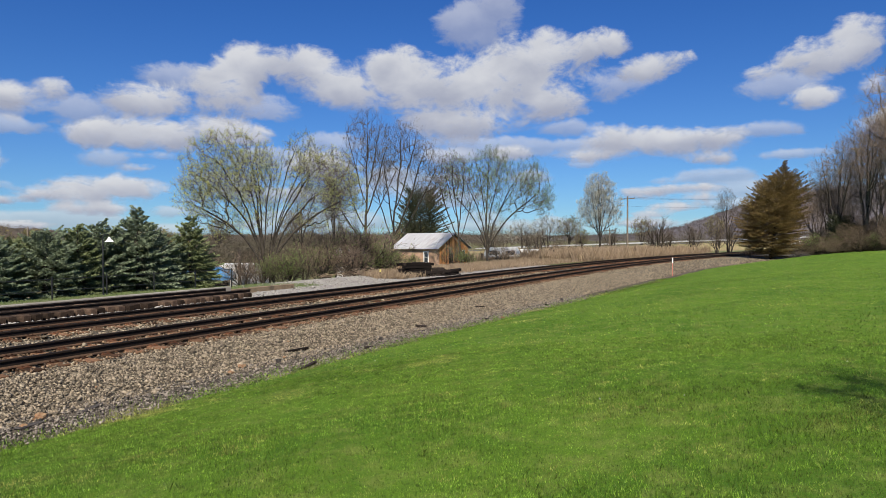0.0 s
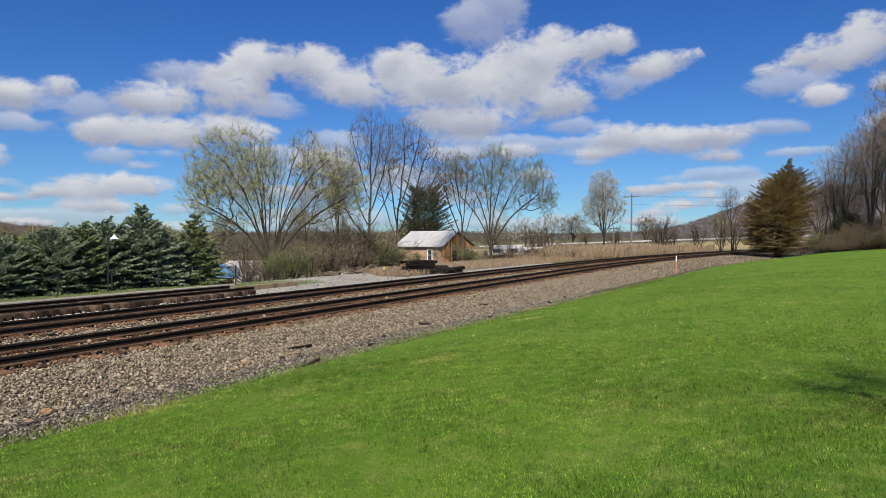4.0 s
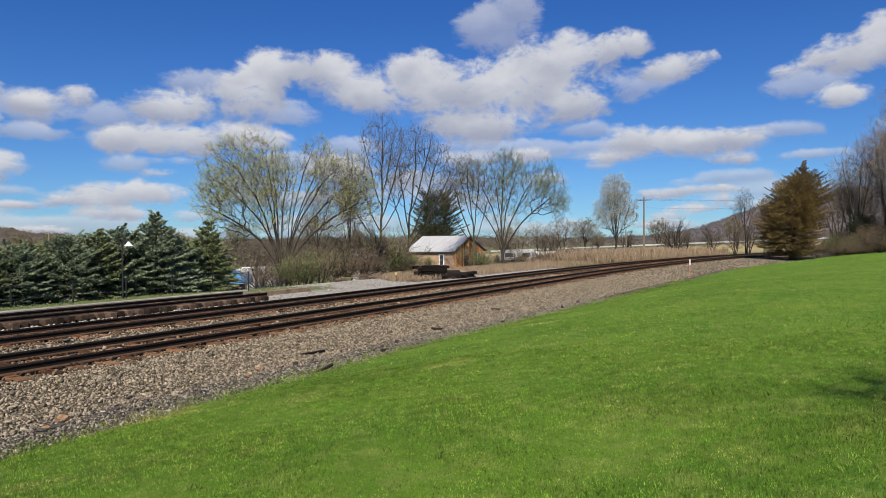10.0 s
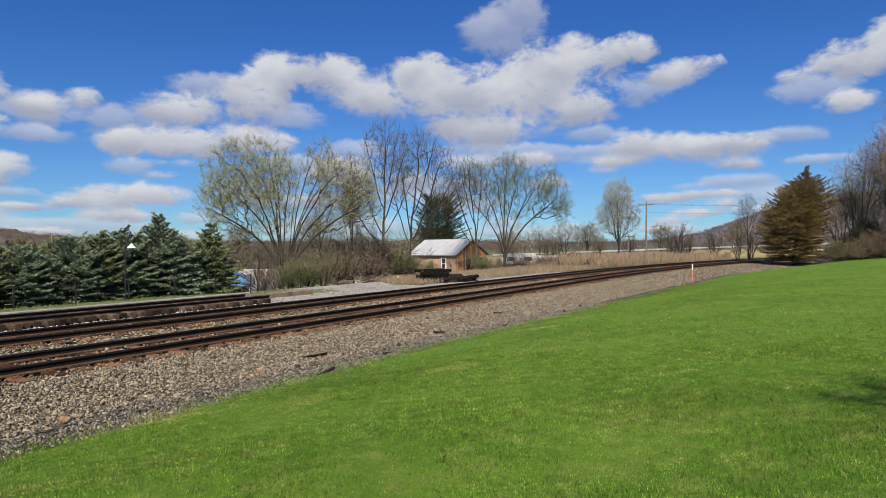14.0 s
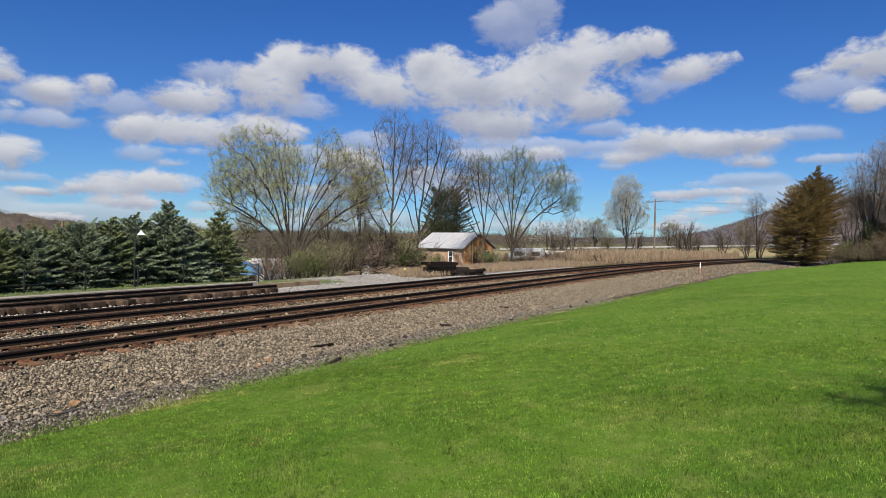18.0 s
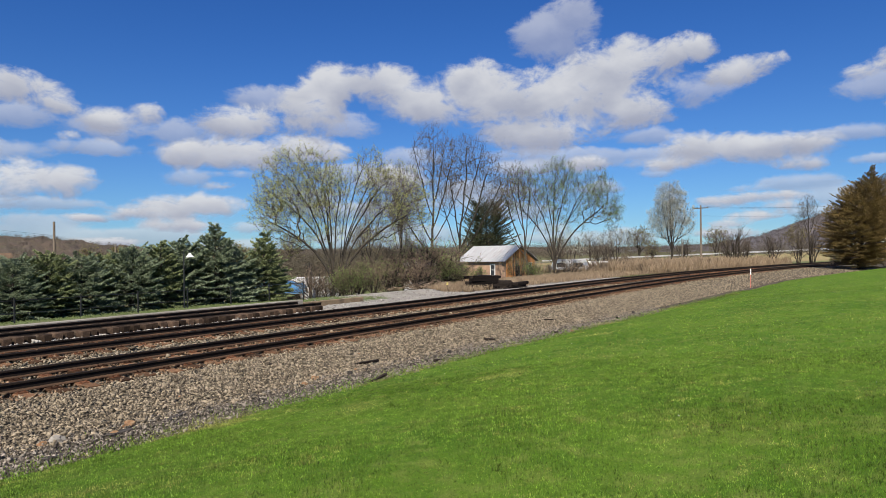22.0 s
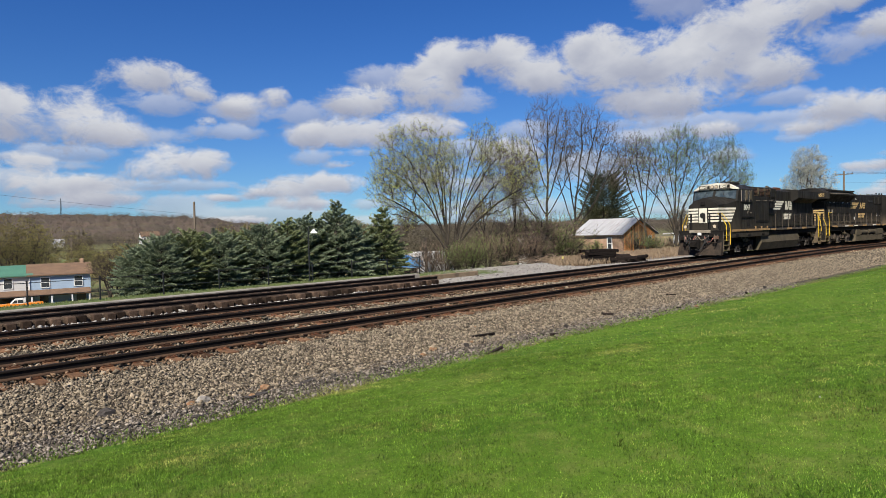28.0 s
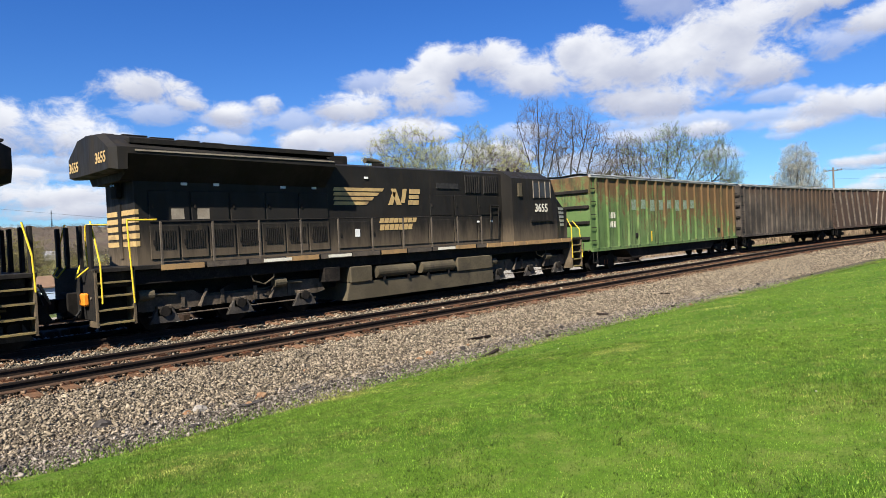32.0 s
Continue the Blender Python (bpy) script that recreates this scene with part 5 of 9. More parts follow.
M["siding_grey"] = worn("pale_grey_siding", (0.48, 0.472, 0.456), (0.432, 0.424, 0.408), scale=1, fine=12, rough=0.6, stretch=(0.3, 0.3, 8))
M["roof_brown"] = worn("brown_shingles", (0.168, 0.108, 0.0704), (0.132, 0.0864, 0.06), (0.096, 0.0656, 0.0496), 0.8, 16, 0.9)
M["roof_green"] = worn("green_roof", (0.072, 0.176, 0.12), (0.056, 0.144, 0.1), scale=0.8, fine=16, rough=0.6)
M["orange_paint"] = worn("orange_paint", (0.75, 0.24, 0.02), (0.65, 0.2, 0.02), scale=2, fine=40, rough=0.3, bump=0)
M["tarp"] = worn("blue_tarp", (0.045, 0.153, 0.297), (0.072, 0.198, 0.36), (0.027, 0.09, 0.18), 1.5, 20, 0.5)
M["rubber"] = worn("tyre_rubber", (0.02, 0.02, 0.02), (0.035, 0.034, 0.033), scale=5, fine=40, rough=0.85)
M["asphalt"] = worn("asphalt", (0.09, 0.0882, 0.0855), (0.117, 0.1143, 0.1098), scale=0.4, fine=12, rough=0.9)
M["straw"] = soil("dry_field", (0.216, 0.168, 0.096), (0.176, 0.152, 0.08), (0.136, 0.136, 0.056), 0.06, 4, 0.05)
M["orange_stone"] = worn("orange_stone", (0.2, 0.105, 0.055), (0.25, 0.17, 0.1), scale=14, fine=60, rough=0.9)
M["char"] = worn("charred_wood", (0.04, 0.035, 0.032), (0.075, 0.066, 0.06), scale=6, fine=60, rough=0.9)
M["red_paint"] = worn("faded_red_paint", (0.5, 0.16, 0.12), (0.4, 0.14, 0.1), scale=8, fine=60, rough=0.6)

# black fence on the verge
fence = thing("fence", "low black metal fence with two rails on the grass verge", "fence")
post_mesh = bpy.data.meshes.new("post")
bm = boxed(-0.024, 0.024, -0.024, 0.024, -0.1, 1.12, 0.005)
box(bm, -0.03, 0.03, -0.03, 0.03, 1.12, 1.15)
bm.to_mesh(post_mesh)
bm.free()
post_mesh.materials.append(M["black_metal"])
for i in range(17):
    x = -13.1 + i * 2.4
    ob = part("post", post_mesh, None, fence)
    ob.location = (x, 26.7, float(ground_z(x, 26.7)))
    if i < 16:
        z0, z1 = float(ground_z(x, 26.7)), float(ground_z(x + 2.4, 26.7))
        for h in (1.06, 0.58):
            part("rail", tubed((x, 26.7, z0 + h), (x + 2.4, 26.7, z1 + h), 0.013, 0.013, 6), M["black_metal"], fence)


def lamp_post(x, y, height, label):
    root = thing("street_lamp", label, "lamp", pose(x, y, float(ground_z(x, y)), 0, 0, 0))
    part("base", tubed((0, 0, -0.05), (0, 0, 0.28), 0.11, 0.07, 10), M["black_metal"], root)
    part("pole", tubed((0, 0, 0.2), (0, 0, height), 0.035, 0.028, 8), M["black_metal"], root)
    arm = [(0, 0, height - 0.05)] + [(0.15 - 0.15 * math.cos(a), 0, height + 0.14 * math.sin(a)) for a in (0.4, 0.9, 1.57, 2.2, 2.8)] + [(0.3, 0, height - 0.02)]
    part("arm", pipe(bmesh.new(), arm, 0.016), M["black_metal"], root)
    shade = tubed((0.3, 0, height - 0.2), (0.3, 0, height - 0.1), 0.2, 0.09, 16)
    tube(shade, (0.3, 0, height - 0.1), (0.3, 0, height + 0.0), 0.09, 0.03, 16)
    part("shade", shade, M["white"], root, "white enamel bell shade")
    return root


lamp_post(17.5, 26.05, 2.72, "black park lamp with a white bell shade by the platform")
lamp_post(29.2, 36.0, 2.0, "black park lamp with a white bell shade among the spruces")

# brick shed with its gable to the tracks
shed = thing("shed", "old tan brick shed with orange board gable and tin roof", "shed", pose(68.15, 37.65, -1.1, 0, 0, -12))
W, D, H, P = 5.8, 7.6, 2.42, 4.15
part("wall", boxed(0, 0.2, 0.0, D, -0.3, H), M["brick"], shed)
part("wall", boxed(W - 0.2, W, 0.0, D, -0.3, H), M["brick"], shed)
part("wall", boxed(0.2, W - 0.2, D - 0.2, D, -0.3, H), M["brick"], shed)
gable = part("gable", prism(bmesh.new(), ((0.2, -0.3), (W - 0.2, -0.3), (W - 0.2, H), (W / 2, P - 0.12), (0.2, H)), 0.03, 0.15), M["plank"], shed, "weathered orange board gable")
prng = random.Random(3)
for i in range(22):
    x0, x1 = 0.2 + (W - 0.4) * i / 22, 0.2 + (W - 0.4) * (i + 1) / 22 - 0.02
    top = H + (P - 0.15 - H) * (1 - abs((x0 + x1) / 2 - W / 2) / (W / 2))
    part("board", boxed(x0, x1, -0.012 + prng.uniform(0, 0.012), 0.03, -0.3, top - 0.12), M["plank"], gable)
for s in (0, 1):
    x0, x1 = (-0.35, W / 2) if s == 0 else (W / 2, W + 0.35)
    z0, z1 = (H - 0.2, P) if s == 0 else (P, H - 0.2)
    slope = part("roof", prism(bmesh.new(), ((x0, z0), (x1, z1), (x1, z1 + 0.06), (x0, z0 + 0.06)), -0.3, D + 0.3), M["tin"], shed, "streaked grey tin roofing")
    for i in range(9):
        y = -0.2 + (D + 0.4) * i / 8
        part("seam", prism(bmesh.new(), ((x0, z0 + 0.06), (x1, z1 + 0.06), (x1, z1 + 0.1), (x0, z0 + 0.1)), y - 0.025, y + 0.025), M["tin"], slope)


def window(parent, m, w, h, bars=1):
    """A window in a wall that faces -y in its own space."""
    root = part("window", boxed(-w / 2, w / 2, 0.0, 0.03, 0, h), M["pane"], parent)
    root.matrix_local = m
    f = bmesh.new()
    for x0, x1, z0, z1 in ((-w / 2 - 0.09, -w / 2, -0.09, h + 0.09), (w / 2, w / 2 + 0.09, -0.09, h + 0.09), (-w / 2, w / 2, -0.09, 0), (-w / 2, w / 2, h, h + 0.09)):
        box(f, x0, x1, -0.05, 0.05, z0, z1)
    part("frame", f, M["white"], root)
    for i in range(bars):
        part("sash_bar", boxed(-w / 2, w / 2, -0.03, 0.0, h * (i + 1) / (bars + 1) - 0.025, h * (i + 1) / (bars + 1) + 0.025), M["white"], root)
    return root


window(shed, pose(-0.03, 1.95, 0.62, 0, 0, -90), 0.62, 1.25)
window(shed, pose(4.7, -0.06, 0.75), 0.42, 1.2)
part("door", boxed(1.9, 2.75, -0.05, -0.02, -0.3, 1.75), M["old_tie"], shed, "dark weathered door")


def timber_pile(x, y, turn, layers, across, label, seed, slump=0.0):
    """Old ties stacked in layers, some slipped."""
    r = random.Random(seed)
    root = thing("timber_pile", label, "timber", pose(x, y, float(ground_z(x, y)), 0, 0, turn))
    me = bpy.data.meshes.new("beam")
    b = boxed(-1.05, 1.05, -0.115, 0.115, 0, 0.19, 0.015)
    b.to_mesh(me)
    b.free()
    me.materials.append(M["old_tie"])
    for k in range(layers):
        n = max(1, across - k // 2 - (1 if slump and k else 0))
        for i in range(n):
            ob = part("beam", me, None, root)
            ob.matrix_local = pose(r.uniform(-0.25, 0.25), (i - (n - 1) / 2) * 0.26 + r.uniform(-0.04, 0.04), k * 0.2 + 0.005, r.uniform(-3, 3) * (1 + 4 * slump), r.uniform(-2, 2) * (1 + 3 * slump), r.uniform(-4, 4) * (1 + 5 * slump))
    return root


timber_pile(39.2, 23.5, -34, 5, 5, "stack of old black railway ties beside the tracks", 1)
timber_pile(40.4, 22.9, -34, 3, 5, "slumped heap of old black railway ties", 2, 1.0)
timber_pile(41.6, 22.3, -20, 2, 4, "slumped heap of old black railway ties", 5, 1.0)

# cut branches thrown down before the brush
heap = thing("brush_heap", "low heap of cut bare branches at the gravel's edge", "branches", pose(38.6, 28.6, float(ground_z(38.6, 28.6)), 0, 0, -40))
hrng = random.Random(23)
for i in range(46):
    u, a = hrng.gauss(0, 1.3), hrng.uniform(-0.9, 0.9)
    p = Vector((u, hrng.gauss(0, 0.35), 0.04 + 0.45 * hrng.random() * math.exp(-u * u / 3)))
    pts = [p + Vector((math.cos(a) * k * 0.34, math.sin(a) * k * 0.34, 0.1 * math.sin(k * 1.3 + i) + 0.05 * k * hrng.random())) for k in range(5)]
    part("branch", pipe(bmesh.new(), pts, hrng.uniform(0.012, 0.028), 4), M["brush_twig"], heap)

# white marker post on the near shoulder
marker = thing("marker_post", "thin white marker post with a faded red foot", "post", pose(48.4, 7.75, float(ground_z(48.4, 7.75)), 0, 3, 0))
part("shaft", boxed(-0.05, 0.05, -0.035, 0.035, 0.93, 1.32, 0.01), M["white"], marker)
part("foot", boxed(-0.03, 0.03, -0.02, 0.02, -0.1, 0.93, 0.01), M["red_paint"], marker)
part("cap", boxed(-0.06, 0.06, -0.045, 0.045, 1.32, 1.36, 0.01), M["timber_edge"], marker)

# a small yellow-tipped stake by the gravel
stake = thing("stake", "short yellow-topped stake at the edge of the gravel", "stake", pose(36.4, 24.6, float(ground_z(36.4, 24.6)), 0, 4, 0))
part("shaft", boxed(-0.04, 0.04, -0.04, 0.04, -0.1, 0.45, 0.01), M["timber_edge"], stake)
part("tip", boxed(-0.045, 0.045, -0.045, 0.045, 0.45, 0.62, 0.01), worn("yellow_tip", (0.6, 0.5, 0.15), (0.5, 0.42, 0.12), scale=9, fine=60), stake)
edge_board = part("timber_curb", boxed(22.3, 27.0, 23.8, 24.05, -0.45, -0.12, 0.02), M["timber_edge"])
tagged(edge_board, "weathered timber curb running out beyond the platform", "curb", "", "structure")


def utility_pole(x, y, top, label, arms=1, thick=0.15, turn=0.0, lean=0.0):
    z = float(ground_z(x, y))
    root = thing("utility_pole", label, "utility pole", pose(x, y, z, 0, lean, turn))
    part("pole", tubed((0, 0, -0.3), (0, 0, top - z), thick, thick * 0.7, 10), M["pole"], root)
    for i in range(arms):
        h = top - z - 0.45 - 0.8 * i
        arm = part("crossarm", boxed(-0.06, 0.06, -1.2, 1.2, h - 0.06, h + 0.06, 0.01), M["pole"], root)
        for y2 in (-1.1, -0.55, 0.55, 1.1):
            part("insulator", tubed((0, y2, h + 0.06), (0, y2, h + 0.2), 0.05, 0.04, 8), M["black_metal"], arm)
    return root


def wire(a, b, sag, r=0.009):
    """A hanging cable."""
    a, b = Vector(a), Vector(b)
    pts = [a.lerp(b, i / 14) - Vector((0, 0, sag * 4 * (i / 14) * (1 - i / 14))) for i in range(15)]
    along = (b - a).normalized()
    side = along.cross(Vector((0, 0, 1))).normalized()
    up = side.cross(along)
    v = [tuple(p + (side * math.cos(k * math.pi / 2) + up * math.sin(k * math.pi / 2)) * r) for p in pts for k in range(4)]
    f = [(i * 4 + k, i * 4 + (k + 1) % 4, i * 4 + 4 + (k + 1) % 4, i * 4 + 4 + k) for i in range(14) for k in range(4)]
    ob = new("cable", mesh_of("cable", v, f + [(3, 2, 1, 0), (56, 57, 58, 59)], M["black_metal"]))
    return tagged(ob, "thin black overhead cable between the poles", "cable")


utility_pole(107.3, 24.2, 9.2, "tall wooden utility pole with one crossarm beyond the tracks", 1, 0.17, -12, 1.2)
utility_pole(121.0, 30.5, 4.3, "short far wooden utility pole in the field", 1, 0.12, -12)
utility_pole(25.2, 54.5, 5.2, "bare wooden utility pole behind the spruces", 0, 0.12)
utility_pole(34.6, 62.5, 3.6, "distant bare wooden pole behind the spruces", 0, 0.12)
utility_pole(41.0, 143.3, 2.7, "far utility pole above the houses", 2, 0.16, 40)
for dy, dz in ((-1.1, 0.0), (1.1, 0.0), (0, -1.4)):
    wire((107.3, 24.2 + dy, 8.95 + dz), (165, -8 + dy, 12.5 + dz), 1.0)
wire((25.2, 54.5, 4.1), (0.0, 101.4, 11.0), 0.25)
wire((25.2, 54.5, 1.95), (-12.0, 84.0, 3.3), 0.2)
wire((25.2, 54.5, 1.3), (-12.0, 84.0, 2.0), 0.2)

# debris on the shoulder
drng = random.Random(17)
for x, y, length, high, turn, mat, label in (
        (27.1, 8.9, 0.5, 0.12, 5, "char", "black rubber scrap at the lawn's edge"), (10.6, 9.0, 0.85, 0.07, 12, "old_tie", "dark rotten plank end at the lawn's edge"), (13.1, 9.2, 0.5, 0.07, 10, "old_tie", "dark rotten plank end at the lawn's edge"),
        (11.6, 10.2, 0.8, 0.05, -28, "old_tie", "thin broken board on the ballast"), (10.55, 9.75, 0.22, 0.09, 30, "char", "charred scrap of wood on the ballast"), (16.65, 9.8, 0.42, 0.08, -30, "old_tie", "broken dark stick on the ballast"),
        (14.2, 9.6, 0.25, 0.08, 40, "char", "charred scrap of wood on the ballast"), (24.85, 8.8, 0.4, 0.06, 10, "old_tie", "broken dark stick on the ballast"), (32.5, 8.35, 0.5, 0.08, 5, "old_tie", "broken dark stick on the ballast"),
        (22.0, 10.4, 0.5, 0.05, -35, "old_tie", "broken dark stick on the ballast"), (6.3, 9.7, 0.63, 0.025, 15, "char", "flat strip of charred wood in the cinders"),
        (5.3, 9.6, 0.56, 0.025, 12, "char", "flat strip of charred wood in the cinders"), (7.7, 9.25, 0.42, 0.025, 15, "char", "flat strip of charred wood in the cinders"), (4.2, 9.25, 0.42, 0.025, 20, "char", "flat strip of charred wood in the cinders"),
        (2.9, 9.3, 0.35, 0.025, 10, "char", "flat strip of charred wood in the cinders"), (19.6, 9.0, 0.4, 0.05, 0, "old_tie", "broken dark stick on the ballast")):
    b = bmesh.new()
    box(b, -length * 0.38, length * 0.38, -0.045, 0.045, 0.0, high * 0.8, 0.01)
    for v in b.verts:
        v.co.y *= 1 + 0.35 * math.sin(v.co.x * 19 + x)
        v.co.z *= 1 + 0.4 * math.sin(v.co.x * 13 + y)
    ob = part("wood_scrap", b, M[mat])
    ob.matrix_world = pose(x, y, float(ground_z(x, y)) + 0.025, drng.uniform(-6, 6), drng.uniform(-4, 4), turn)
    tagged(ob, label, "scrap")
for x, y, s, mat in ((5.55, 9.8, 0.11, "orange_stone"), (5.2, 9.6, 0.07, "orange_stone"), (9.22, 9.78, 0.08, "orange_stone"), (9.72, 10.0, 0.09, "orange_stone"), (4.32, 9.85, 0.07, "orange_stone"), (10.9, 9.95, 0.06, "orange_stone"), (12.2, 11.0, 0.05, "orange_stone"),
                     (4.5, 9.83, 0.11, "concrete"), (3.2, 10.15, 0.12, "char"), (7.0, 10.6, 0.06, "orange_stone"), (20.2, 8.7, 0.10, "orange_stone"), (21.5, 8.75, 0.07, "orange_stone")):
    b = bmesh.new()
    bmesh.ops.create_icosphere(b, subdivisions=2, radius=s)
    for v in b.verts:
        v.co *= 1 + 0.75 * noise.noise(v.co / s * 1.7 + Vector((x * 7, y * 5, 0)))
        v.co.z *= 0.6
        v.co.y *= 0.7
    ob = part("rock", b, M[mat])
    ob.location = (x, y, float(ground_z(x, y)) + s * 0.35)
    tagged(ob, {"orange_stone": "loose orange-tan stone lying on the cinders", "char": "charred black lump lying on the ballast"}.get(mat, "pale chunk of concrete lying on the ballast"), "stone")


# ---------------------------------------------------------------- the valley and the road
def gable_house(label, m, width, depth, eave, peak, wall, roof, windows=(), name="house"):
    """A small house: its front faces -y in its own space, the ridge runs along x."""
    root = thing(name, label, "house", m)
    part("wall", prism(bmesh.new(), ((0, 0), (width, 0), (width, eave), (0, eave)), 0, depth), wall, root)
    for x in (0.0, width - 0.1):
        g = bmesh.new()
        vs = [g.verts.new(p) for p in ((x, 0, eave), (x, depth, eave), (x, depth / 2, peak), (x + 0.1, 0, eave), (x + 0.1, depth, eave), (x + 0.1, depth / 2, peak))]
        for f in ((0, 1, 2), (5, 4, 3), (0, 3, 4, 1), (1, 4, 5, 2), (2, 5, 3, 0)):
            g.faces.new([vs[i] for i in f])
        part("gable", g, wall, root)
    for y0, y1, z0, z1 in ((-0.4, depth / 2, eave - 0.12, peak), (depth / 2, depth + 0.4, peak, eave - 0.12)):
        g = bmesh.new()
        vs = [g.verts.new(p) for p in ((-0.3, y0, z0), (width + 0.3, y0, z0), (width + 0.3, y1, z1), (-0.3, y1, z1), (-0.3, y0, z0 + 0.15), (width + 0.3, y0, z0 + 0.15), (width + 0.3, y1, z1 + 0.15), (-0.3, y1, z1 + 0.15))]
        for f in ((3, 2, 1, 0), (4, 5, 6, 7), (0, 1, 5, 4), (2, 3, 7, 6), (1, 2, 6, 5), (3, 0, 4, 7)):
            g.faces.new([vs[i] for i in f])
        part("roof", g, roof, root)
    for x, z, w, h in windows:
        window(root, pose(x, -0.04, z), w, h)
    return root


def porch(root, x0, x1, z, roof, posts):
    """A porch roof on white posts along the front."""
    part("porch_roof", prism(bmesh.new(), ((x0, z), (x1, z), (x1, z + 0.12), (x0, z + 0.12)), -2.4, -0.1), roof, root)
    slope = bmesh.new()
    vs = [slope.verts.new(p) for p in ((x0, -2.5, z + 0.1), (x1, -2.5, z + 0.1), (x1, -0.05, z + 0.62), (x0, -0.05, z + 0.62), (x0, -2.5, z + 0.22), (x1, -2.5, z + 0.22), (x1, -0.05, z + 0.74), (x0, -0.05, z + 0.74))]
    for f in ((3, 2, 1, 0), (4, 5, 6, 7), (0, 1, 5, 4), (2, 3, 7, 6), (1, 2, 6, 5), (3, 0, 4, 7)):
        slope.faces.new([vs[i] for i in f])
    part("porch_slope", slope, roof, root)
    for x in posts:
        post = part("porch_post", boxed(x - 0.09, x + 0.09, -2.4, -2.22, 0, z, 0.01), M["white"], root)
        part("post_base", boxed(x - 0.2, x + 0.2, -2.5, -2.12, 0, 0.7, 0.02), M["white"], post)


# the double house below the embankment: its front looks towards the railway
facing = Matrix.Translation((23.9, 102.6, -6.9)) @ Matrix.Rotation(radians(-14), 4, "Z")
blue = gable_house("pale blue two-storey house half with a brown shingle roof", facing, 7.4, 7.0, 4.4, 5.7, M["siding_blue"], M["roof_brown"], ((1.9, 2.7, 0.95, 1.3), (5.9, 2.7, 0.95, 1.3)))
porch(blue, 0.1, 7.3, 1.65, M["roof_brown"], (0.3, 2.6, 5.0, 7.1))
part("porch_window", boxed(1.2, 2.2, -0.06, -0.02, 0.5, 1.6), M["pane"], blue)
part("porch_window", boxed(5.6, 6.8, -0.06, -0.02, 0.3, 1.6), M["pane"], blue)
part("chimney", boxed(6.3, 6.8, 3.2, 3.8, 5.3, 6.4, 0.02), M["brick"], blue)
part("downpipe", tubed((0.06, -0.1, 2.0), (0.06, -0.1, 4.5), 0.06, 0.06, 6), M["white"], blue)
grey = gable_house("pale grey two-storey house half with a green roof", facing @ Matrix.Translation((-8.0, 0.05, 0.02)), 8.2, 7.0, 4.42, 5.6, M["siding_grey"], M["roof_green"], ((2.6, 2.75, 0.9, 1.3), (5.6, 2.75, 0.9, 1.3)))
porch(grey, 0.1, 8.1, 1.65, M["roof_brown"], (0.4, 4.0, 7.5))
part("porch_window", boxed(4.4, 6.8, -0.06, -0.02, 0.3, 1.8), M["pane"], grey)


def pickup(m, label):
    """A long old pickup truck, seen from its side."""
    root = thing("pickup_truck", label, "truck", m)
    part("body", prism(bmesh.new(), ((-2.75, 0.45), (2.75, 0.45), (2.75, 1.0), (2.55, 1.08), (1.25, 1.12), (-0.4, 1.12), (-2.7, 1.12), (-2.78, 0.9)), -0.95, 0.95), M["orange_paint"], root)
    part("cab", prism(bmesh.new(), ((-0.45, 1.12), (1.3, 1.12), (0.75, 1.72), (0.6, 1.78), (-0.3, 1.78), (-0.42, 1.7)), -0.85, 0.85), M["white"], root)
    part("side_window", prism(bmesh.new(), ((-0.3, 1.2), (0.35, 1.2), (0.35, 1.62), (-0.3, 1.62)), -0.87, 0.87), M["pane"], root)
    part("side_window", prism(bmesh.new(), ((0.42, 1.2), (1.05, 1.2), (0.72, 1.62), (0.42, 1.62)), -0.868, 0.868), M["pane"], root)
    for x in (-1.75, 1.75):
        for y in (-0.86, 0.86):
            wheel = part("wheel", tubed((x, y - 0.11, 0.36), (x, y + 0.11, 0.36), 0.36, 0.36, 16), M["rubber"], root)
            part("hub", tubed((x, y - 0.12, 0.36), (x, y + 0.12, 0.36), 0.18, 0.18, 10), M["white"], wheel)
    part("bumper", boxed(2.74, 2.86, -0.9, 0.9, 0.5, 0.66, 0.02), M["tin"], root)
    part("headlight", tubed((2.74, -0.7, 0.85), (2.79, -0.7, 0.85), 0.1, 0.1, 10), M["white"], root)
    return root


def rest(x, y, turn=0.0):
    return pose(x, y, float(ground_z(x, y)), 0, 0, turn)


pickup(rest(21.6, 97.0, 167) @ Matrix.Scale(0.9, 4), "orange pickup truck with a white cab before the houses")
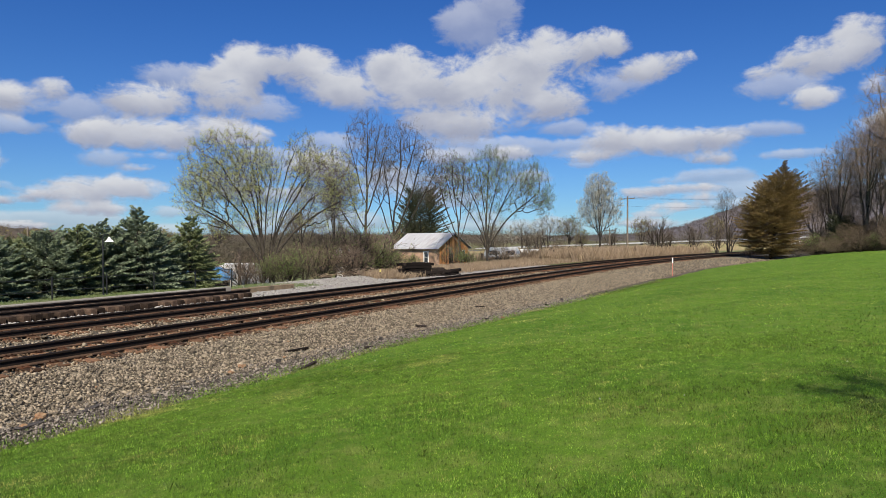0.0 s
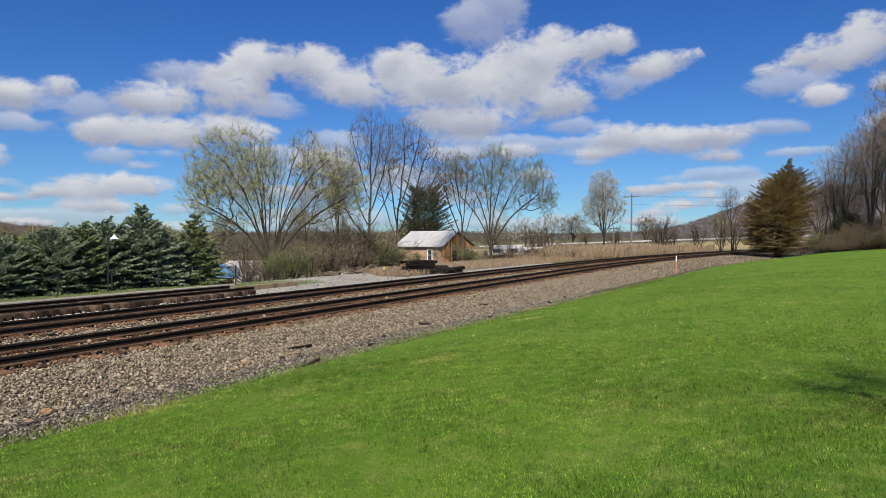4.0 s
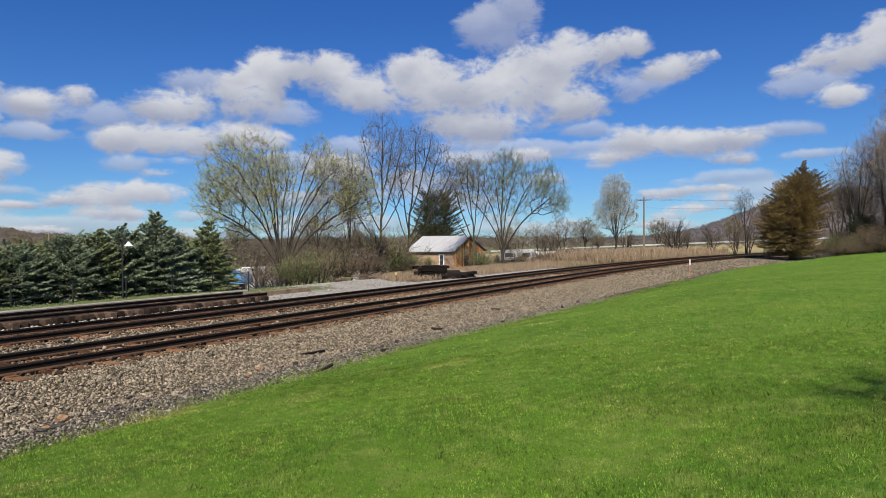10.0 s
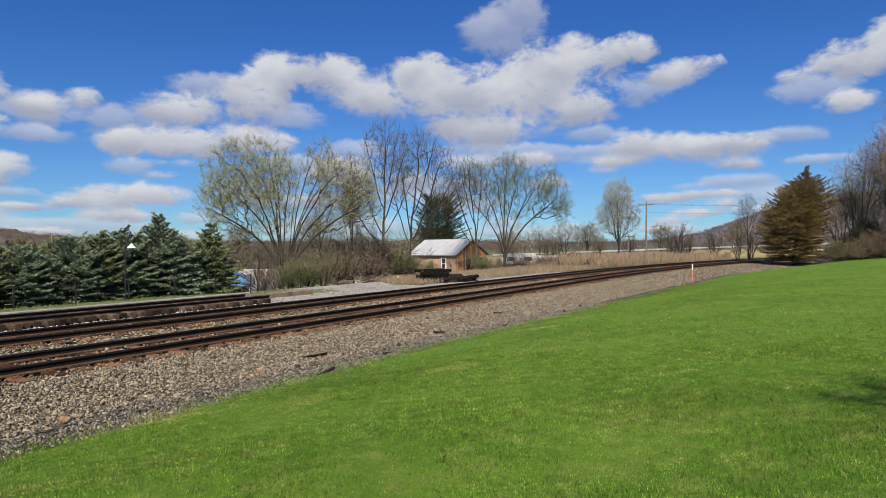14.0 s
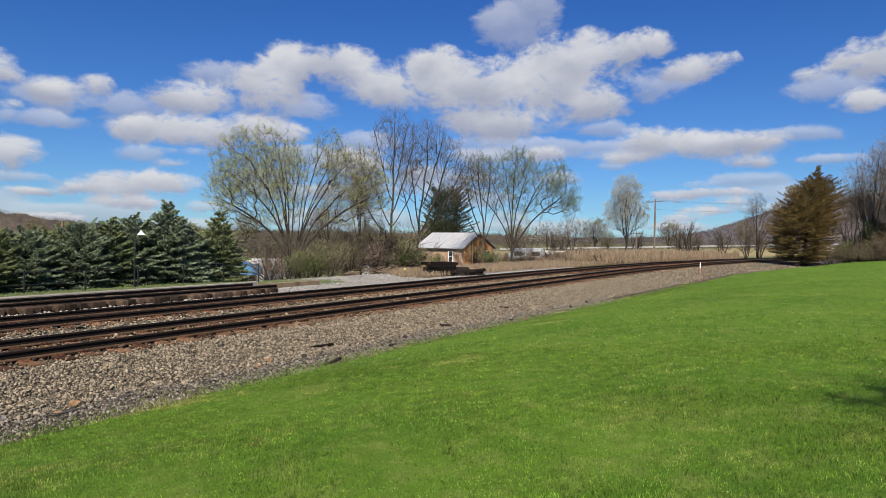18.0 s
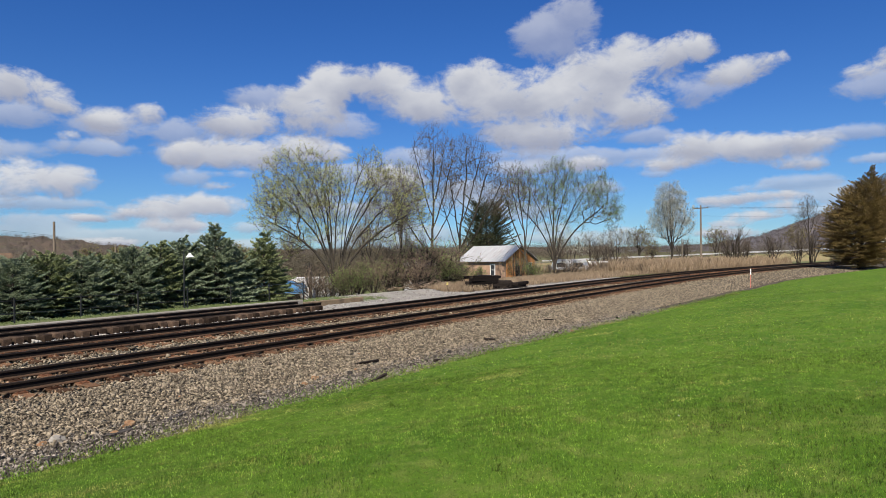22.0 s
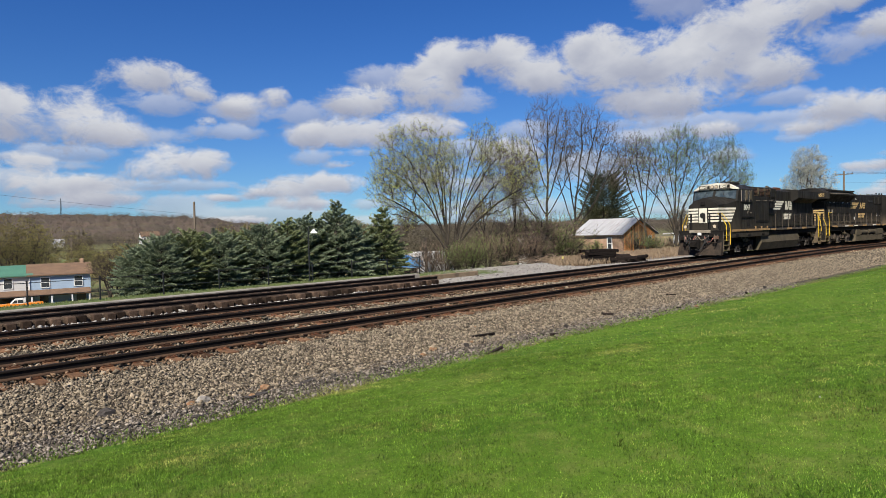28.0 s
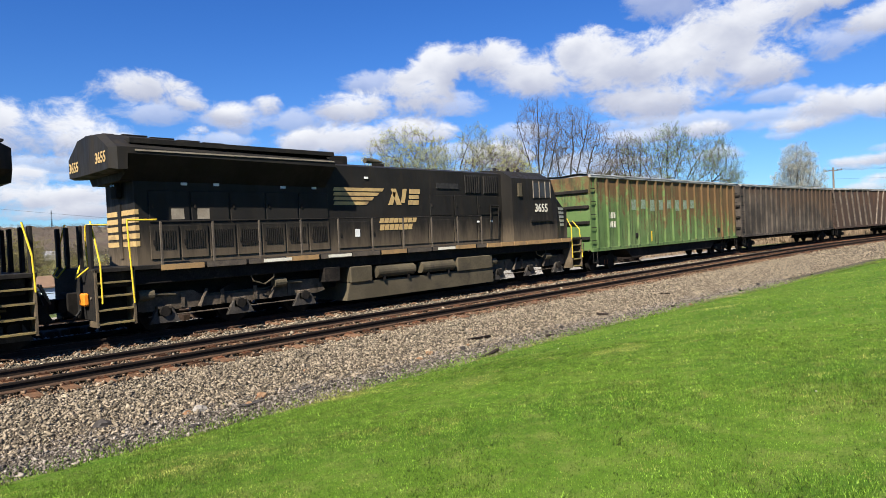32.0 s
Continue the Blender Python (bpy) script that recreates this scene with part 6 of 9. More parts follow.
for label, x, y, turn, w, d, eave, peak, wall, roof, wins in (
        ("small white clapboard shed behind the brush", 59.5, 45.4, -40, 3.4, 3.4, 1.7, 2.6, "white", "tin", ((1.0, 0.5, 0.6, 0.8),)),
        ("far white house among valley trees", 48.0, 118.0, -20, 9.0, 7.0, 4.6, 7.0, "white", "tin", ((2.0, 3.0, 0.9, 1.2), (6.0, 3.0, 0.9, 1.2))),
        ("far pale house among valley trees", 8.0, 190.0, -8, 10.0, 8.0, 4.8, 7.6, "siding_grey", "roof_brown", ((2.0, 3.0, 0.9, 1.2), (6.0, 3.0, 0.9, 1.2))),
        ("far white house on the hillside", 96.0, 372.0, -10, 7.0, 6.0, 2.8, 4.4, "white", "tin", ((2.0, 3.0, 0.9, 1.2), (6.0, 3.0, 0.9, 1.2))),
        ("far white house on the hillside", 160.0, 420.0, -10, 11.0, 8.0, 5.0, 8.0, "white", "roof_brown", ((2.0, 3.0, 0.9, 1.2), (6.0, 3.0, 0.9, 1.2)))):
    gable_house(label, rest(x, y, turn), w, d, eave, peak, M[wall], M[roof], wins)

# blue tarp over a boat, white camper
tarp = bmesh.new()
bmesh.ops.create_grid(tarp, x_segments=16, y_segments=10, size=0.5)
for v in tarp.verts:
    u, w = v.co.x * 2, v.co.y * 2
    v.co = Vector((u * 3.2, w * 1.5, 1.75 * (1 - 0.75 * abs(w) ** 1.6) * (1 - 0.3 * abs(u) ** 3) + 0.05 * math.sin(u * 17) + 0.04 * math.sin(w * 11 + u * 5)))
boat = thing("covered_boat", "boat under a bright blue tarp behind the spruces", "boat", rest(32.4, 36.9, -50) @ Matrix.Translation((0, 0, 0.9)) @ Matrix.Scale(0.66, 4))
part("tarp", tarp, M["tarp"], boat)
part("hull", prism(bmesh.new(), ((-3.0, 0.3), (2.6, 0.3), (3.15, 0.75), (-3.1, 0.75)), -1.1, 1.1), M["white"], boat)
part("trailer", boxed(-2.6, 2.6, -0.7, 0.7, -1.9, 0.3), M["black_metal"], boat)


def camper(m, label, length, high, paint="white", glazed=True):
    root = thing("camper", label, "trailer", m)
    b = prism(bmesh.new(), ((-length / 2, 0.6), (length / 2, 0.6), (length / 2 + 0.15, high * 0.6), (length / 2 - 0.2, high), (-length / 2 + 0.2, high), (-length / 2 - 0.1, high * 0.6)), -1.2, 1.2)
    part("body", b, M[paint], root)
    for x in (-length * 0.25, length * 0.25) if glazed else ():
        part("window", boxed(x - 0.5, x + 0.5, -1.23, -1.2, high * 0.5, high * 0.78), M["pane"], root)
    part("stripe", boxed(-length / 2, length / 2, -1.215, -1.2, high * 0.36, high * 0.41), M["tin"], root)
    for x in (-0.5, 0.5):
        part("wheel", tubed((x, -1.15, 0.35), (x, -0.9, 0.35), 0.35, 0.35, 14), M["rubber"], root)
    for x in (-length * 0.42, length * 0.42):
        part("jack", boxed(x - 0.06, x + 0.06, -1.0, -0.88, 0.0, 0.6), M["black_metal"], root)
    return root


camper(rest(39.0, 39.8, -44), "white camper trailer behind the budding trees", 4.0, 2.6, "white", False)
post = thing("wooden_post", "short weathered wooden post behind the blue tarp", "post", rest(37.3, 38.5))
part("shaft", tubed((0, 0, -0.3), (0, 0, 3.5), 0.14, 0.12, 10), M["pole"], post)
part("cap", boxed(-0.15, 0.15, -0.15, 0.15, 3.48, 3.54, 0.01), M["pole"], post)
gable_house("small pale grey house half hidden by the brush", rest(61.6, 47.4, -52), 5.0, 4.4, 2.0, 3.2, M["siding_grey"], M["siding_grey"], ((1.6, 0.9, 0.8, 0.8),))
camper(rest(74.6, 32.2, -66), "white trailer beyond the dry weeds", 4.2, 1.8)
camper(rest(84.0, 34.0, -62), "long low white trailer behind the dry weeds", 6.5, 1.4, "white", False)

# the road behind the field, on a low bank
ROAD_A, ROAD_B = Vector((184.0, -26.0, 2.6)), Vector((158.0, 75.0, -0.6))


def along_road(k, off=0.0, up=0.0):
    d = (ROAD_B - ROAD_A).normalized()
    side = Vector((d.y, -d.x, 0))
    p = ROAD_A + (ROAD_B - ROAD_A) * k
    p.z = ROAD_A.z + (ROAD_B.z - ROAD_A.z) * min(max(k, 0.0), 1.0)
    return p + side * off + Vector((0, 0, up))


bank = bmesh.new()
rows = []
for i in range(-110, 61):
    k = i / 40
    rows.append([bank.verts.new(along_road(k, o, u)) for o, u in ((-14, -4.5), (-4.2, -0.05), (4.2, -0.05), (14, -4.5))])
for a, b in zip(rows, rows[1:]):
    for j in range(3):
        bank.faces.new((a[j], b[j], b[j + 1], a[j + 1]))
tagged(part("road_bank", bank, M["straw"]), "straw-coloured bank that carries the road", "bank", "", "structure")
lane = bmesh.new()
rows = [[lane.verts.new(along_road(i / 40, o, 0.02)) for o in (-3.6, 3.6)] for i in range(-110, 61)]
for a, b in zip(rows, rows[1:]):
    lane.faces.new((a[0], b[0], b[1], a[1]))
tagged(part("road", lane, M["asphalt"]), "grey asphalt road on a low bank", "road", "", "structure")
guard = thing("guardrail", "pale steel guardrail along the raised road", "guardrail")
ROAD_NEAR = -4.0 if along_road(0.5, -4).length < along_road(0.5, 4).length else 4.0
for i in range(54):
    k0, k1 = i / 54, (i + 1) / 54
    p, q = along_road(k0, ROAD_NEAR), along_road(k1, ROAD_NEAR)
    b = bmesh.new()
    for z0, z1 in ((0.42, 0.56), (0.6, 0.74)):
        vs = [b.verts.new(v + Vector((0, 0, z))) for v, z in ((p, z0), (q, z0), (q, z1), (p, z1))]
        ws = [b.verts.new(v.co + Vector((-0.06, 0, 0))) for v in vs]
        b.faces.new(vs[::-1])
        b.faces.new(ws)
        for n in range(4):
            b.faces.new((vs[n], vs[(n + 1) % 4], ws[(n + 1) % 4], ws[n]))
    part("rail", b, M["tin"], guard)
    post = part("post", boxed(-0.08, 0.08, -0.08, 0.08, -0.1, 0.74), M["timber_edge"], guard)
    post.location = p + Vector((0.15, 0, 0))


def car(m, label, paint):
    root = thing("car", label, "car", m)
    part("body", prism(bmesh.new(), ((-2.2, 0.35), (2.2, 0.35), (2.25, 0.7), (1.2, 0.85), (-2.0, 0.95), (-2.25, 0.8)), -0.9, 0.9), paint, root)
    part("cabin", prism(bmesh.new(), ((-1.9, 0.9), (1.1, 0.86), (0.45, 1.45), (-1.4, 1.5)), -0.78, 0.78), M["pane"], root)
    part("roof", prism(bmesh.new(), ((-1.42, 1.5), (0.47, 1.45), (0.3, 1.54), (-1.25, 1.57)), -0.76, 0.76), paint, root)
    for x in (-1.4, 1.4):
        for y in (-0.82, 0.82):
            part("wheel", tubed((x, y - 0.1, 0.33), (x, y + 0.1, 0.33), 0.33, 0.33, 14), M["rubber"], root)
    return root


white_car = car(Matrix.Identity(4), "small white car driving along the raised road", M["white"])
box_trailer = thing("box_trailer", "long low white trailer parked beyond the curve", "trailer", pose(172, 4.5, float(ground_z(172, 4.5)) + 0.4, 0, 0, 86))
part("body", boxed(-5.5, 5.5, -1.1, 1.1, 0.5, 1.5, 0.04), M["white"], box_trailer)
part("deck", boxed(-5.6, 5.6, -1.05, 1.05, -0.6, 0.5), M["black_metal"], box_trailer)

# trees of the valley
valley = grown("valley_tree", "bare brown tree between the valley houses", 101, ((0.2, 0.1, 7.6), (-1.4, 0.5, 6.4), (1.5, -0.5, 6.6)), ((0, 0, 5.2, 2.8, 2.8, 2.7, 230),), 0.3, 0.022, M["bark"], 3, 0.7, M["bud_ochre"], 500, 0.25)
stand(valley, 33.0, 99.0, 0, 0.95)
willow = grown("valley_tree", "broad yellow-brown willow in the valley", 102, ((0.2, 0.1, 10.4), (-3.0, 0.5, 8.4), (3.2, -0.5, 8.6), (0.3, 2.5, 9.0)), ((0, 0, 6.6, 5.2, 5.0, 4.2, 330),), 0.3, 0.022, M["bark_pale"], 3, 1.0, M["bud_ochre"], 7500, 0.2)
stand(willow, 28.0, 128.0, 0, 1.25)
for ob, x, y, turn, size in ((willow, 14.0, 126.0, 60, 1.35), (willow, 40.0, 116.0, 130, 0.75), (valley, 38.0, 98.0, 30, 0.9), (valley, 47.0, 102.0, 80, 0.95), (willow, 54.0, 108.0, 200, 0.4), (willow, 2.0, 150.0, 10, 1.2), (willow, 35.0, 119.0, 90, 0.8), (willow, 24.0, 146.0, 30, 1.1), (valley, 44.0, 124.0, 150, 1.1), (willow, 36.0, 150.0, 220, 1.0), (valley, 37.5, 112.0, 10, 0.95),
                             (valley, 60.0, 80.0, 100, 1.0), (valley, 55.0, 66.0, 200, 0.8), (willow, 70.0, 90.0, 60, 0.6), (valley, 80.0, 70.0, 20, 1.0), (valley, 20.0, 160.0, 0, 1.3), (valley, 50.0, 170.0, 0, 1.3),
                             (valley, 72.0, 140.0, 0, 0.95), (willow, 90.0, 160.0, 0, 0.65), (valley, 110.0, 120.0, 90, 1.2), (valley, 130.0, 100.0, 90, 1.0), (willow, 140.0, 85.0, 90, 0.8), (valley, 120.0, 75.0, 40, 0.9),
                             (valley, 146.0, 66.0, 160, 0.9), (valley, 152.0, 45.0, 10, 0.7), (valley, 190.0, 60.0, 10, 1.3), (valley, 196.0, 40.0, 100, 1.2), (valley, 200.0, 20.0, 200, 1.2), (valley, 205.0, 5.0, 60, 1.2),
                             (scrub, 98.0, 36.0, 60, 0.8), (scrub, 88.0, 40.0, 10, 0.9), (scrub, 84.0, 32.0, 200, 0.7), (valley, 102.0, 60.0, 10, 0.9), (scrub, 126.0, 24.0, 100, 0.8), (scrub, 132.0, 33.0, 20, 0.9)):
    again(ob, x, y, turn, size)
# far woods: bare crowns over the valley floor and the ridges
def crowns(name, label, n, seed, place, high, material, each=9, size=0.34):
    """Many far tree crowns, each a few crossing ragged leaf shapes on a stem."""
    r = np.random.default_rng(seed)
    P = np.array([place(r) for _ in range(n)])
    h = high * r.uniform(0.6, 1.3, n)
    C = np.repeat(P, each, 0)
    H = np.repeat(h, each)[:, None]
    lift = r.uniform(0.15, 0.85, (len(C), 1))
    C = C + np.concatenate([r.normal(0, 0.22, (len(C), 2)) * H, lift * H], 1)
    D = r.normal(0, 1, (len(C), 3))
    ob = new(name, cards_mesh(name, C, D, high * size, high * size * 0.62, material, r, 0.3, False, 1))
    return tagged(ob, label, "woods", "", "stuff")


def on_floor(r):
    b, d = radians(r.uniform(-22, 106)), r.uniform(230, 640)
    x, y = d * math.cos(b), d * math.sin(b)
    return x, y, float(ground_z(x, y)) - 0.4


def on_ridge(profile, dist, depth):
    p = np.array(profile)

    def place(r):
        b, w = r.uniform(p[0, 0], p[-1, 0]), 0.12 + 0.88 * r.random() ** 0.7
        crest = dist * math.tan(radians(float(np.interp(b, p[:, 0], p[:, 1])))) + 2.0
        d = dist - depth * (1 - w)
        return d * math.cos(radians(b)), d * math.sin(radians(b)), -9 + (crest + 9) * w ** 0.8 + 1.0
    return place


def on_near_floor(r):
    b, d = radians(r.uniform(36, 60)), r.uniform(85, 230)
    x, y = d * math.cos(b), d * math.sin(b)
    return x, y, float(ground_z(x, y)) - 0.4


crowns("valley_thicket", "bare brown thicket on the valley slope", 330, 76, on_near_floor, 5.0, M["far_crown"], 400, 0.045)
crowns("far_woods", "belt of bare brown far woods in the valley", 1400, 77, on_floor, 8.0, M["far_crown"], 230, 0.038)
crowns("hill_woods", "bare grey-brown spring woods on the hillside", 5200, 78, on_ridge(HILL, 1500, 900), 8.5, M["hill_crown"], 60, 0.075)
crowns("mountain_woods", "bare brown woods on the far mountain, tinted haze blue", 9000, 79, on_ridge(MOUNTAIN, 2800, 1300), 9.0, M["mountain_crown"], 14, 0.24)
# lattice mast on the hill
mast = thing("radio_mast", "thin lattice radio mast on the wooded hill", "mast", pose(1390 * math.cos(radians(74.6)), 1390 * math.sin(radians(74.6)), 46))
for a in (0, 2.09, 4.19):
    part("leg", tubed((1.6 * math.cos(a), 1.6 * math.sin(a), -6), (0.5 * math.cos(a), 0.5 * math.sin(a), 34), 0.3, 0.25, 5), M["black_metal"], mast)
for k in range(8):
    part("brace", tubed((-1.4 + 0.1 * k, 0, k * 4), (1.4 - 0.1 * k, 0, k * 4 + 3), 0.16, 0.16, 4), M["black_metal"], mast)


# ---------------------------------------------------------------- the train
def dusty_black(name, base, dust, low):
    """Black paint with brown road dust towards the sills and faded streaks."""
    n = Nodes(name)
    streak = n.noise(2.2, 5, 0.7, n.stretch(1.5, 1.5, 0.25))
    patch = n.noise(0.8, 4, 0.6)
    col = n.mix(n.ramp(patch, 0.35, 0.7), base, tuple(1.6 * v for v in base))
    film = tuple(0.22 * v for v in dust)
    col = n.mix(n.ramp(streak, 0.5, 0.72, 0.0, 0.55), col, film)
    col = n.mix(n.ramp(n.noise(14, 4, 0.7), 0.58, 0.75, 0.0, 0.5), col, film)
    high = n.math("ADD", n.add("SeparateXYZ", out=2, i0=n.coord), n.math("MULTIPLY", n.math("SUBTRACT", streak, 0.5), 1.6))
    col = n.mix(n.ramp(high, 1.5, 2.75, low, 0.0), col, dust)
    return n.set(color=col, rough=n.ramp(streak, 0.3, 0.7, 0.5, 0.8), specular=0.18, normal=n.bump(n.noise(3.0, 3), 0.004, 0.3))


def rusty_paint(name, paint, second, rust, rust_amount, dark):
    """Old freight car paint: rust bleeding down in streaks, faded and sooty panels."""
    n = Nodes(name)
    x, z = n.add("SeparateXYZ", out=0, i0=n.coord), n.add("SeparateXYZ", out=2, i0=n.coord)
    streak = n.noise(2.6, 7, 0.75, n.stretch(1.3, 0.3, 0.11), 0.3)
    drip = n.noise(5.0, 5, 0.7, n.stretch(1.0, 0.3, 0.07))
    patch = n.noise(0.5, 5, 0.65, n.stretch(1, 0.3, 1))
    col = n.mix(n.ramp(patch, 0.35, 0.65), paint, second)
    bleed = n.math("ADD", streak, n.math("ADD", n.math("MULTIPLY", n.math("SUBTRACT", z, 3.0), 0.1), n.math("ADD", n.math("MULTIPLY", x, 0.013), n.math("MULTIPLY", n.math("SUBTRACT", patch, 0.5), 0.45))))
    col = n.mix(n.ramp(n.math("ADD", bleed, n.math("MULTIPLY", n.math("SUBTRACT", n.noise(3.5, 6, 0.75), 0.5), 0.5)), 0.56 - rust_amount, 0.74 - rust_amount, 0.0, 0.92), col, rust)
    col = n.mix(n.ramp(drip, 0.52, 0.66, 0.0, 0.8), col, dark)
    col = n.mix(n.ramp(n.noise(7, 5, 0.7), 0.58, 0.75, 0.0, 0.5), col, dark)
    return n.set(color=col, rough=0.8, specular=0.3, normal=n.bump(n.noise(9, 4), 0.006, 0.5))


M["loco"] = dusty_black("dusty_black_paint", (0.0105, 0.0094, 0.0076), (0.06, 0.048, 0.032), 0.36)
M["loco_dusty"] = dusty_black("brown_dusted_black_paint", (0.0095, 0.0085, 0.0072), (0.098, 0.074, 0.049), 0.95)
M["loco_low"] = worn("grimy_underframe", (0.006, 0.0055, 0.005), (0.0125, 0.0105, 0.0085), (0.034, 0.027, 0.02), 2.5, 30, 0.9)
M["loco_low"].node_tree.nodes["Principled BSDF"].inputs["Specular IOR Level"].default_value = 0.2
M["truck"] = worn("oily_truck_steel", (0.006, 0.0052, 0.0045), (0.014, 0.0115, 0.0092), (0.034, 0.026, 0.0195), 3, 30, 0.9, 0.0)
M["truck"].node_tree.nodes["Principled BSDF"].inputs["Specular IOR Level"].default_value = 0.15
M["step"] = worn("dusty_step_steel", (0.085, 0.065, 0.042), (0.13, 0.098, 0.062), (0.04, 0.031, 0.022), 4, 30, 0.85)
M["tread"] = worn("worn_yellow_tread", (0.2, 0.15, 0.05), (0.12, 0.09, 0.045), (0.06, 0.048, 0.03), 6, 40, 0.8, bump=0)
M["tank"] = worn("dusty_tank_steel", (0.056, 0.045, 0.026), (0.082, 0.066, 0.04), (0.02, 0.0165, 0.011), 1.2, 26, 0.8)
# paler than the truck frames: the sunlit pedestal ends are put into the colour
M["pedestal"] = worn("sunlit_pedestal_steel", (0.028, 0.024, 0.02), (0.056, 0.048, 0.04), (0.012, 0.010, 0.009), 4, 30, 0.7)
M["plow"] = worn("scuffed_plow_steel", (0.024, 0.019, 0.015), (0.05, 0.036, 0.026), (0.009, 0.008, 0.007), 3, 25, 0.85)
M["truck_dusty"] = worn("dust_coated_truck_steel", (0.058, 0.046, 0.034), (0.105, 0.082, 0.06), (0.018, 0.015, 0.012), 3, 30, 0.85)
M["dusty_rail"] = worn("dusty_handrail", (0.085, 0.068, 0.05), (0.05, 0.04, 0.03), scale=4, fine=40, rough=0.8, bump=0)
M["stripe"] = worn("cream_stripe_paint", (0.612, 0.578, 0.476), (0.527, 0.4845, 0.3825), (0.2975, 0.2465, 0.17), 3, 40, 0.5, bump=0)
M["gold"] = worn("dusty_gold_paint", (0.442, 0.306, 0.1275), (0.357, 0.238, 0.102), (0.17, 0.1105, 0.0595), 3, 40, 0.6, bump=0)
M["ochre"] = worn("sill_stripe", (0.306, 0.187, 0.0765), (0.2295, 0.1445, 0.068), (0.102, 0.0765, 0.051), 2, 40, 0.7, bump=0)
M["sill"] = worn("dusty_sill", (0.238, 0.204, 0.153), (0.17, 0.1403, 0.102), (0.0765, 0.06375, 0.051), 2, 40, 0.8, bump=0)
M["yellow"] = worn("yellow_handrail", (0.6375, 0.442, 0.0255), (0.527, 0.357, 0.0255), scale=6, fine=50, rough=0.45, bump=0)
M["hose"] = worn("red_hose", (0.3, 0.11, 0.08), (0.2, 0.08, 0.06), scale=6, fine=40, rough=0.6)
M["green_car"] = rusty_paint("rusty_green_paint", (0.068, 0.118, 0.034), (0.1, 0.15, 0.052), (0.1, 0.05, 0.021), 0.18, (0.024, 0.03, 0.012))
M["grey_car"] = rusty_paint("sooty_grey_paint", (0.025, 0.0205, 0.0165), (0.08, 0.064, 0.05), (0.055, 0.034, 0.021), 0.12, (0.008, 0.007, 0.006))
M["brown_car"] = rusty_paint("brown_rust_paint", (0.05, 0.03, 0.021), (0.038, 0.026, 0.02), (0.085, 0.043, 0.023), 0.08, (0.018, 0.013, 0.011))
M["sill_brown"] = worn("rusty_brace", (0.15, 0.12, 0.095), (0.075, 0.054, 0.042), (0.24, 0.2, 0.165), 2, 30, 0.8)
M["pale_patch"] = worn("faded_lettering", (0.2, 0.25, 0.2), (0.11, 0.16, 0.075), scale=5, fine=40, rough=0.7, bump=0)
M["liner"] = worn("pale_top_cover", (0.336, 0.336, 0.32), (0.24, 0.232, 0.208), (0.112, 0.096, 0.08), 1.5, 20, 0.7)


def screen_material():
    n = Nodes("mottled_windscreen")
    # dark glass with lighter grey-green patches
    return n.set(color=n.mix(n.ramp(n.noise(3.0, 4), 0.35, 0.7), (0.025, 0.035, 0.038), (0.06, 0.075, 0.078)), rough=0.1, specular=0.7)


def lamp_glow(name, color, strength):
    n = Nodes(name)
    return n.set(color=(0.14, 0.115, 0.09), emit=color, glow=strength, rough=0.2)


M["screen"] = screen_material()
M["rust_slat"] = worn("rusty_slats", (0.15, 0.078, 0.046), (0.085, 0.048, 0.032), scale=5, fine=40, rough=0.8)
M["headlight"] = lamp_glow("lit_headlight", (1.0, 0.78, 0.5), 0.3)


def lettering(string, size, m, material, parent, name="number"):
    """Painted characters as flat thin mesh, reading along x of m."""
    cu = bpy.data.curves.new(name, "FONT")
    cu.body, cu.size, cu.extrude, cu.align_x, cu.offset = string, size, 0.003, "LEFT", 0.02 * size
    ob = bpy.data.objects.new(name, cu)
    me = bpy.data.meshes.new_from_object(ob)
    bpy.data.objects.remove(ob)
    me.materials.clear()
    me.materials.append(material)
    p = part(name, me, None, parent)
    p.matrix_local = m
    return p


WHEELS = []       # wheelset, place along its thing, radius
wheel_cache = {}


def wheelset(parent, x, radius, gauge=0.753):
    """Two flanged wheels on an axle that turns."""
    if radius not in wheel_cache:
        bm = bmesh.new()
        for side in (-1, 1):
            y = side * gauge
            tube(bm, (0, y - 0.065, 0), (0, y + 0.065, 0), radius, radius, 28)
            tube(bm, (0, y - side * 0.09, 0), (0, y - side * 0.06, 0), radius + 0.028, radius + 0.028, 28)
            tube(bm, (0, y + side * 0.06, 0), (0, y + side * 0.12, 0), radius * 0.3, radius * 0.24, 12)
            for k in range(6):
                a = k * math.pi / 3
                tube(bm, (math.cos(a) * radius * 0.6, y + side * 0.06, math.sin(a) * radius * 0.6), (math.cos(a) * radius * 0.6, y + side * 0.075, math.sin(a) * radius * 0.6), radius * 0.12, radius * 0.12, 8)
        tube(bm, (0, -gauge - 0.3, 0), (0, gauge + 0.3, 0), 0.09, 0.09, 12)
        me = bpy.data.meshes.new("wheelset")
        bm.to_mesh(me)
        bm.free()
        me.materials.append(M["truck"])
        wheel_cache[radius] = me
    ob = part("wheelset", wheel_cache[radius], None, parent)
    ob.matrix_local = pose(x, 0, radius)
    WHEELS.append((ob, x, radius))
    return ob


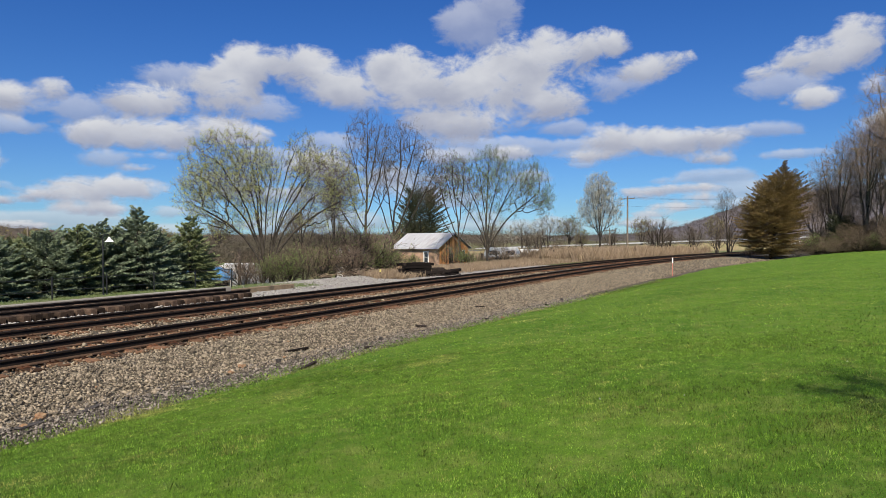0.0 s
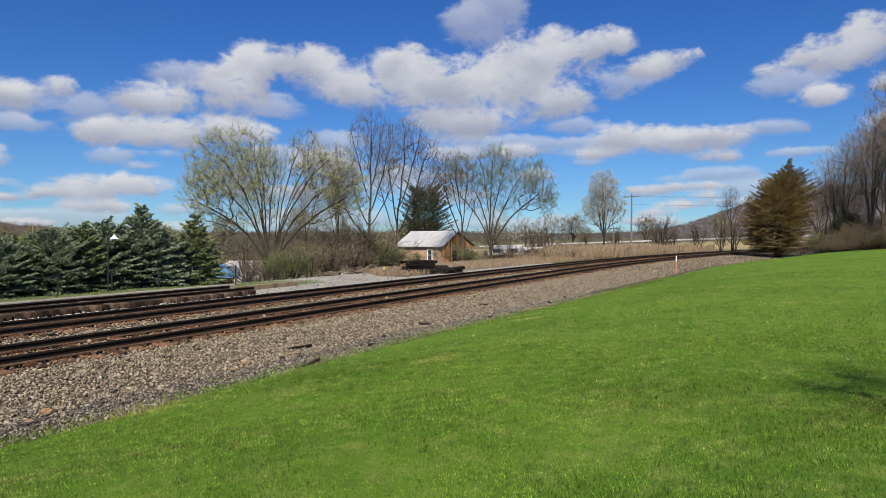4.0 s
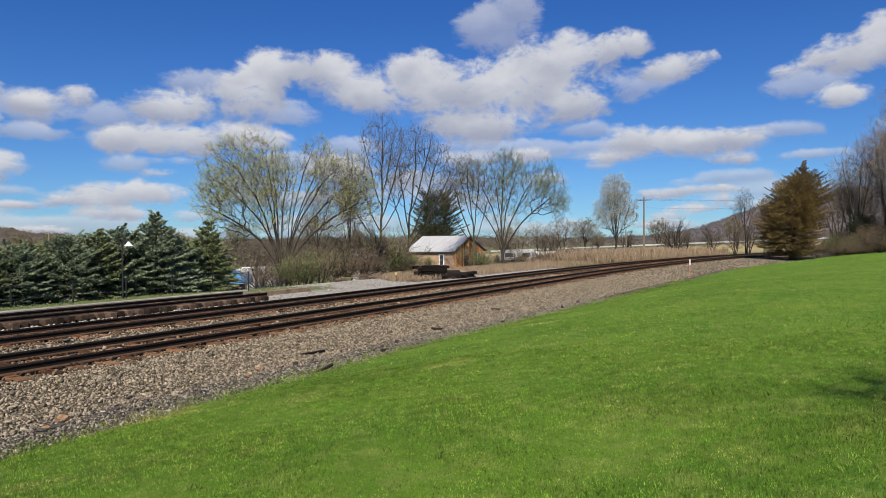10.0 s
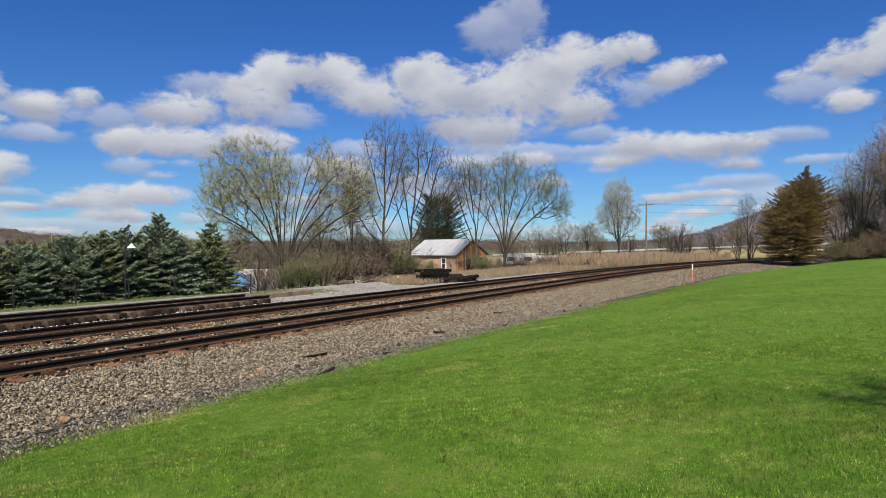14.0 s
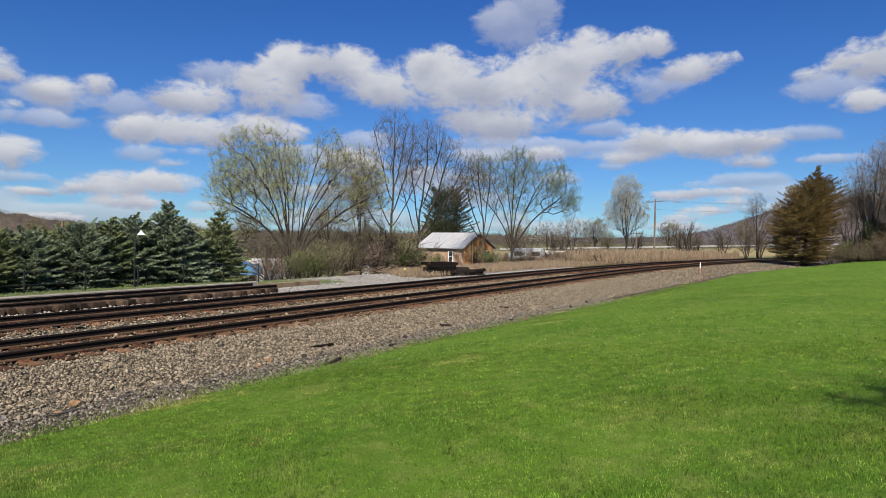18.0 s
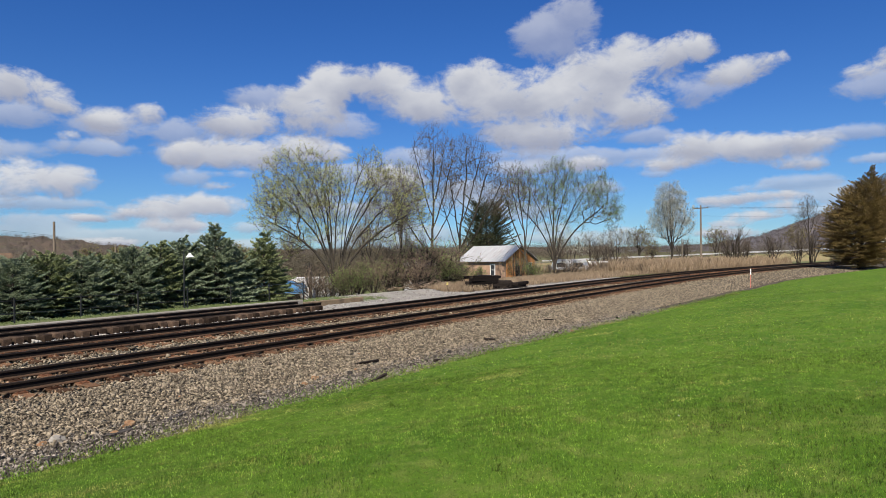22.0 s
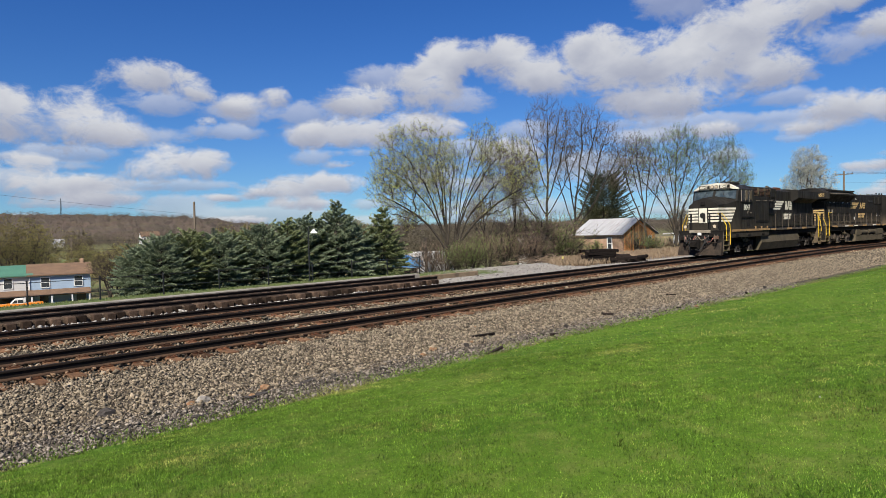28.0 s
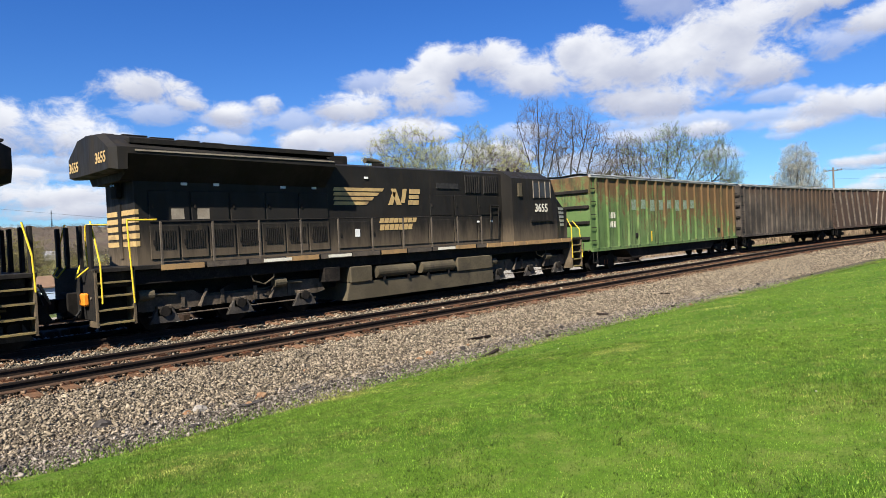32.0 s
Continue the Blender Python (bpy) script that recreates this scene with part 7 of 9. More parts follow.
def loco_truck(root, xc, paint="truck"):
    """A three-axle truck: side frames with pedestals, springs, brake cylinders."""
    bm = bmesh.new()
    for side in (-1, 1):
        y = side * 1.02
        prism(bm, ((xc - 2.9, 0.62), (xc - 2.7, 0.98), (xc - 1.3, 1.0), (xc - 1.0, 0.8), (xc + 1.0, 0.8), (xc + 1.3, 1.0), (xc + 2.7, 0.98), (xc + 2.9, 0.62), (xc + 2.6, 0.55), (xc - 2.6, 0.55)), y - 0.09, y + 0.09)
    box(bm, xc - 1.5, xc + 1.5, -0.9, 0.9, 0.6, 0.85)
    truck = part("truck", bm, M[paint], root, "oily three-axle truck")
    for side in (-1, 1):
        for dx in (-2.1, 0, 2.1):
            y = side * 1.14
            ped = prism(bmesh.new(), ((xc + dx - 0.4, 0.24), (xc + dx + 0.4, 0.24), (xc + dx + 0.2, 0.6), (xc + dx - 0.2, 0.6)), y - 0.06, y + 0.06)
            part("pedestal", ped, M["pedestal"], truck)
            part("journal_box", boxed(xc + dx - 0.2, xc + dx + 0.2, min(side * 1.08, side * 1.2), max(side * 1.08, side * 1.2), 0.4, 0.68, 0.02), M[paint], truck)
            part("axle_cap", tubed((xc + dx, side * 1.12, 0.53), (xc + dx, side * 1.26, 0.53), 0.16, 0.13, 12), M["truck"], truck)
        for dx in (-2.75, 1.05):
            cyl = tubed((xc + dx, side * 1.2, 0.98), (xc + dx + 0.38, side * 1.2, 0.98), 0.13, 0.13, 12)
            tube(cyl, (xc + dx + 0.38, side * 1.2, 0.98), (xc + dx + 0.95, side * 1.2, 0.94), 0.03, 0.03, 6)
            part("brake_cylinder", cyl, M["tank"], truck)
        for dx in (-1.05, 1.05):
            part("damper", tubed((xc + dx - 0.12, side * 1.18, 0.55), (xc + dx + 0.1, side * 1.18, 1.0), 0.055, 0.045, 8), M[paint], truck)
        for dx in (-1.6, -0.5, 0.5, 1.6):
            part("frame_rib", boxed(xc + dx - 0.05, xc + dx + 0.05, min(side * 1.1, side * 1.15), max(side * 1.1, side * 1.15), 0.58, 0.95), M[paint], truck)
        part("brake_rod", tubed((xc - 2.5, side * 1.16, 0.42), (xc + 2.5, side * 1.16, 0.42), 0.018, 0.018, 6), M[paint], truck)
        part("sand_pipe", pipe(bmesh.new(), [(xc - 2.5, side * 1.1, 1.3), (xc - 2.75, side * 1.12, 0.8), (xc - 2.72, side * 1.05, 0.3)], 0.025), M["truck"], truck)
        part("air_hose", pipe(bmesh.new(), [(xc + 0.2, side * 1.3, 1.45), (xc + 0.35, side * 1.32, 1.1), (xc + 0.7, side * 1.32, 0.98), (xc + 1.0, side * 1.32, 1.15), (xc + 1.05, side * 1.3, 1.45)], 0.02), M["tank"], truck)
    for dx in (-2.1, 0, 2.1):
        wheelset(truck, xc + dx, 0.53)
    return truck


def steps(root, x0, x1, y, plate="truck_dusty"):
    """A step well in the corner of the platform, with four treads and yellow rails."""
    side = -1 if y < 0 else 1
    well = part("step_well", boxed(x0, x0 + 0.05, min(y, y * 0.66), max(y, y * 0.66), 0.35, 1.68), M[plate], root)
    part("side_plate", boxed(x1 - 0.05, x1, min(y, y * 0.66), max(y, y * 0.66), 0.35, 1.68), M[plate], well)
    part("back_plate", boxed(x0, x1, y * 0.68 - 0.02, y * 0.68 + 0.02, 0.4, 1.68), M["loco_low"], well)
    for k in range(4):
        part("tread", boxed(x0 + 0.03, x1 - 0.03, min(y, y * 0.74), max(y, y * 0.74), 0.4 + 0.32 * k, 0.44 + 0.32 * k), M["tread"], well)
    return well


def grab(root, pts, r=0.022):
    return part("grab_rail", pipe(bmesh.new(), pts, r, 8), M["yellow"], root, "yellow grab rail")


def handrail(root, x0, x1, y, n, z0=1.72, z1=2.79):
    rail = part("handrail", tubed((x0, y, z1), (x1, y, z1), 0.02, 0.02, 6), M["loco_low"], root)
    for i in range(n):
        x = x0 + (x1 - x0) * i / (n - 1)
        part("stanchion", boxed(x - 0.03, x + 0.03, y - 0.02, y + 0.02, z0 - 0.12, z1, 0.008), M["dusty_rail"], rail)
    return rail


def coupler(root, x, way):
    part("draft_gear", boxed(min(x - way * 0.55, x - way * 0.2), max(x - way * 0.55, x - way * 0.2), -0.28, 0.28, 0.55, 1.15, 0.03), M["truck"], root)
    for k in range(7):
        y0 = -1.15 + 0.33 * k
        pts = [(x - way * (0.62 - 0.2 * math.sin(math.pi * j / 6)), y0 + 0.22 * j / 6 * (1 if k % 2 else -1), 1.45 - (0.45 + 0.06 * (k % 3)) * math.sin(math.pi * j / 6)) for j in range(7)]
        part("jumper_hose", pipe(bmesh.new(), pts, 0.022), M["rubber"] if k % 3 else M["dusty_rail"], root)
    c = part("coupler", boxed(min(x, x - way * 0.75), max(x, x - way * 0.75), -0.1, 0.1, 0.72, 0.98, 0.02), M["truck"], root)
    part("knuckle", prism(bmesh.new(), ((x - way * 0.3, 0.66), (x + way * 0.02, 0.7), (x + way * 0.05, 1.0), (x - way * 0.3, 1.04)), -0.2, 0.16), M["truck"], c)
    for side in (-1, 1):
        pts = [(x - way * 0.7, side * 0.5, 1.1), (x - way * 0.45, side * 0.48, 0.75), (x - way * 0.3, side * 0.3, 0.45), (x - way * 0.05, side * 0.12, 0.5)]
        part("brake_hose", pipe(bmesh.new(), pts, 0.03), M["rubber"], c)
    return c


def hood_doors(root, x0, x1, y, z0, z1, n, louvre=True, paint="loco"):
    side = -1 if y < 0 else 1
    for i in range(n):
        a, b = x0 + (x1 - x0) * i / n + 0.03, x0 + (x1 - x0) * (i + 1) / n - 0.03
        door = part("hood_door", boxed(a, b, min(y, y + side * 0.025), max(y, y + side * 0.025), z0, z1, 0.008), M[paint], root)
        part("latch", boxed(a + 0.06, a + 0.12, min(y + side * 0.025, y + side * 0.05), max(y + side * 0.025, y + side * 0.05), (z0 + z1) / 2 - 0.06, (z0 + z1) / 2 + 0.06), M["loco_low"], door)
        if louvre:
            lv = bmesh.new()
            for k in range(9):
                xx = a + 0.12 + (b - a - 0.24) * k / 8
                box(lv, xx - 0.015, xx + 0.015, min(y + side * 0.02, y + side * 0.045), max(y + side * 0.02, y + side * 0.045), z0 + 0.25, z1 - 0.12)
            part("louvre", lv, M["loco_low"], door)


def emblem(root, x0, x1, z0, z1, y, material):
    """Flowing bars and slanted blocks of the railway's emblem, as plain shapes."""
    side = -1 if y < 0 else 1
    ya, yb = y, y + side * 0.006
    h = (z1 - z0) / 5.2
    w = x1 - x0
    for k in range(4):
        z = z1 - k * h * 1.4
        xb = x0 + w * (0.56 - 0.06 * k)
        part("emblem_bar", prism(bmesh.new(), ((x0, z - h), (xb - 0.1, z - h), (xb, z), (x0 + 0.06, z)), ya, yb), material, root)
    for quad in (((0.60, 0.0), (0.655, 0.0), (0.70, 0.78), (0.655, 0.78)), ((0.64, 1.0), (0.70, 1.0), (0.76, 0.0), (0.70, 0.0)), ((0.755, 0.12), (0.80, 0.12), (0.835, 1.0), (0.785, 1.0)),
                 ((0.84, 0.0), (0.975, 0.0), (0.985, 0.3), (0.85, 0.3)), ((0.86, 0.38), (0.985, 0.38), (0.98, 0.62), (0.855, 0.62)), ((0.86, 0.7), (1.0, 0.7), (1.0, 1.0), (0.87, 1.0))):
        part("emblem_block", prism(bmesh.new(), tuple((x0 + u * w, z0 + v * (z1 - z0)) for u, v in quad), ya, yb), material, root)


def word_bars(root, x0, x1, z0, z1, y, material, n=8):
    """Lettering too brand-like or small to copy: plain bars."""
    side = -1 if y < 0 else 1
    for row in range(2):
        za = z0 + (1 - row) * (z1 - z0) * 0.56
        zb = za + (z1 - z0) * 0.44
        for i in range(n - row % 2):
            a = x0 + (x1 - x0) * i / n
            d = (x1 - x0) / n * 0.84
            part("word_bar", prism(bmesh.new(), ((a, za), (a + d, za), (a + d + 0.05, zb), (a + 0.05, zb)), min(y, y + side * 0.006), max(y, y + side * 0.006)), material, root)


def horn(root, x, y, z):
    h = part("horn", boxed(x - 0.25, x + 0.25, y - 0.04, y + 0.04, z, z + 0.12, 0.01), M["loco_low"], root)
    for k, dx in enumerate((-0.2, 0.0, 0.2)):
        part("trumpet", tubed((x + dx, y, z + 0.17), (x + dx - 0.38, y + 0.04 * k, z + 0.2), 0.03, 0.1, 10), M["tank"], h)


def section(bm, stations):
    """A skin through cross-sections: rows of (x, half outline as (y, z) from the sill up to the middle)."""
    rows = []
    for x, half in stations:
        pts = [(x, -y, z) for y, z in half] + [(x, y, z) for y, z in reversed(half) if y > 1e-6]
        rows.append([bm.verts.new(p) for p in pts])
    n = len(rows[0])
    for a, b in zip(rows, rows[1:]):
        for j in range(n):
            bm.faces.new((a[j], a[(j + 1) % n], b[(j + 1) % n], b[j]))
    bm.faces.new(rows[0])
    bm.faces.new(rows[-1][::-1])
    bmesh.ops.recalc_face_normals(bm, faces=bm.faces)
    return bm


def platform_frame(root, x0, x1):
    part("frame", boxed(x0 + 0.2, x1 - 0.2, -1.35, 1.35, 1.25, 1.62, 0.02), M["loco_low"], root)
    part("centre_sill", boxed(x0 + 0.9, x1 - 0.9, -0.62, 0.62, 0.62, 1.26, 0.02), M["loco_low"], root)
    deck = part("walkway", boxed(x0, x1, -1.5, 1.5, 1.62, 1.72, 0.01), M["loco_low"], root)
    k, n = 0, 15
    for i in range(n):
        a, b = x0 + 1.5 + (x1 - x0 - 3) * i / n + 0.04, x0 + 1.5 + (x1 - x0 - 3) * (i + 1) / n - 0.04
        for side in (-1, 1):
            part("edge_strip", boxed(a, b, side * 1.5, side * 1.512, 1.58, 1.72), M["dusty_rail"] if i % 3 else M["ochre"], deck)
    return deck


def ditch_light(root, x, y, way):
    lamp = part("ditch_light", tubed((x - way * 0.16, y, 1.98), (x, y, 1.98), 0.1, 0.13, 14), M["loco_low"], root)
    part("lens", tubed((x, y, 1.98), (x + way * 0.02, y, 1.98), 0.11, 0.11, 14), M["headlight"], lamp, "lit headlight lens")


def leading_locomotive():
    """A six-axle road diesel, cab first: it runs towards -x."""
    root = thing("locomotive", "black six-axle freight locomotive with cream nose stripes, cab leading", "locomotive", group="train")
    platform_frame(root, -9.22, 10.15)
    # nose and cab
    nose = section(bmesh.new(), (
        (-8.72, ((1.0, 1.72), (1.0, 3.36), (0.56, 3.68), (0.0, 3.86))),
        (-7.9, ((1.1, 1.72), (1.1, 3.42), (0.66, 3.76), (0.0, 3.92))),
        (-6.77, ((1.53, 1.72), (1.53, 3.66), (0.8, 3.96), (0.0, 4.04)))))
    nose = part("nose", nose, M["loco"], root)
    cab = section(bmesh.new(), (
        (-6.770, ((1.55, 1.72), (1.55, 4.42), (0.95, 4.74), (0.0, 4.86))),
        (-4.25, ((1.55, 1.72), (1.55, 4.42), (0.95, 4.8), (0.0, 4.9)))))
    cab = part("cab", cab, M["loco"], root)
    for side in (-1, 1):
        # a raked frame stands in front of the cab and holds the windscreens
        def raked(q, proud):
            ws = bmesh.new()
            vs = [ws.verts.new((x - proud, side * y, z)) for x, y, z in q]
            back = [ws.verts.new((-6.750, side * y, z)) for x, y, z in q]
            ws.faces.new(vs)
            ws.faces.new(back[::-1])
            for i in range(4):
                ws.faces.new((vs[i], back[i], back[(i + 1) % 4], vs[(i + 1) % 4]))
            bmesh.ops.recalc_face_normals(ws, faces=ws.faces)
            return ws
        part("screen_frame", raked(((-7.130, 0.0, 3.92), (-7.010, 1.53, 3.6), (-6.810, 1.53, 4.44), (-6.850, 0.0, 4.52)), 0.0), M["loco"], cab)
        part("windscreen", raked(((-7.105, 0.09, 4.0), (-7.015, 1.42, 3.76), (-6.835, 1.42, 4.38), (-6.865, 0.09, 4.44)), 0.012), M["screen"], cab, "mottled grey-green windscreen")
        part("wiper", pipe(bmesh.new(), [(-6.900, side * 0.5, 4.42), (-7.070, side * 0.66, 4.02)], 0.015), M["rubber"], cab)
        band = part("window_band", boxed(-6.49, -4.71, side * 1.55, side * 1.57, 3.6, 4.36, 0.006), M["rubber"], cab)
        for a, b in ((-6.41, -5.89), (-5.53, -5.27), (-5.25, -5.09)):
            part("side_window", boxed(a, b, side * 1.572, side * 1.578, 3.66, 4.32), M["pane"], band)
        for a in (-6.47, -5.85, -5.57, -5.19, -4.73):
            part("window_post", boxed(a - 0.025, a + 0.025, side * 1.57, side * 1.59, 3.6, 4.36), M["sill"], band)
        for a in (-5.81, -5.06):
            part("mirror", boxed(a, a + 0.2, side * 1.6, side * 1.66, 3.72, 4.3, 0.01), M["tank"], band)
        # cream stripes wrap the nose
        for k in range(5):
            z = 3.06 - k * 0.2
            for (xa, ya), (xb, yb) in (((-8.73, 1.012), (-7.9, 1.112)), ((-7.9, 1.112), (-7.08 - 0.09 * k, 1.427 - 0.0345 * k))):
                st = bmesh.new()
                pts = [(xa, side * ya, z), (xb, side * yb, z), (xb + (0.06 if xb > -7.8 else 0), side * (yb + (0.023 if xb > -7.8 else 0)), z + 0.125), (xa, side * ya, z + 0.125)]
                vs = [st.verts.new(p) for p in pts]
                back = [st.verts.new((x, y - side * 0.02, zz)) for x, y, zz in pts]
                st.faces.new(vs)
                st.faces.new(back[::-1])
                for i in range(4):
                    st.faces.new((vs[i], back[i], back[(i + 1) % 4], vs[(i + 1) % 4]))
                bmesh.ops.recalc_face_normals(st, faces=st.faces)
                part("stripe", st, M["stripe"], nose)
        m = pose(-6.05, -1.56, 3.03, 90, 0, 0) if side < 0 else pose(-4.8, 1.56, 3.03, 90, 0, 180)
        lettering("8047", 0.52, m, M["stripe"], root)
        part("armrest", boxed(-6.4, -4.3, side * 1.55, side * 1.62, 2.52, 2.6), M["loco_low"], cab)
        part("cab_vent", boxed(-5.6, -5.1, side * 1.55, side * 1.57, 1.95, 2.45, 0.005), M["loco_low"], cab)
    for k in range(5):
        z = 3.06 - k * 0.2
        for y0, y1 in ((-1.0, -0.34), (0.34, 1.0)):
            part("stripe", boxed(-8.74, -8.72, y0, y1, z, z + 0.125), M["stripe"], nose)
    part("nose_lamp", boxed(-8.8, -8.72, -0.16, 0.16, 3.38, 3.62, 0.02), M["loco_low"], nose)
    part("nose_door", boxed(-8.77, -8.72, -0.3, 0.3, 1.75, 3.2, 0.02), M["loco"], nose, "black nose door with a cream panel")
    part("door_panel", boxed(-8.775, -8.77, -0.27, 0.27, 2.22, 3.18), M["stripe"], nose)
    part("nose_emblem", tubed((-8.79, 0.02, 2.7), (-8.776, 0.02, 2.7), 0.2, 0.2, 7), M["loco"], nose)
    part("emblem_foot", prism(bmesh.new(), ((-8.785, 2.25), (-8.776, 2.25), (-8.776, 2.6), (-8.785, 2.6)), -0.16, 0.02), M["loco"], nose)
    # visor with number boards and headlights
    visor = part("visor", section(bmesh.new(), ((-6.970, ((1.46, 4.43), (1.42, 4.5), (0.95, 4.8), (0.0, 4.88))), (-6.730, ((1.56, 4.42), (1.56, 4.47), (0.97, 4.79), (0.0, 4.9))))), M["stripe"], root, "cream visor above the windscreens")
    for y in (-0.68, 0.68):
        board = part("number_board", boxed(-7.000, -6.950, y - 0.38, y + 0.38, 4.5, 4.76, 0.008), M["sill"], visor)
        part("board_face", boxed(-7.005, -7.000, y - 0.35, y + 0.35, 4.53, 4.73), M["loco_low"], board)
        lettering("8047", 0.25, pose(-7.008, y + 0.29, 4.545, 90, 0, -89.72), M["stripe"], root)
    for y in (-0.14, 0.14):
        lamp = part("headlight", tubed((-7.030, y, 4.64), (-6.930, y, 4.64), 0.12, 0.12, 16), M["sill_brown"], visor, "round headlight in a rusty ring")
        part("headlight_lens", tubed((-7.035, y, 4.64), (-7.030, y, 4.64), 0.085, 0.085, 14), M["headlight"], lamp)
    part("visor_rail", tubed((-6.990, -1.2, 4.47), (-6.990, 1.2, 4.47), 0.014, 0.014, 6), M["loco_low"], visor)
    for y in (-1.05, -0.3, 0.3, 1.05):
        part("visor_bracket", boxed(-7.010, -6.950, y - 0.02, y + 0.02, 4.42, 4.5), M["loco_low"], visor)
    for x, y in ((-6.2, -0.4), (-5.8, 0.3), (-5.6, -0.5)):
        part("antenna", tubed((x, y, 4.82), (x, y, 5.0), 0.06, 0.05, 8), M["loco_low"], cab)
    part("roof_unit", boxed(-5.5, -4.6, -0.7, 0.7, 4.8, 4.98, 0.03), M["loco"], cab)
    # wide equipment bay behind the cab
    bay = part("equipment_bay", boxed(-4.25, -1.46, -1.5, 1.5, 1.4, 3.95, 0.02), M["loco"], root)
    part("bay_upper", section(bmesh.new(), ((-4.25, ((1.28, 3.95), (1.28, 4.62), (0.9, 4.72), (0, 4.76))), (0.55, ((1.28, 3.95), (1.28, 4.62), (0.9, 4.72), (0, 4.76))))), M["loco"], root)
    for side in (-1, 1):
        y = side * 1.5
        part("bay_panel", boxed(-3.5, -1.55, y, y + side * 0.02, 2.3, 3.55, 0.006), M["loco"], bay)
        part("bay_ledge", boxed(-3.9, -1.5, y, y + side * 0.04, 2.2, 2.24), M["loco_low"], bay)
        for i in range(6):
            a, b = -8.05 + i * 1.1 + 0.02, -8.05 + (i + 1) * 1.1 - 0.02
            part("sill_stripe", boxed(a, b, side * 1.55, side * 1.562, 1.6, 1.74), M["ochre"], bay)
        for i in range(3):
            part("sill_tab", boxed(-4 + i * 1.05, -3.85 + i * 1.05, side * 1.5, side * 1.53, 1.74, 1.9), M["ochre"], bay)
        for i in range(3):
            a = -4.0 + i * 1.15
            grille = part("grille", boxed(a, a + 0.95, side * 1.28, side * 1.30, 4.02, 4.56), M["rubber"], bay)
            for k in range(6):
                part("slat", boxed(a, a + 0.95, side * 1.30, side * 1.34, 4.04 + k * 0.09, 4.075 + k * 0.09), M["rust_slat"], grille)
            for xx in (a, a + 0.95):
                part("grille_post", boxed(xx - 0.03, xx + 0.03, side * 1.3, side * 1.36, 3.98, 4.6), M["tank"], grille)
        part("roof_rail", pipe(bmesh.new(), [(-4.1, side * 1.46, 4.35), (0.0, side * 1.46, 4.35)], 0.02), M["loco_low"], root)
        part("roof_rail", pipe(bmesh.new(), [(-4.1, side * 1.46, 3.98), (0.0, side * 1.46, 3.98)], 0.02), M["loco_low"], root)
        for i in range(5):
            x = -4.1 + i * 1.02
            part("roof_rail_post", boxed(x - 0.03, x + 0.03, side * 1.44, side * 1.48, 3.6, 4.36), M["loco_low"], root)
    # engine hood and radiator
    hood = part("hood", section(bmesh.new(), ((-1.46, ((0.95, 1.72), (0.95, 4.5), (0.6, 4.62), (0, 4.64))), (9.6, ((0.95, 1.72), (0.95, 4.5), (0.6, 4.62), (0, 4.64))))), M["loco"], root)
    wing = part("radiator", section(bmesh.new(), ((4.62, ((0.95, 3.66), (1.5, 4.0), (1.5, 4.58), (0.5, 4.74), (0, 4.76))), (9.5, ((0.95, 3.64), (1.5, 3.97), (1.5, 4.56), (0.5, 4.7), (0, 4.72))), (9.9, ((0.95, 3.72), (1.1, 4.0), (1.1, 4.46), (0.45, 4.64), (0, 4.68))))), M["loco"], root, "wide overhanging radiator")
    for i in range(10):
        part("radiator_bar", boxed(4.9 + i * 0.55, 4.96 + i * 0.55, -0.48, 0.48, 4.7, 4.755), M["loco_low"], wing)
    stack = part("exhaust_pipe", boxed(3.0, 4.1, -0.4, 0.4, 4.6, 4.86, 0.03), M["rust"], root)
    horn(root, 2.0, -0.3, 4.64)
    for side in (-1, 1):
        y = side * 0.955
        hood_doors(root, 4.9, 9.5, y, 1.85, 2.75, 6)
        hood_doors(root, 0.7, 4.7, y, 1.85, 2.6, 3, False)
        part("hood_locker", boxed(-0.7, 0.4, y, y + side * 0.3, 3.2, 3.9, 0.02), M["loco"], root)
        part("hood_grille", boxed(-0.1, 0.5, y, y + side * 0.2, 3.95, 4.4, 0.02), M["loco_low"], root)
        emblem(root, 0.85, 4.85, 3.1, 3.76, y + side * 0.004, M["stripe"])
        word_bars(root, 2.95, 4.6, 2.36, 2.84, y + side * 0.03, M["stripe"])
        handrail(root, -1.42, 9.3, side * 1.46, 9)
        ditch_light(root, -9.27, side * 0.98, -1)
        steps(root, -9.12, -8.2, side * 1.5)
        steps(root, 9.25, 10.12, side * 1.5, "step")
        grab(root, [(-8.92, side * 1.02, 2.85), (-8.72, side * 1.3, 2.4), (-8.67, side * 1.48, 2.05), (-8.67, side * 1.5, 1.0)])
        grab(root, [(-8.5, side * 1.1, 2.85), (-8.25, side * 1.35, 2.4), (-8.15, side * 1.5, 2.05), (-8.15, side * 1.52, 0.75)])
        grab(root, [(9.3, side * 1.46, 2.79), (9.34, side * 1.5, 2.4), (9.4, side * 1.52, 0.8)])
        grab(root, [(9.98, side * 1.2, 2.84), (10.08, side * 1.46, 2.1), (10.1, side * 1.52, 1.3)])
        part("end_post", boxed(10.08, 10.16, side * 1.2 - 0.09, side * 1.2 + 0.09, 1.7, 2.75, 0.01), M["loco_low"], root)
        part("end_post", boxed(10.08, 10.16, side * 0.5 - 0.09, side * 0.5 + 0.09, 1.7, 2.75, 0.01), M["loco_low"], root)
        part("end_post", boxed(-9.22, -9.14, side * 1.3 - 0.05, side * 1.3 + 0.05, 1.7, 2.8, 0.01), M["loco_low"], root)
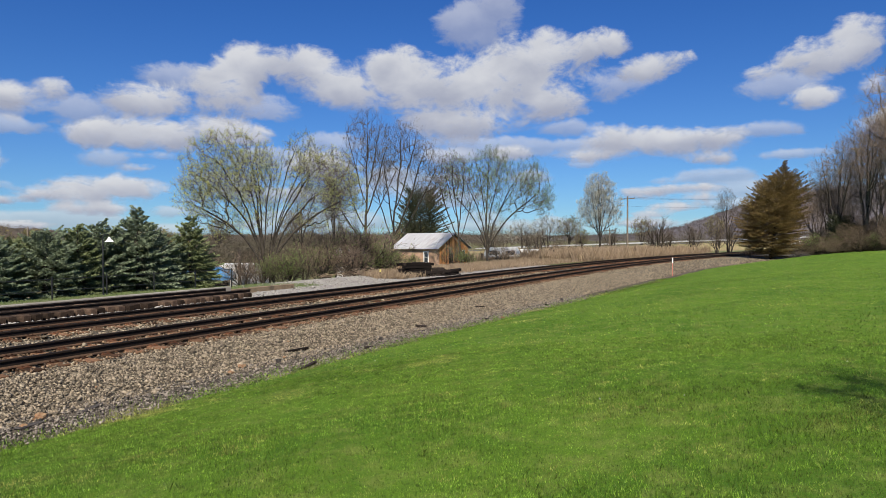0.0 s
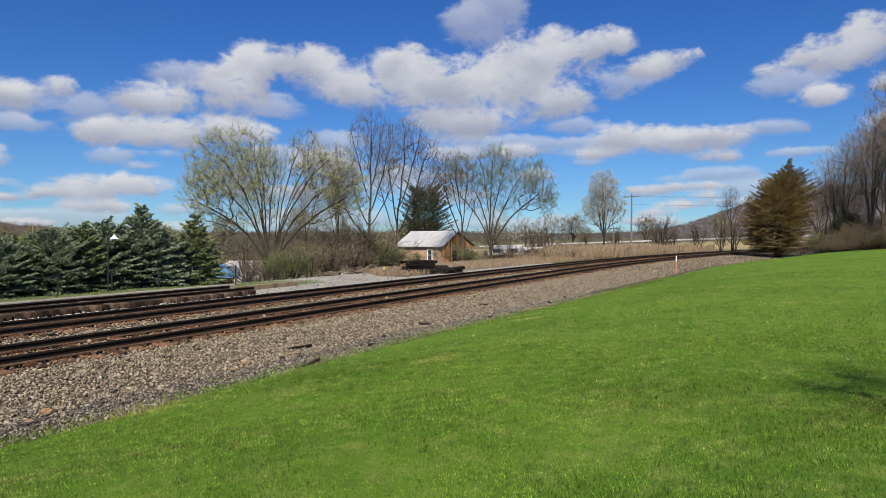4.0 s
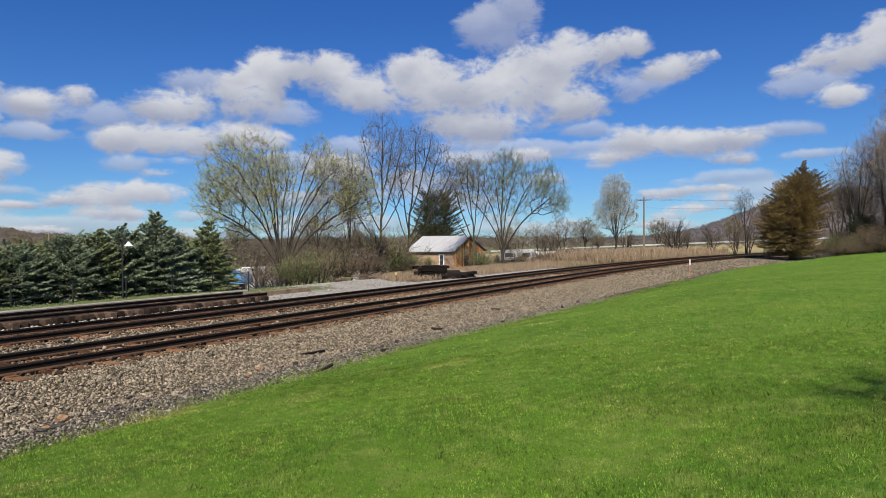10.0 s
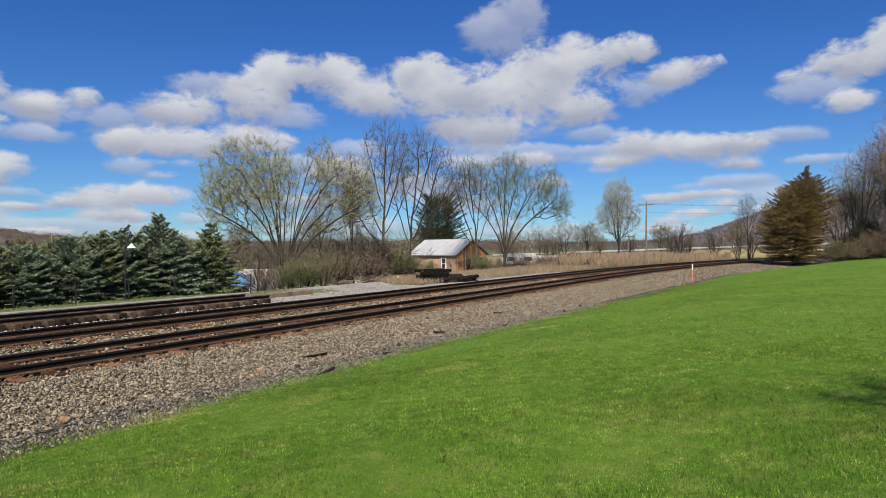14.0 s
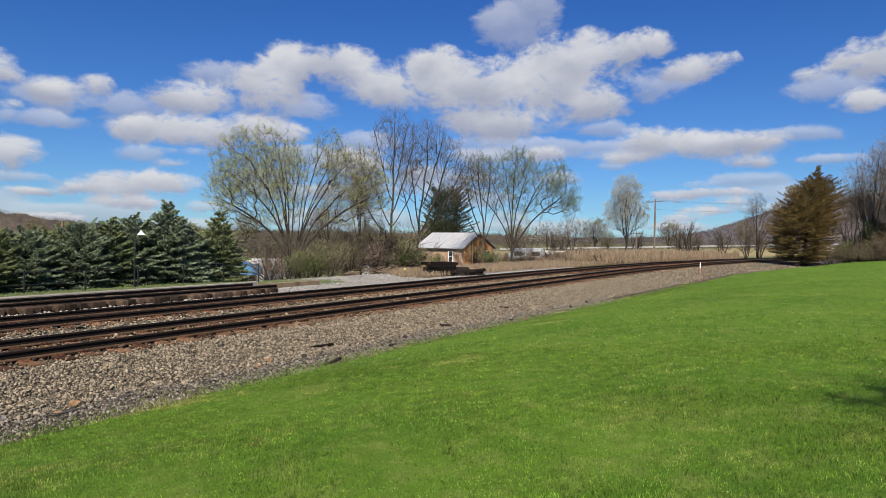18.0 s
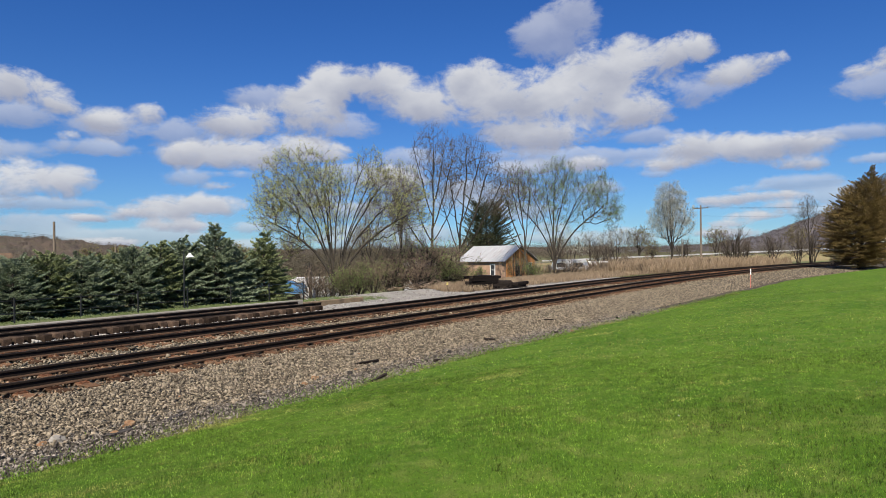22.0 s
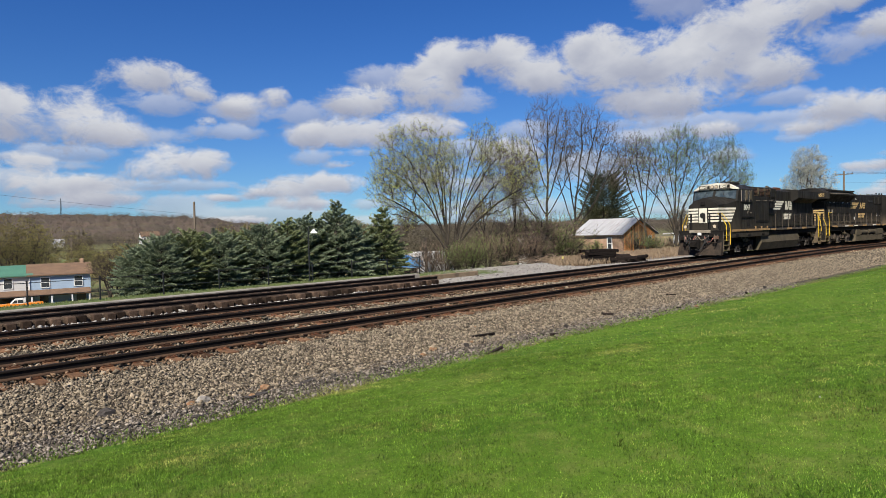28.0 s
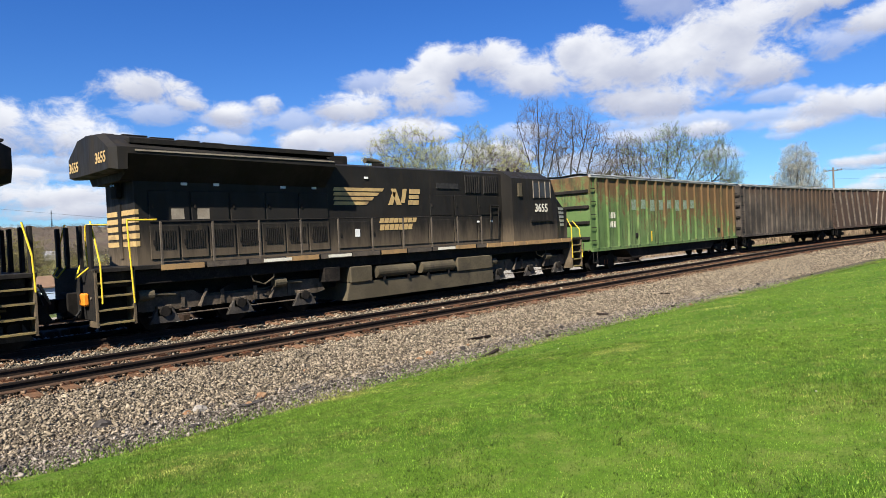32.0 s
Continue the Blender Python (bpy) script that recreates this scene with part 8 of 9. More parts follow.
        part("end_post", boxed(-9.22, -9.14, side * 0.62 - 0.05, side * 0.62 + 0.05, 1.7, 2.85, 0.01), M["loco_low"], root)
        part("pilot_hose", pipe(bmesh.new(), [(-9.27, side * 0.3, 1.35), (-9.47, side * 0.5, 0.95), (-9.47, side * 0.8, 1.0), (-9.32, side * 1.0, 1.35)], 0.03), M["hose"], root)
    # plow and pilot
    part("pilot_plate", boxed(-9.22, -9.12, -1.45, 1.45, 0.4, 1.7, 0.02), M["loco_low"], root)
    plow = bmesh.new()
    vs = [plow.verts.new(p) for p in ((-9.22, -1.4, 0.95), (-9.22, 1.4, 0.95), (-9.47, 1.45, 0.12), (-9.47, -1.45, 0.12), (-9.87, 0, 0.12), (-9.34, 0, 0.95), (-9.12, -1.4, 0.95), (-9.12, 1.4, 0.95), (-9.12, 1.45, 0.12), (-9.12, -1.45, 0.12))]
    for f in ((0, 5, 4, 3), (5, 1, 2, 4), (6, 7, 1, 5, 0), (3, 4, 2, 8, 9), (1, 7, 8, 2), (6, 0, 3, 9), (7, 6, 9, 8)):
        plow.faces.new([vs[i] for i in f])
    bmesh.ops.recalc_face_normals(plow, faces=plow.faces)
    part("snow_plow", plow, M["plow"], root, "scuffed steel snow plow")
    for k, (y, z, w) in enumerate(((-1.1, 1.25, 0.14), (-0.75, 1.4, 0.12), (0.72, 1.38, 0.13), (1.12, 1.2, 0.14), (-0.42, 1.02, 0.1), (0.42, 1.02, 0.1), (-1.0, 0.8, 0.12), (1.0, 0.8, 0.12))):
        part("pilot_bracket", boxed(-9.44 + 0.03 * (k % 3), -9.22, y - w, y + w, z - 0.1, z + 0.12, 0.02), M["rust_slat"] if k % 4 == 0 else M["truck"], root)
    for k, (y0, y1, z0, sag) in enumerate(((-1.15, -0.5, 1.42, 0.35), (-0.6, 0.1, 1.4, 0.3), (0.1, 0.7, 1.4, 0.32), (0.5, 1.15, 1.42, 0.36), (-0.9, -0.2, 1.2, 0.4), (0.2, 0.9, 1.2, 0.4))):
        pts = [(-9.27 - 0.28 * math.sin(math.pi * j / 8), y0 + (y1 - y0) * j / 8, z0 - sag * math.sin(math.pi * j / 8)) for j in range(9)]
        part("hose", pipe(bmesh.new(), pts, 0.024), M["sill"] if k in (1, 2) else M["rubber"], root)
    part("cut_lever", tubed((-9.4, -1.4, 1.12), (-9.4, 1.4, 1.12), 0.02, 0.02, 6), M["truck"], root)
    part("class_plate", boxed(-9.34, -9.22, -0.1, 0.14, 1.4, 1.58, 0.02), M["white"], root)
    part("anticlimber", boxed(-9.32, -9.14, -0.7, 0.7, 1.55, 1.75, 0.02), M["sill"], root)
    coupler(root, -10.32, -1)
    coupler(root, 10.85, 1)
    # fuel tank and trucks
    tank = part("fuel_tank", prism(bmesh.new(), ((-2.7, 0.2), (5.0, 0.2), (5.05, 1.2), (-2.55, 1.24)), -1.15, 1.15), M["loco_low"], root)
    for side in (-1, 1):
        t = bmesh.new()
        pts = [(-2.58, side * 1.3, 1.26), (5.03, side * 1.3, 1.26), (5.03, side * 1.42, 0.74), (5.0, side * 1.2, 0.2), (-2.75, side * 1.2, 0.2), (-2.65, side * 1.42, 0.74)]
        vs = [t.verts.new(p) for p in pts]
        back = [t.verts.new((p[0], side * 1.0, p[2])) for p in pts]
        t.faces.new((vs[0], vs[1], vs[2], vs[5]))
        t.faces.new((vs[5], vs[2], vs[3], vs[4]))
        t.faces.new(back)
        for i in range(6):
            t.faces.new((vs[i], vs[(i + 1) % 6], back[(i + 1) % 6], back[i]))
        bmesh.ops.recalc_face_normals(t, faces=t.faces)
        part("tank_side", t, M["tank"], tank, "dusty tan tank side")
        for x in (-0.8, 0.4, 2.9):
            part("tank_filler", tubed((x, side * 1.2, 1.2), (x, side * 1.3, 1.42), 0.06, 0.06, 8), M["truck"], tank)
    for side in (-1, 1):
        m = pose(-5.5, -1.56, 2.86, 90, 0, 0) if side < 0 else pose(-5.3, 1.56, 2.86, 90, 0, 180)
        word_bars(root, -5.5, -5.3, 2.8, 2.92, side * 1.556, M["sill"], 2)
        word_bars(root, -4.98, -4.7, 2.8, 2.86, side * 1.556, M["sill"], 3)
        part("cab_seam", boxed(-4.28, -4.25, side * 1.55, side * 1.565, 1.75, 4.4), M["loco_low"], cab)
        part("window_sill", boxed(-6.5, -4.7, side * 1.58, side * 1.63, 3.56, 3.6), M["loco_low"], cab)
        for x in (-3.7, -2.4, -1.3):
            part("grab_iron", pipe(bmesh.new(), [(x, side * 1.5, 3.7), (x, side * 1.56, 3.7), (x + 0.35, side * 1.56, 3.7), (x + 0.35, side * 1.5, 3.7)], 0.014), M["sill"], bay)
        part("skirt", boxed(-8.1, -1.5, side * 1.46, side * 1.5, 1.2, 1.6, 0.01), M["loco"], bay)
        for x in (-7.2, -5.3, -2.8):
            part("skirt_rib", boxed(x, x + 0.4, side * 1.5, side * 1.54, 1.3, 1.42, 0.01), M["loco_low"], bay)
    loco_truck(root, -6.2)
    loco_truck(root, 7.6)
    return root


def trailing_locomotive():
    """A six-axle road diesel running long hood first: its cab is at +x."""
    root = thing("locomotive", "dusty black six-axle freight locomotive running long hood first", "locomotive", group="train")
    platform_frame(root, -11.0, 10.0)
    hood = part("hood", section(bmesh.new(), ((-9.75, ((0.95, 1.72), (0.95, 4.5), (0.6, 4.6), (0, 4.62))), (4.85, ((0.95, 1.72), (0.95, 4.5), (0.6, 4.6), (0, 4.62))))), M["loco_dusty"], root)
    wing = part("radiator", section(bmesh.new(), (
        (-10.52, ((0.95, 4.06), (1.42, 4.08), (1.42, 4.56), (0.66, 4.97), (0.0, 5.02))), (-10.36, ((0.95, 4.03), (1.55, 4.05), (1.55, 4.58), (0.75, 5.0), (0.0, 5.05))),
        (-10.14, ((0.95, 4.02), (1.55, 4.06), (1.55, 4.59), (0.75, 5.0), (0.0, 5.05))), (-10.12, ((0.95, 3.84), (1.55, 4.44), (1.55, 4.59), (0.75, 4.99), (0.0, 5.04))),
        (-4.0, ((0.95, 3.78), (1.55, 4.36), (1.55, 4.5), (0.75, 4.86), (0.0, 4.9))))), M["loco_dusty"], root, "wide overhanging radiator with a pitched roof")
    for side in (-1, 1):
        part("radiator_grating", boxed(-10.0, -3.9, side * 0.85, side * 1.38, 4.72, 4.84), M["loco_low"], wing)
        part("radiator_edge", boxed(-9.95, -4.05, side * 1.55, side * 1.575, 4.5, 4.54), M["sill"], wing)
    lettering("3655", 0.36, pose(-10.53, -0.56, 4.26, 90, 0, -90), M["gold"], root)
    lettering("3655", 0.36, pose(-10.53, 1.38, 4.2, 90, 0, -90), M["gold"], root)
    # rear face: gold stripes, lamp
    rear = part("rear_face", boxed(-9.8, -9.75, -0.95, 0.95, 1.72, 4.2), M["loco_dusty"], root)
    for k in range(5):
        z = 3.0 - k * 0.2
        for y0, y1 in ((-0.94, -0.1), (0.1, 0.94)):
            part("stripe", boxed(-9.812, -9.8, y0, y1, z, z + 0.13), M["gold"], rear)
        for side in (-1, 1):
            part("stripe", boxed(-9.8, -9.72, side * 0.95, side * 0.962, z, z + 0.13), M["gold"], rear)
    part("rear_door", boxed(-9.84, -9.8, -0.1, 0.1, 1.9, 3.3), M["loco_dusty"], rear)
    lamp = part("rear_lamp", boxed(-9.95, -9.8, -0.2, 0.2, 3.45, 4.0, 0.03), M["loco_low"], root)
    for y in (-0.09, 0.09):
        part("lens", tubed((-9.97, y, 3.82), (-9.94, y, 3.82), 0.07, 0.07, 12), M["screen"], lamp)
    for side in (-1, 1):
        y = side * 0.955
        hood_doors(root, -9.5, -3.9, y, 1.85, 2.7, 7, paint="loco_dusty")
        hood_doors(root, -9.5, -3.9, y, 2.8, 3.6, 5, False, paint="loco_dusty")
        hood_doors(root, -3.6, 4.6, y, 1.85, 2.7, 6, False, paint="loco_dusty")
        hood_doors(root, 0.6, 4.6, y, 2.85, 3.6, 3, False, paint="loco_dusty")
        part("hood_vent", boxed(1.0, 2.2, y, y + side * 0.03, 3.85, 4.05), M["rubber"], root)
        for i in range(2):
            a = 2.6 + i * 1.1
            grille = part("grille", boxed(a, a + 0.9, y, y + side * 0.03, 3.7, 4.4), M["rubber"], root)
            for k in range(7):
                part("slat", boxed(a + k * 0.13, a + k * 0.13 + 0.05, y + side * 0.03, y + side * 0.06, 3.72, 4.38), M["loco_low"], grille)
        emblem(root, -3.7, 0.15, 3.24, 3.8, y + side * 0.004, M["gold"])
        word_bars(root, -1.85, -0.1, 2.38, 2.82, y + side * 0.03, M["gold"])
        part("placard", boxed(-2.9, -2.7, y + side * 0.026, y + side * 0.03, 2.2, 2.45), M["white"], root)
        part("data_plate", boxed(-7.2, -6.9, y + side * 0.0, y + side * 0.008, 3.3, 3.42), M["white"], root)
        handrail(root, -9.4, 2.9, side * 1.46, 10)
        steps(root, -11.0, -10.1, side * 1.5, "step")
        steps(root, 9.1, 9.95, side * 1.5, "step")
        grab(root, [(-9.5, side * 1.46, 2.84), (-10.2, side * 1.46, 2.84), (-10.2, side * 1.5, 2.4), (-10.14, side * 1.52, 0.85)])
        grab(root, [(-10.85, side * 0.95, 2.84), (-10.88, side * 1.3, 2.35), (-10.86, side * 1.5, 1.8), (-10.86, side * 1.52, 0.9)])
        grab(root, [(9.1, side * 1.3, 2.6), (9.12, side * 1.5, 2.2), (9.12, side * 1.52, 0.8)])
        grab(root, [(9.85, side * 1.1, 2.5), (9.95, side * 1.4, 2.1), (9.95, side * 1.52, 0.8)])
        part("end_post", boxed(-11.0, -10.92, side * 1.2 - 0.09, side * 1.2 + 0.09, 1.7, 2.75, 0.01), M["loco_low"], root)
        part("end_post", boxed(-11.0, -10.92, side * 0.5 - 0.09, side * 0.5 + 0.09, 1.7, 2.75, 0.01), M["loco_low"], root)
        part("chain", pipe(bmesh.new(), [(-10.98, side * 0.5, 1.8), (-11.15, side * 0.7, 1.5), (-11.18, side * 0.95, 1.55), (-11.0, side * 1.15, 1.75)], 0.022), M["yellow"], root)
    part("end_plate", boxed(-11.02, -10.94, -1.45, 1.45, 0.5, 1.7, 0.02), M["loco_low"], root)
    part("end_valve", boxed(-11.15, -11.02, -1.15, -0.85, 0.85, 1.15, 0.03), M["orange_paint"], root, "orange valve box")
    # cab
    cab = part("cab", section(bmesh.new(), ((4.85, ((1.5, 1.72), (1.5, 4.3), (0.95, 4.64), (0.0, 4.74))), (7.55, ((1.55, 1.72), (1.55, 4.3), (0.95, 4.64), (0.0, 4.74))), (8.0, ((1.5, 1.72), (1.5, 3.5), (0.8, 3.85), (0, 3.95))))), M["loco_dusty"], root)
    nose = part("nose", section(bmesh.new(), ((8.0, ((1.5, 1.72), (1.5, 3.5), (0.8, 3.8), (0, 3.9))), (9.2, ((1.05, 1.72), (1.05, 3.1), (0.6, 3.45), (0, 3.6))), (9.55, ((1.0, 1.72), (1.0, 3.0), (0.55, 3.3), (0, 3.42))))), M["loco_dusty"], root)
    for side in (-1, 1):
        band = part("window_band", boxed(6.2, 7.5, side * 1.545, side * 1.565, 3.5, 4.2, 0.006), M["rubber"], cab)
        for a, b in ((6.25, 6.6), (6.7, 7.05), (7.12, 7.42)):
            part("side_window", boxed(a, b, side * 1.566, side * 1.572, 3.56, 4.14), M["pane"], band)
        for a in (6.22, 6.65, 7.08, 7.46):
            part("window_post", boxed(a - 0.02, a + 0.02, side * 1.566, side * 1.585, 3.5, 4.2), M["sill"], band)
        part("mirror", boxed(5.2, 5.45, side * 1.5, side * 1.58, 3.55, 4.1, 0.01), M["tank"], cab)
        m = pose(6.3, -1.556, 2.92, 90, 0, 0) if side < 0 else pose(7.6, 1.556, 2.92, 90, 0, 180)
        lettering("3655", 0.48, m, M["stripe"], root)
        for k in range(5):
            z = 3.0 - k * 0.18
            st = bmesh.new()
            xa = 8.3 + 0.07 * k
            pts = [(xa, side * (1.5 - (xa - 8) * 0.375 + 0.014), z), (9.2, side * 1.064, z), (9.2, side * 1.064, z + 0.11), (xa - 0.05, side * (1.5 - (xa - 8.05) * 0.375 + 0.014), z + 0.11)]
            vs = [st.verts.new(p) for p in pts]
            back = [st.verts.new((x, y - side * 0.03, zz)) for x, y, zz in pts]
            st.faces.new(vs)
            st.faces.new(back[::-1])
            for i in range(4):
                st.faces.new((vs[i], back[i], back[(i + 1) % 4], vs[(i + 1) % 4]))
            bmesh.ops.recalc_face_normals(st, faces=st.faces)
            part("stripe", st, M["stripe"], nose)
        for i in range(7):
            part("sill_stripe", boxed(3.1 + i * 0.85, 3.9 + i * 0.85, side * 1.5, side * 1.565, 1.56, 1.72), M["ochre"], cab)
        part("armrest", boxed(6.0, 7.6, side * 1.55, side * 1.6, 2.5, 2.57), M["loco_low"], cab)
        part("cab_ladder", pipe(bmesh.new(), [(4.0, side * 1.0, 1.9), (4.0, side * 1.05, 3.2), (4.5, side * 1.05, 3.2), (4.5, side * 1.0, 1.9)], 0.03), M["loco_low"], cab)
    part("exhaust_pipe", boxed(-3.4, -2.6, -0.4, 0.4, 4.6, 4.9, 0.03), M["loco_low"], root)
    horn(root, -1.2, -0.3, 4.62)
    for x in (5.3, 6.2, 6.9):
        part("antenna", tubed((x, -0.3, 4.72), (x, -0.3, 4.86), 0.08, 0.06, 8), M["loco_low"], cab)
    for k in range(9):
        a = -9.9 + k * 0.7
        part("roof_panel", boxed(a, a + 0.62, -0.7, 0.7, 4.99 - 0.02 * k, 5.03 - 0.02 * k, 0.01), M["loco_low"], wing)
    for side in (-1, 1):
        for x, z in ((-8.6, 3.75), (-7.7, 3.75), (-5.6, 3.72), (-4.5, 3.72), (-2.4, 4.1), (3.2, 2.55), (4.0, 2.55)):
            part("data_plate", boxed(x, x + 0.16, side * 0.955, side * 0.985, z, z + 0.07), M["white"], root)
        for a in (-8.9, -8.2):
            part("pale_patch", boxed(a, a + 0.34, side * 0.955, side * 0.985, 2.86, 3.14), M["sill"], root)
        for x in (-6.6, -4.4, 0.4):
            part("edge_label", boxed(x, x + 0.9, side * 1.512, side * 1.518, 1.6, 1.69), M["stripe"], root)
    coupler(root, -11.45, -1)
    coupler(root, 10.9, 1)
    tank = part("fuel_tank", prism(bmesh.new(), ((-3.65, 0.2), (3.6, 0.2), (3.6, 0.75), (-3.5, 0.75)), -1.35, 1.35), M["tank"], root, "dusty tan fuel tank")
    for side in (-1, 1):
        for a, b in ((-3.5, -2.6), (1.5, 3.55)):
            part("tank_end", boxed(a, b, side * 0.6, side * 1.4, 0.74, 1.26, 0.03), M["tank"], tank)
        for a, b in ((-2.4, -0.7), (-0.35, 1.3)):
            air = tubed((a, side * 1.28, 1.02), (b, side * 1.28, 1.02), 0.2, 0.2, 16)
            part("air_tank", air, M["tank"], tank, "tan air reservoir")
            for x in (a + 0.3, b - 0.3):
                part("air_bracket", boxed(x - 0.04, x + 0.04, side * 1.1, side * 1.42, 0.72, 0.9), M["truck"], tank)
        part("signal_box", boxed(-4.5, -3.9, side * 1.1, side * 1.4, 0.85, 1.3, 0.02), M["truck"], root)
    loco_truck(root, -7.2, "truck_dusty")
    loco_truck(root, 6.3, "truck_dusty")
    return root


def gondola(label, paint, length, ribs, slant, marks, rib_paint=None):
    """A high-sided gondola: ribbed sides, top chord, end ladders, two trucks."""
    h = length / 2
    root = thing("gondola", label, "railway car", group="train")
    rib_paint = rib_paint or paint
    for side in (-1, 1):
        wall = part("side_wall", boxed(-h, h, side * 1.38, side * 1.42, 1.05, 4.55), paint, root)
        part("top_chord", boxed(-h, h, side * 1.36, side * 1.52, 4.52, 4.68, 0.015), M["liner"], wall)
        part("side_sill", boxed(-h, h, side * 1.38, side * 1.5, 0.98, 1.14, 0.01), paint, wall)
        for i in range(ribs):
            x = -h + 0.5 + (length - 1.0) * i / (ribs - 1)
            if slant:
                bm = bmesh.new()
                lean = 0.8 * (1 if x < 0 else -1)
                prism(bm, ((x - 0.05 - lean, 4.5), (x + 0.07 - lean, 4.5), (x + 0.07 + lean * 0.2, 1.15), (x - 0.05 + lean * 0.2, 1.15)), side * 1.42, side * 1.53)
            else:
                bm = prism(bmesh.new(), ((x - 0.05, 1.14), (x + 0.05, 1.14), (x + 0.05, 4.5), (x - 0.05, 4.5)), side * 1.42, side * 1.535)
            part("rib", bm, rib_paint, wall)
        for x in (-h + 0.16, h - 0.16):
            for k in range(5 if not slant else 4):
                z = 1.5 + k * 0.62
                part("ladder_rung", boxed(x - 0.2, x + 0.2, side * 1.5, side * 1.53, z, z + 0.03), M["loco_low"], wall)
        for x in (-h + 0.25, h - 0.25):
            part("corner_step", pipe(bmesh.new(), [(x - 0.18, side * 1.46, 1.0), (x - 0.18, side * 1.46, 0.45), (x + 0.18, side * 1.46, 0.45), (x + 0.18, side * 1.46, 1.0)], 0.02), M["loco_low"], root)
        if marks:
            for x0, w in ((-h + 1.65, 0.2), (-h + 1.95, 0.16), (-h + 2.2, 0.16)):
                part("reporting_bar", boxed(x0, x0 + w, side * 1.421, side * 1.428, 2.55, 2.85), M["stripe"], wall)
                part("reporting_bar", boxed(x0, x0 + w, side * 1.421, side * 1.428, 2.1, 2.4), M["stripe"], wall)
            for i in range(8):
                x0 = -h + 4.1 + i * 1.05
                part("faded_bar", boxed(x0, x0 + 0.5, side * 1.421, side * 1.426, 2.95 + 0.08 * math.sin(i * 2.1), 3.5), M["pale_patch"], wall)
            for x0 in (-h + 4.4, h - 3.4):
                part("side_port", boxed(x0, x0 + 0.5, side * 1.42, side * 1.47, 1.5, 1.75, 0.02), M["loco_low"], wall)
            for x0, mat in ((-h + 0.5, "yellow"), (-h + 6.2, "yellow"), (h - 0.3, "yellow")):
                part("reflector", boxed(x0, x0 + 0.09, side * 1.421, side * 1.43, 1.25, 1.8), M[mat], wall)
    for end in (-1, 1):
        panel = part("end_wall", boxed(end * h, end * (h - 0.05), -1.4, 1.4, 1.05, 4.6), paint, root)
        for z in (1.55, 2.3, 3.05, 3.8):
            part("end_rib", boxed(end * h, end * (h + 0.1), -1.38, 1.38, z, z + 0.16, 0.02), M["loco_low"] if not slant else paint, panel)
        coupler(root, end * (h + 0.45), end)
    part("top_cover", boxed(-h + 0.1, h - 0.1, -1.36, 1.36, 4.56, 4.66, 0.02), M["liner"], root, "pale cover over the load")
    v, f, rows = [], [], 7
    for i in range(61):
        x = -h + length * i / 60
        for j in range(rows):
            y = -1.545 + 3.09 * j / (rows - 1)
            sag = -0.06 - 0.13 * max(0, noise.noise(Vector((x * 0.9, y, length + ribs)))) if j in (0, rows - 1) else 0.035 + 0.05 * noise.noise(Vector((x * 0.8, y * 0.9, ribs)))
            v.append((x, y, 4.7 + sag))
            if i and j:
                k = i * rows + j
                f.append((k - rows - 1, k - 1, k, k - rows))
    part("cover_skin", mesh_of("cover_skin", v, f, M["liner"], True), None, root, "wrinkled pale sheet drooping over the top edge")
    part("underframe", boxed(-h + 0.3, h - 0.3, -0.5, 0.5, 0.7, 1.05), M["loco_low"], root)
    if marks:
        part("drop_floor", prism(bmesh.new(), ((-h + 3.4, 1.0), (h - 3.4, 1.0), (h - 4.2, 0.5), (-h + 4.2, 0.5)), -1.3, 1.3), M["loco_low"], root)
    else:
        for i in range(26):
            x = -h + 2.2 + (length - 4.4) * i / 25
            part("cross_tie", boxed(x - 0.05, x + 0.05, -1.44, 1.44, 0.84, 1.02), M["loco_low"], root)
    for xc in (-h + 1.9, h - 1.9):
        bm = bmesh.new()
        for side in (-1, 1):
            prism(bm, ((xc - 1.15, 0.42), (xc - 1.1, 0.6), (xc - 0.45, 0.72), (xc + 0.45, 0.72), (xc + 1.1, 0.6), (xc + 1.15, 0.42), (xc + 0.75, 0.42), (xc + 0.4, 0.25), (xc - 0.4, 0.25), (xc - 0.75, 0.42)), side * 1.0 - 0.07, side * 1.0 + 0.07)
        box(bm, xc - 0.25, xc + 0.25, -1.0, 1.0, 0.5, 0.72)
        truck = part("truck", bm, M["truck"], root)
        for dx in (-0.88, 0.88):
            wheelset(truck, xc + dx, 0.42)
            for side in (-1, 1):
                part("bearing_cap", tubed((xc + dx, side * 1.05, 0.46), (xc + dx, side * 1.14, 0.46), 0.11, 0.1, 10), M["tank"], truck)
        for side in (-1, 1):
            for dx in (-0.14, 0.0, 0.14):
                part("spring", tubed((xc + dx, side * 1.04, 0.3), (xc + dx, side * 1.04, 0.5), 0.05, 0.05, 8), M["rust"], truck)
    return root



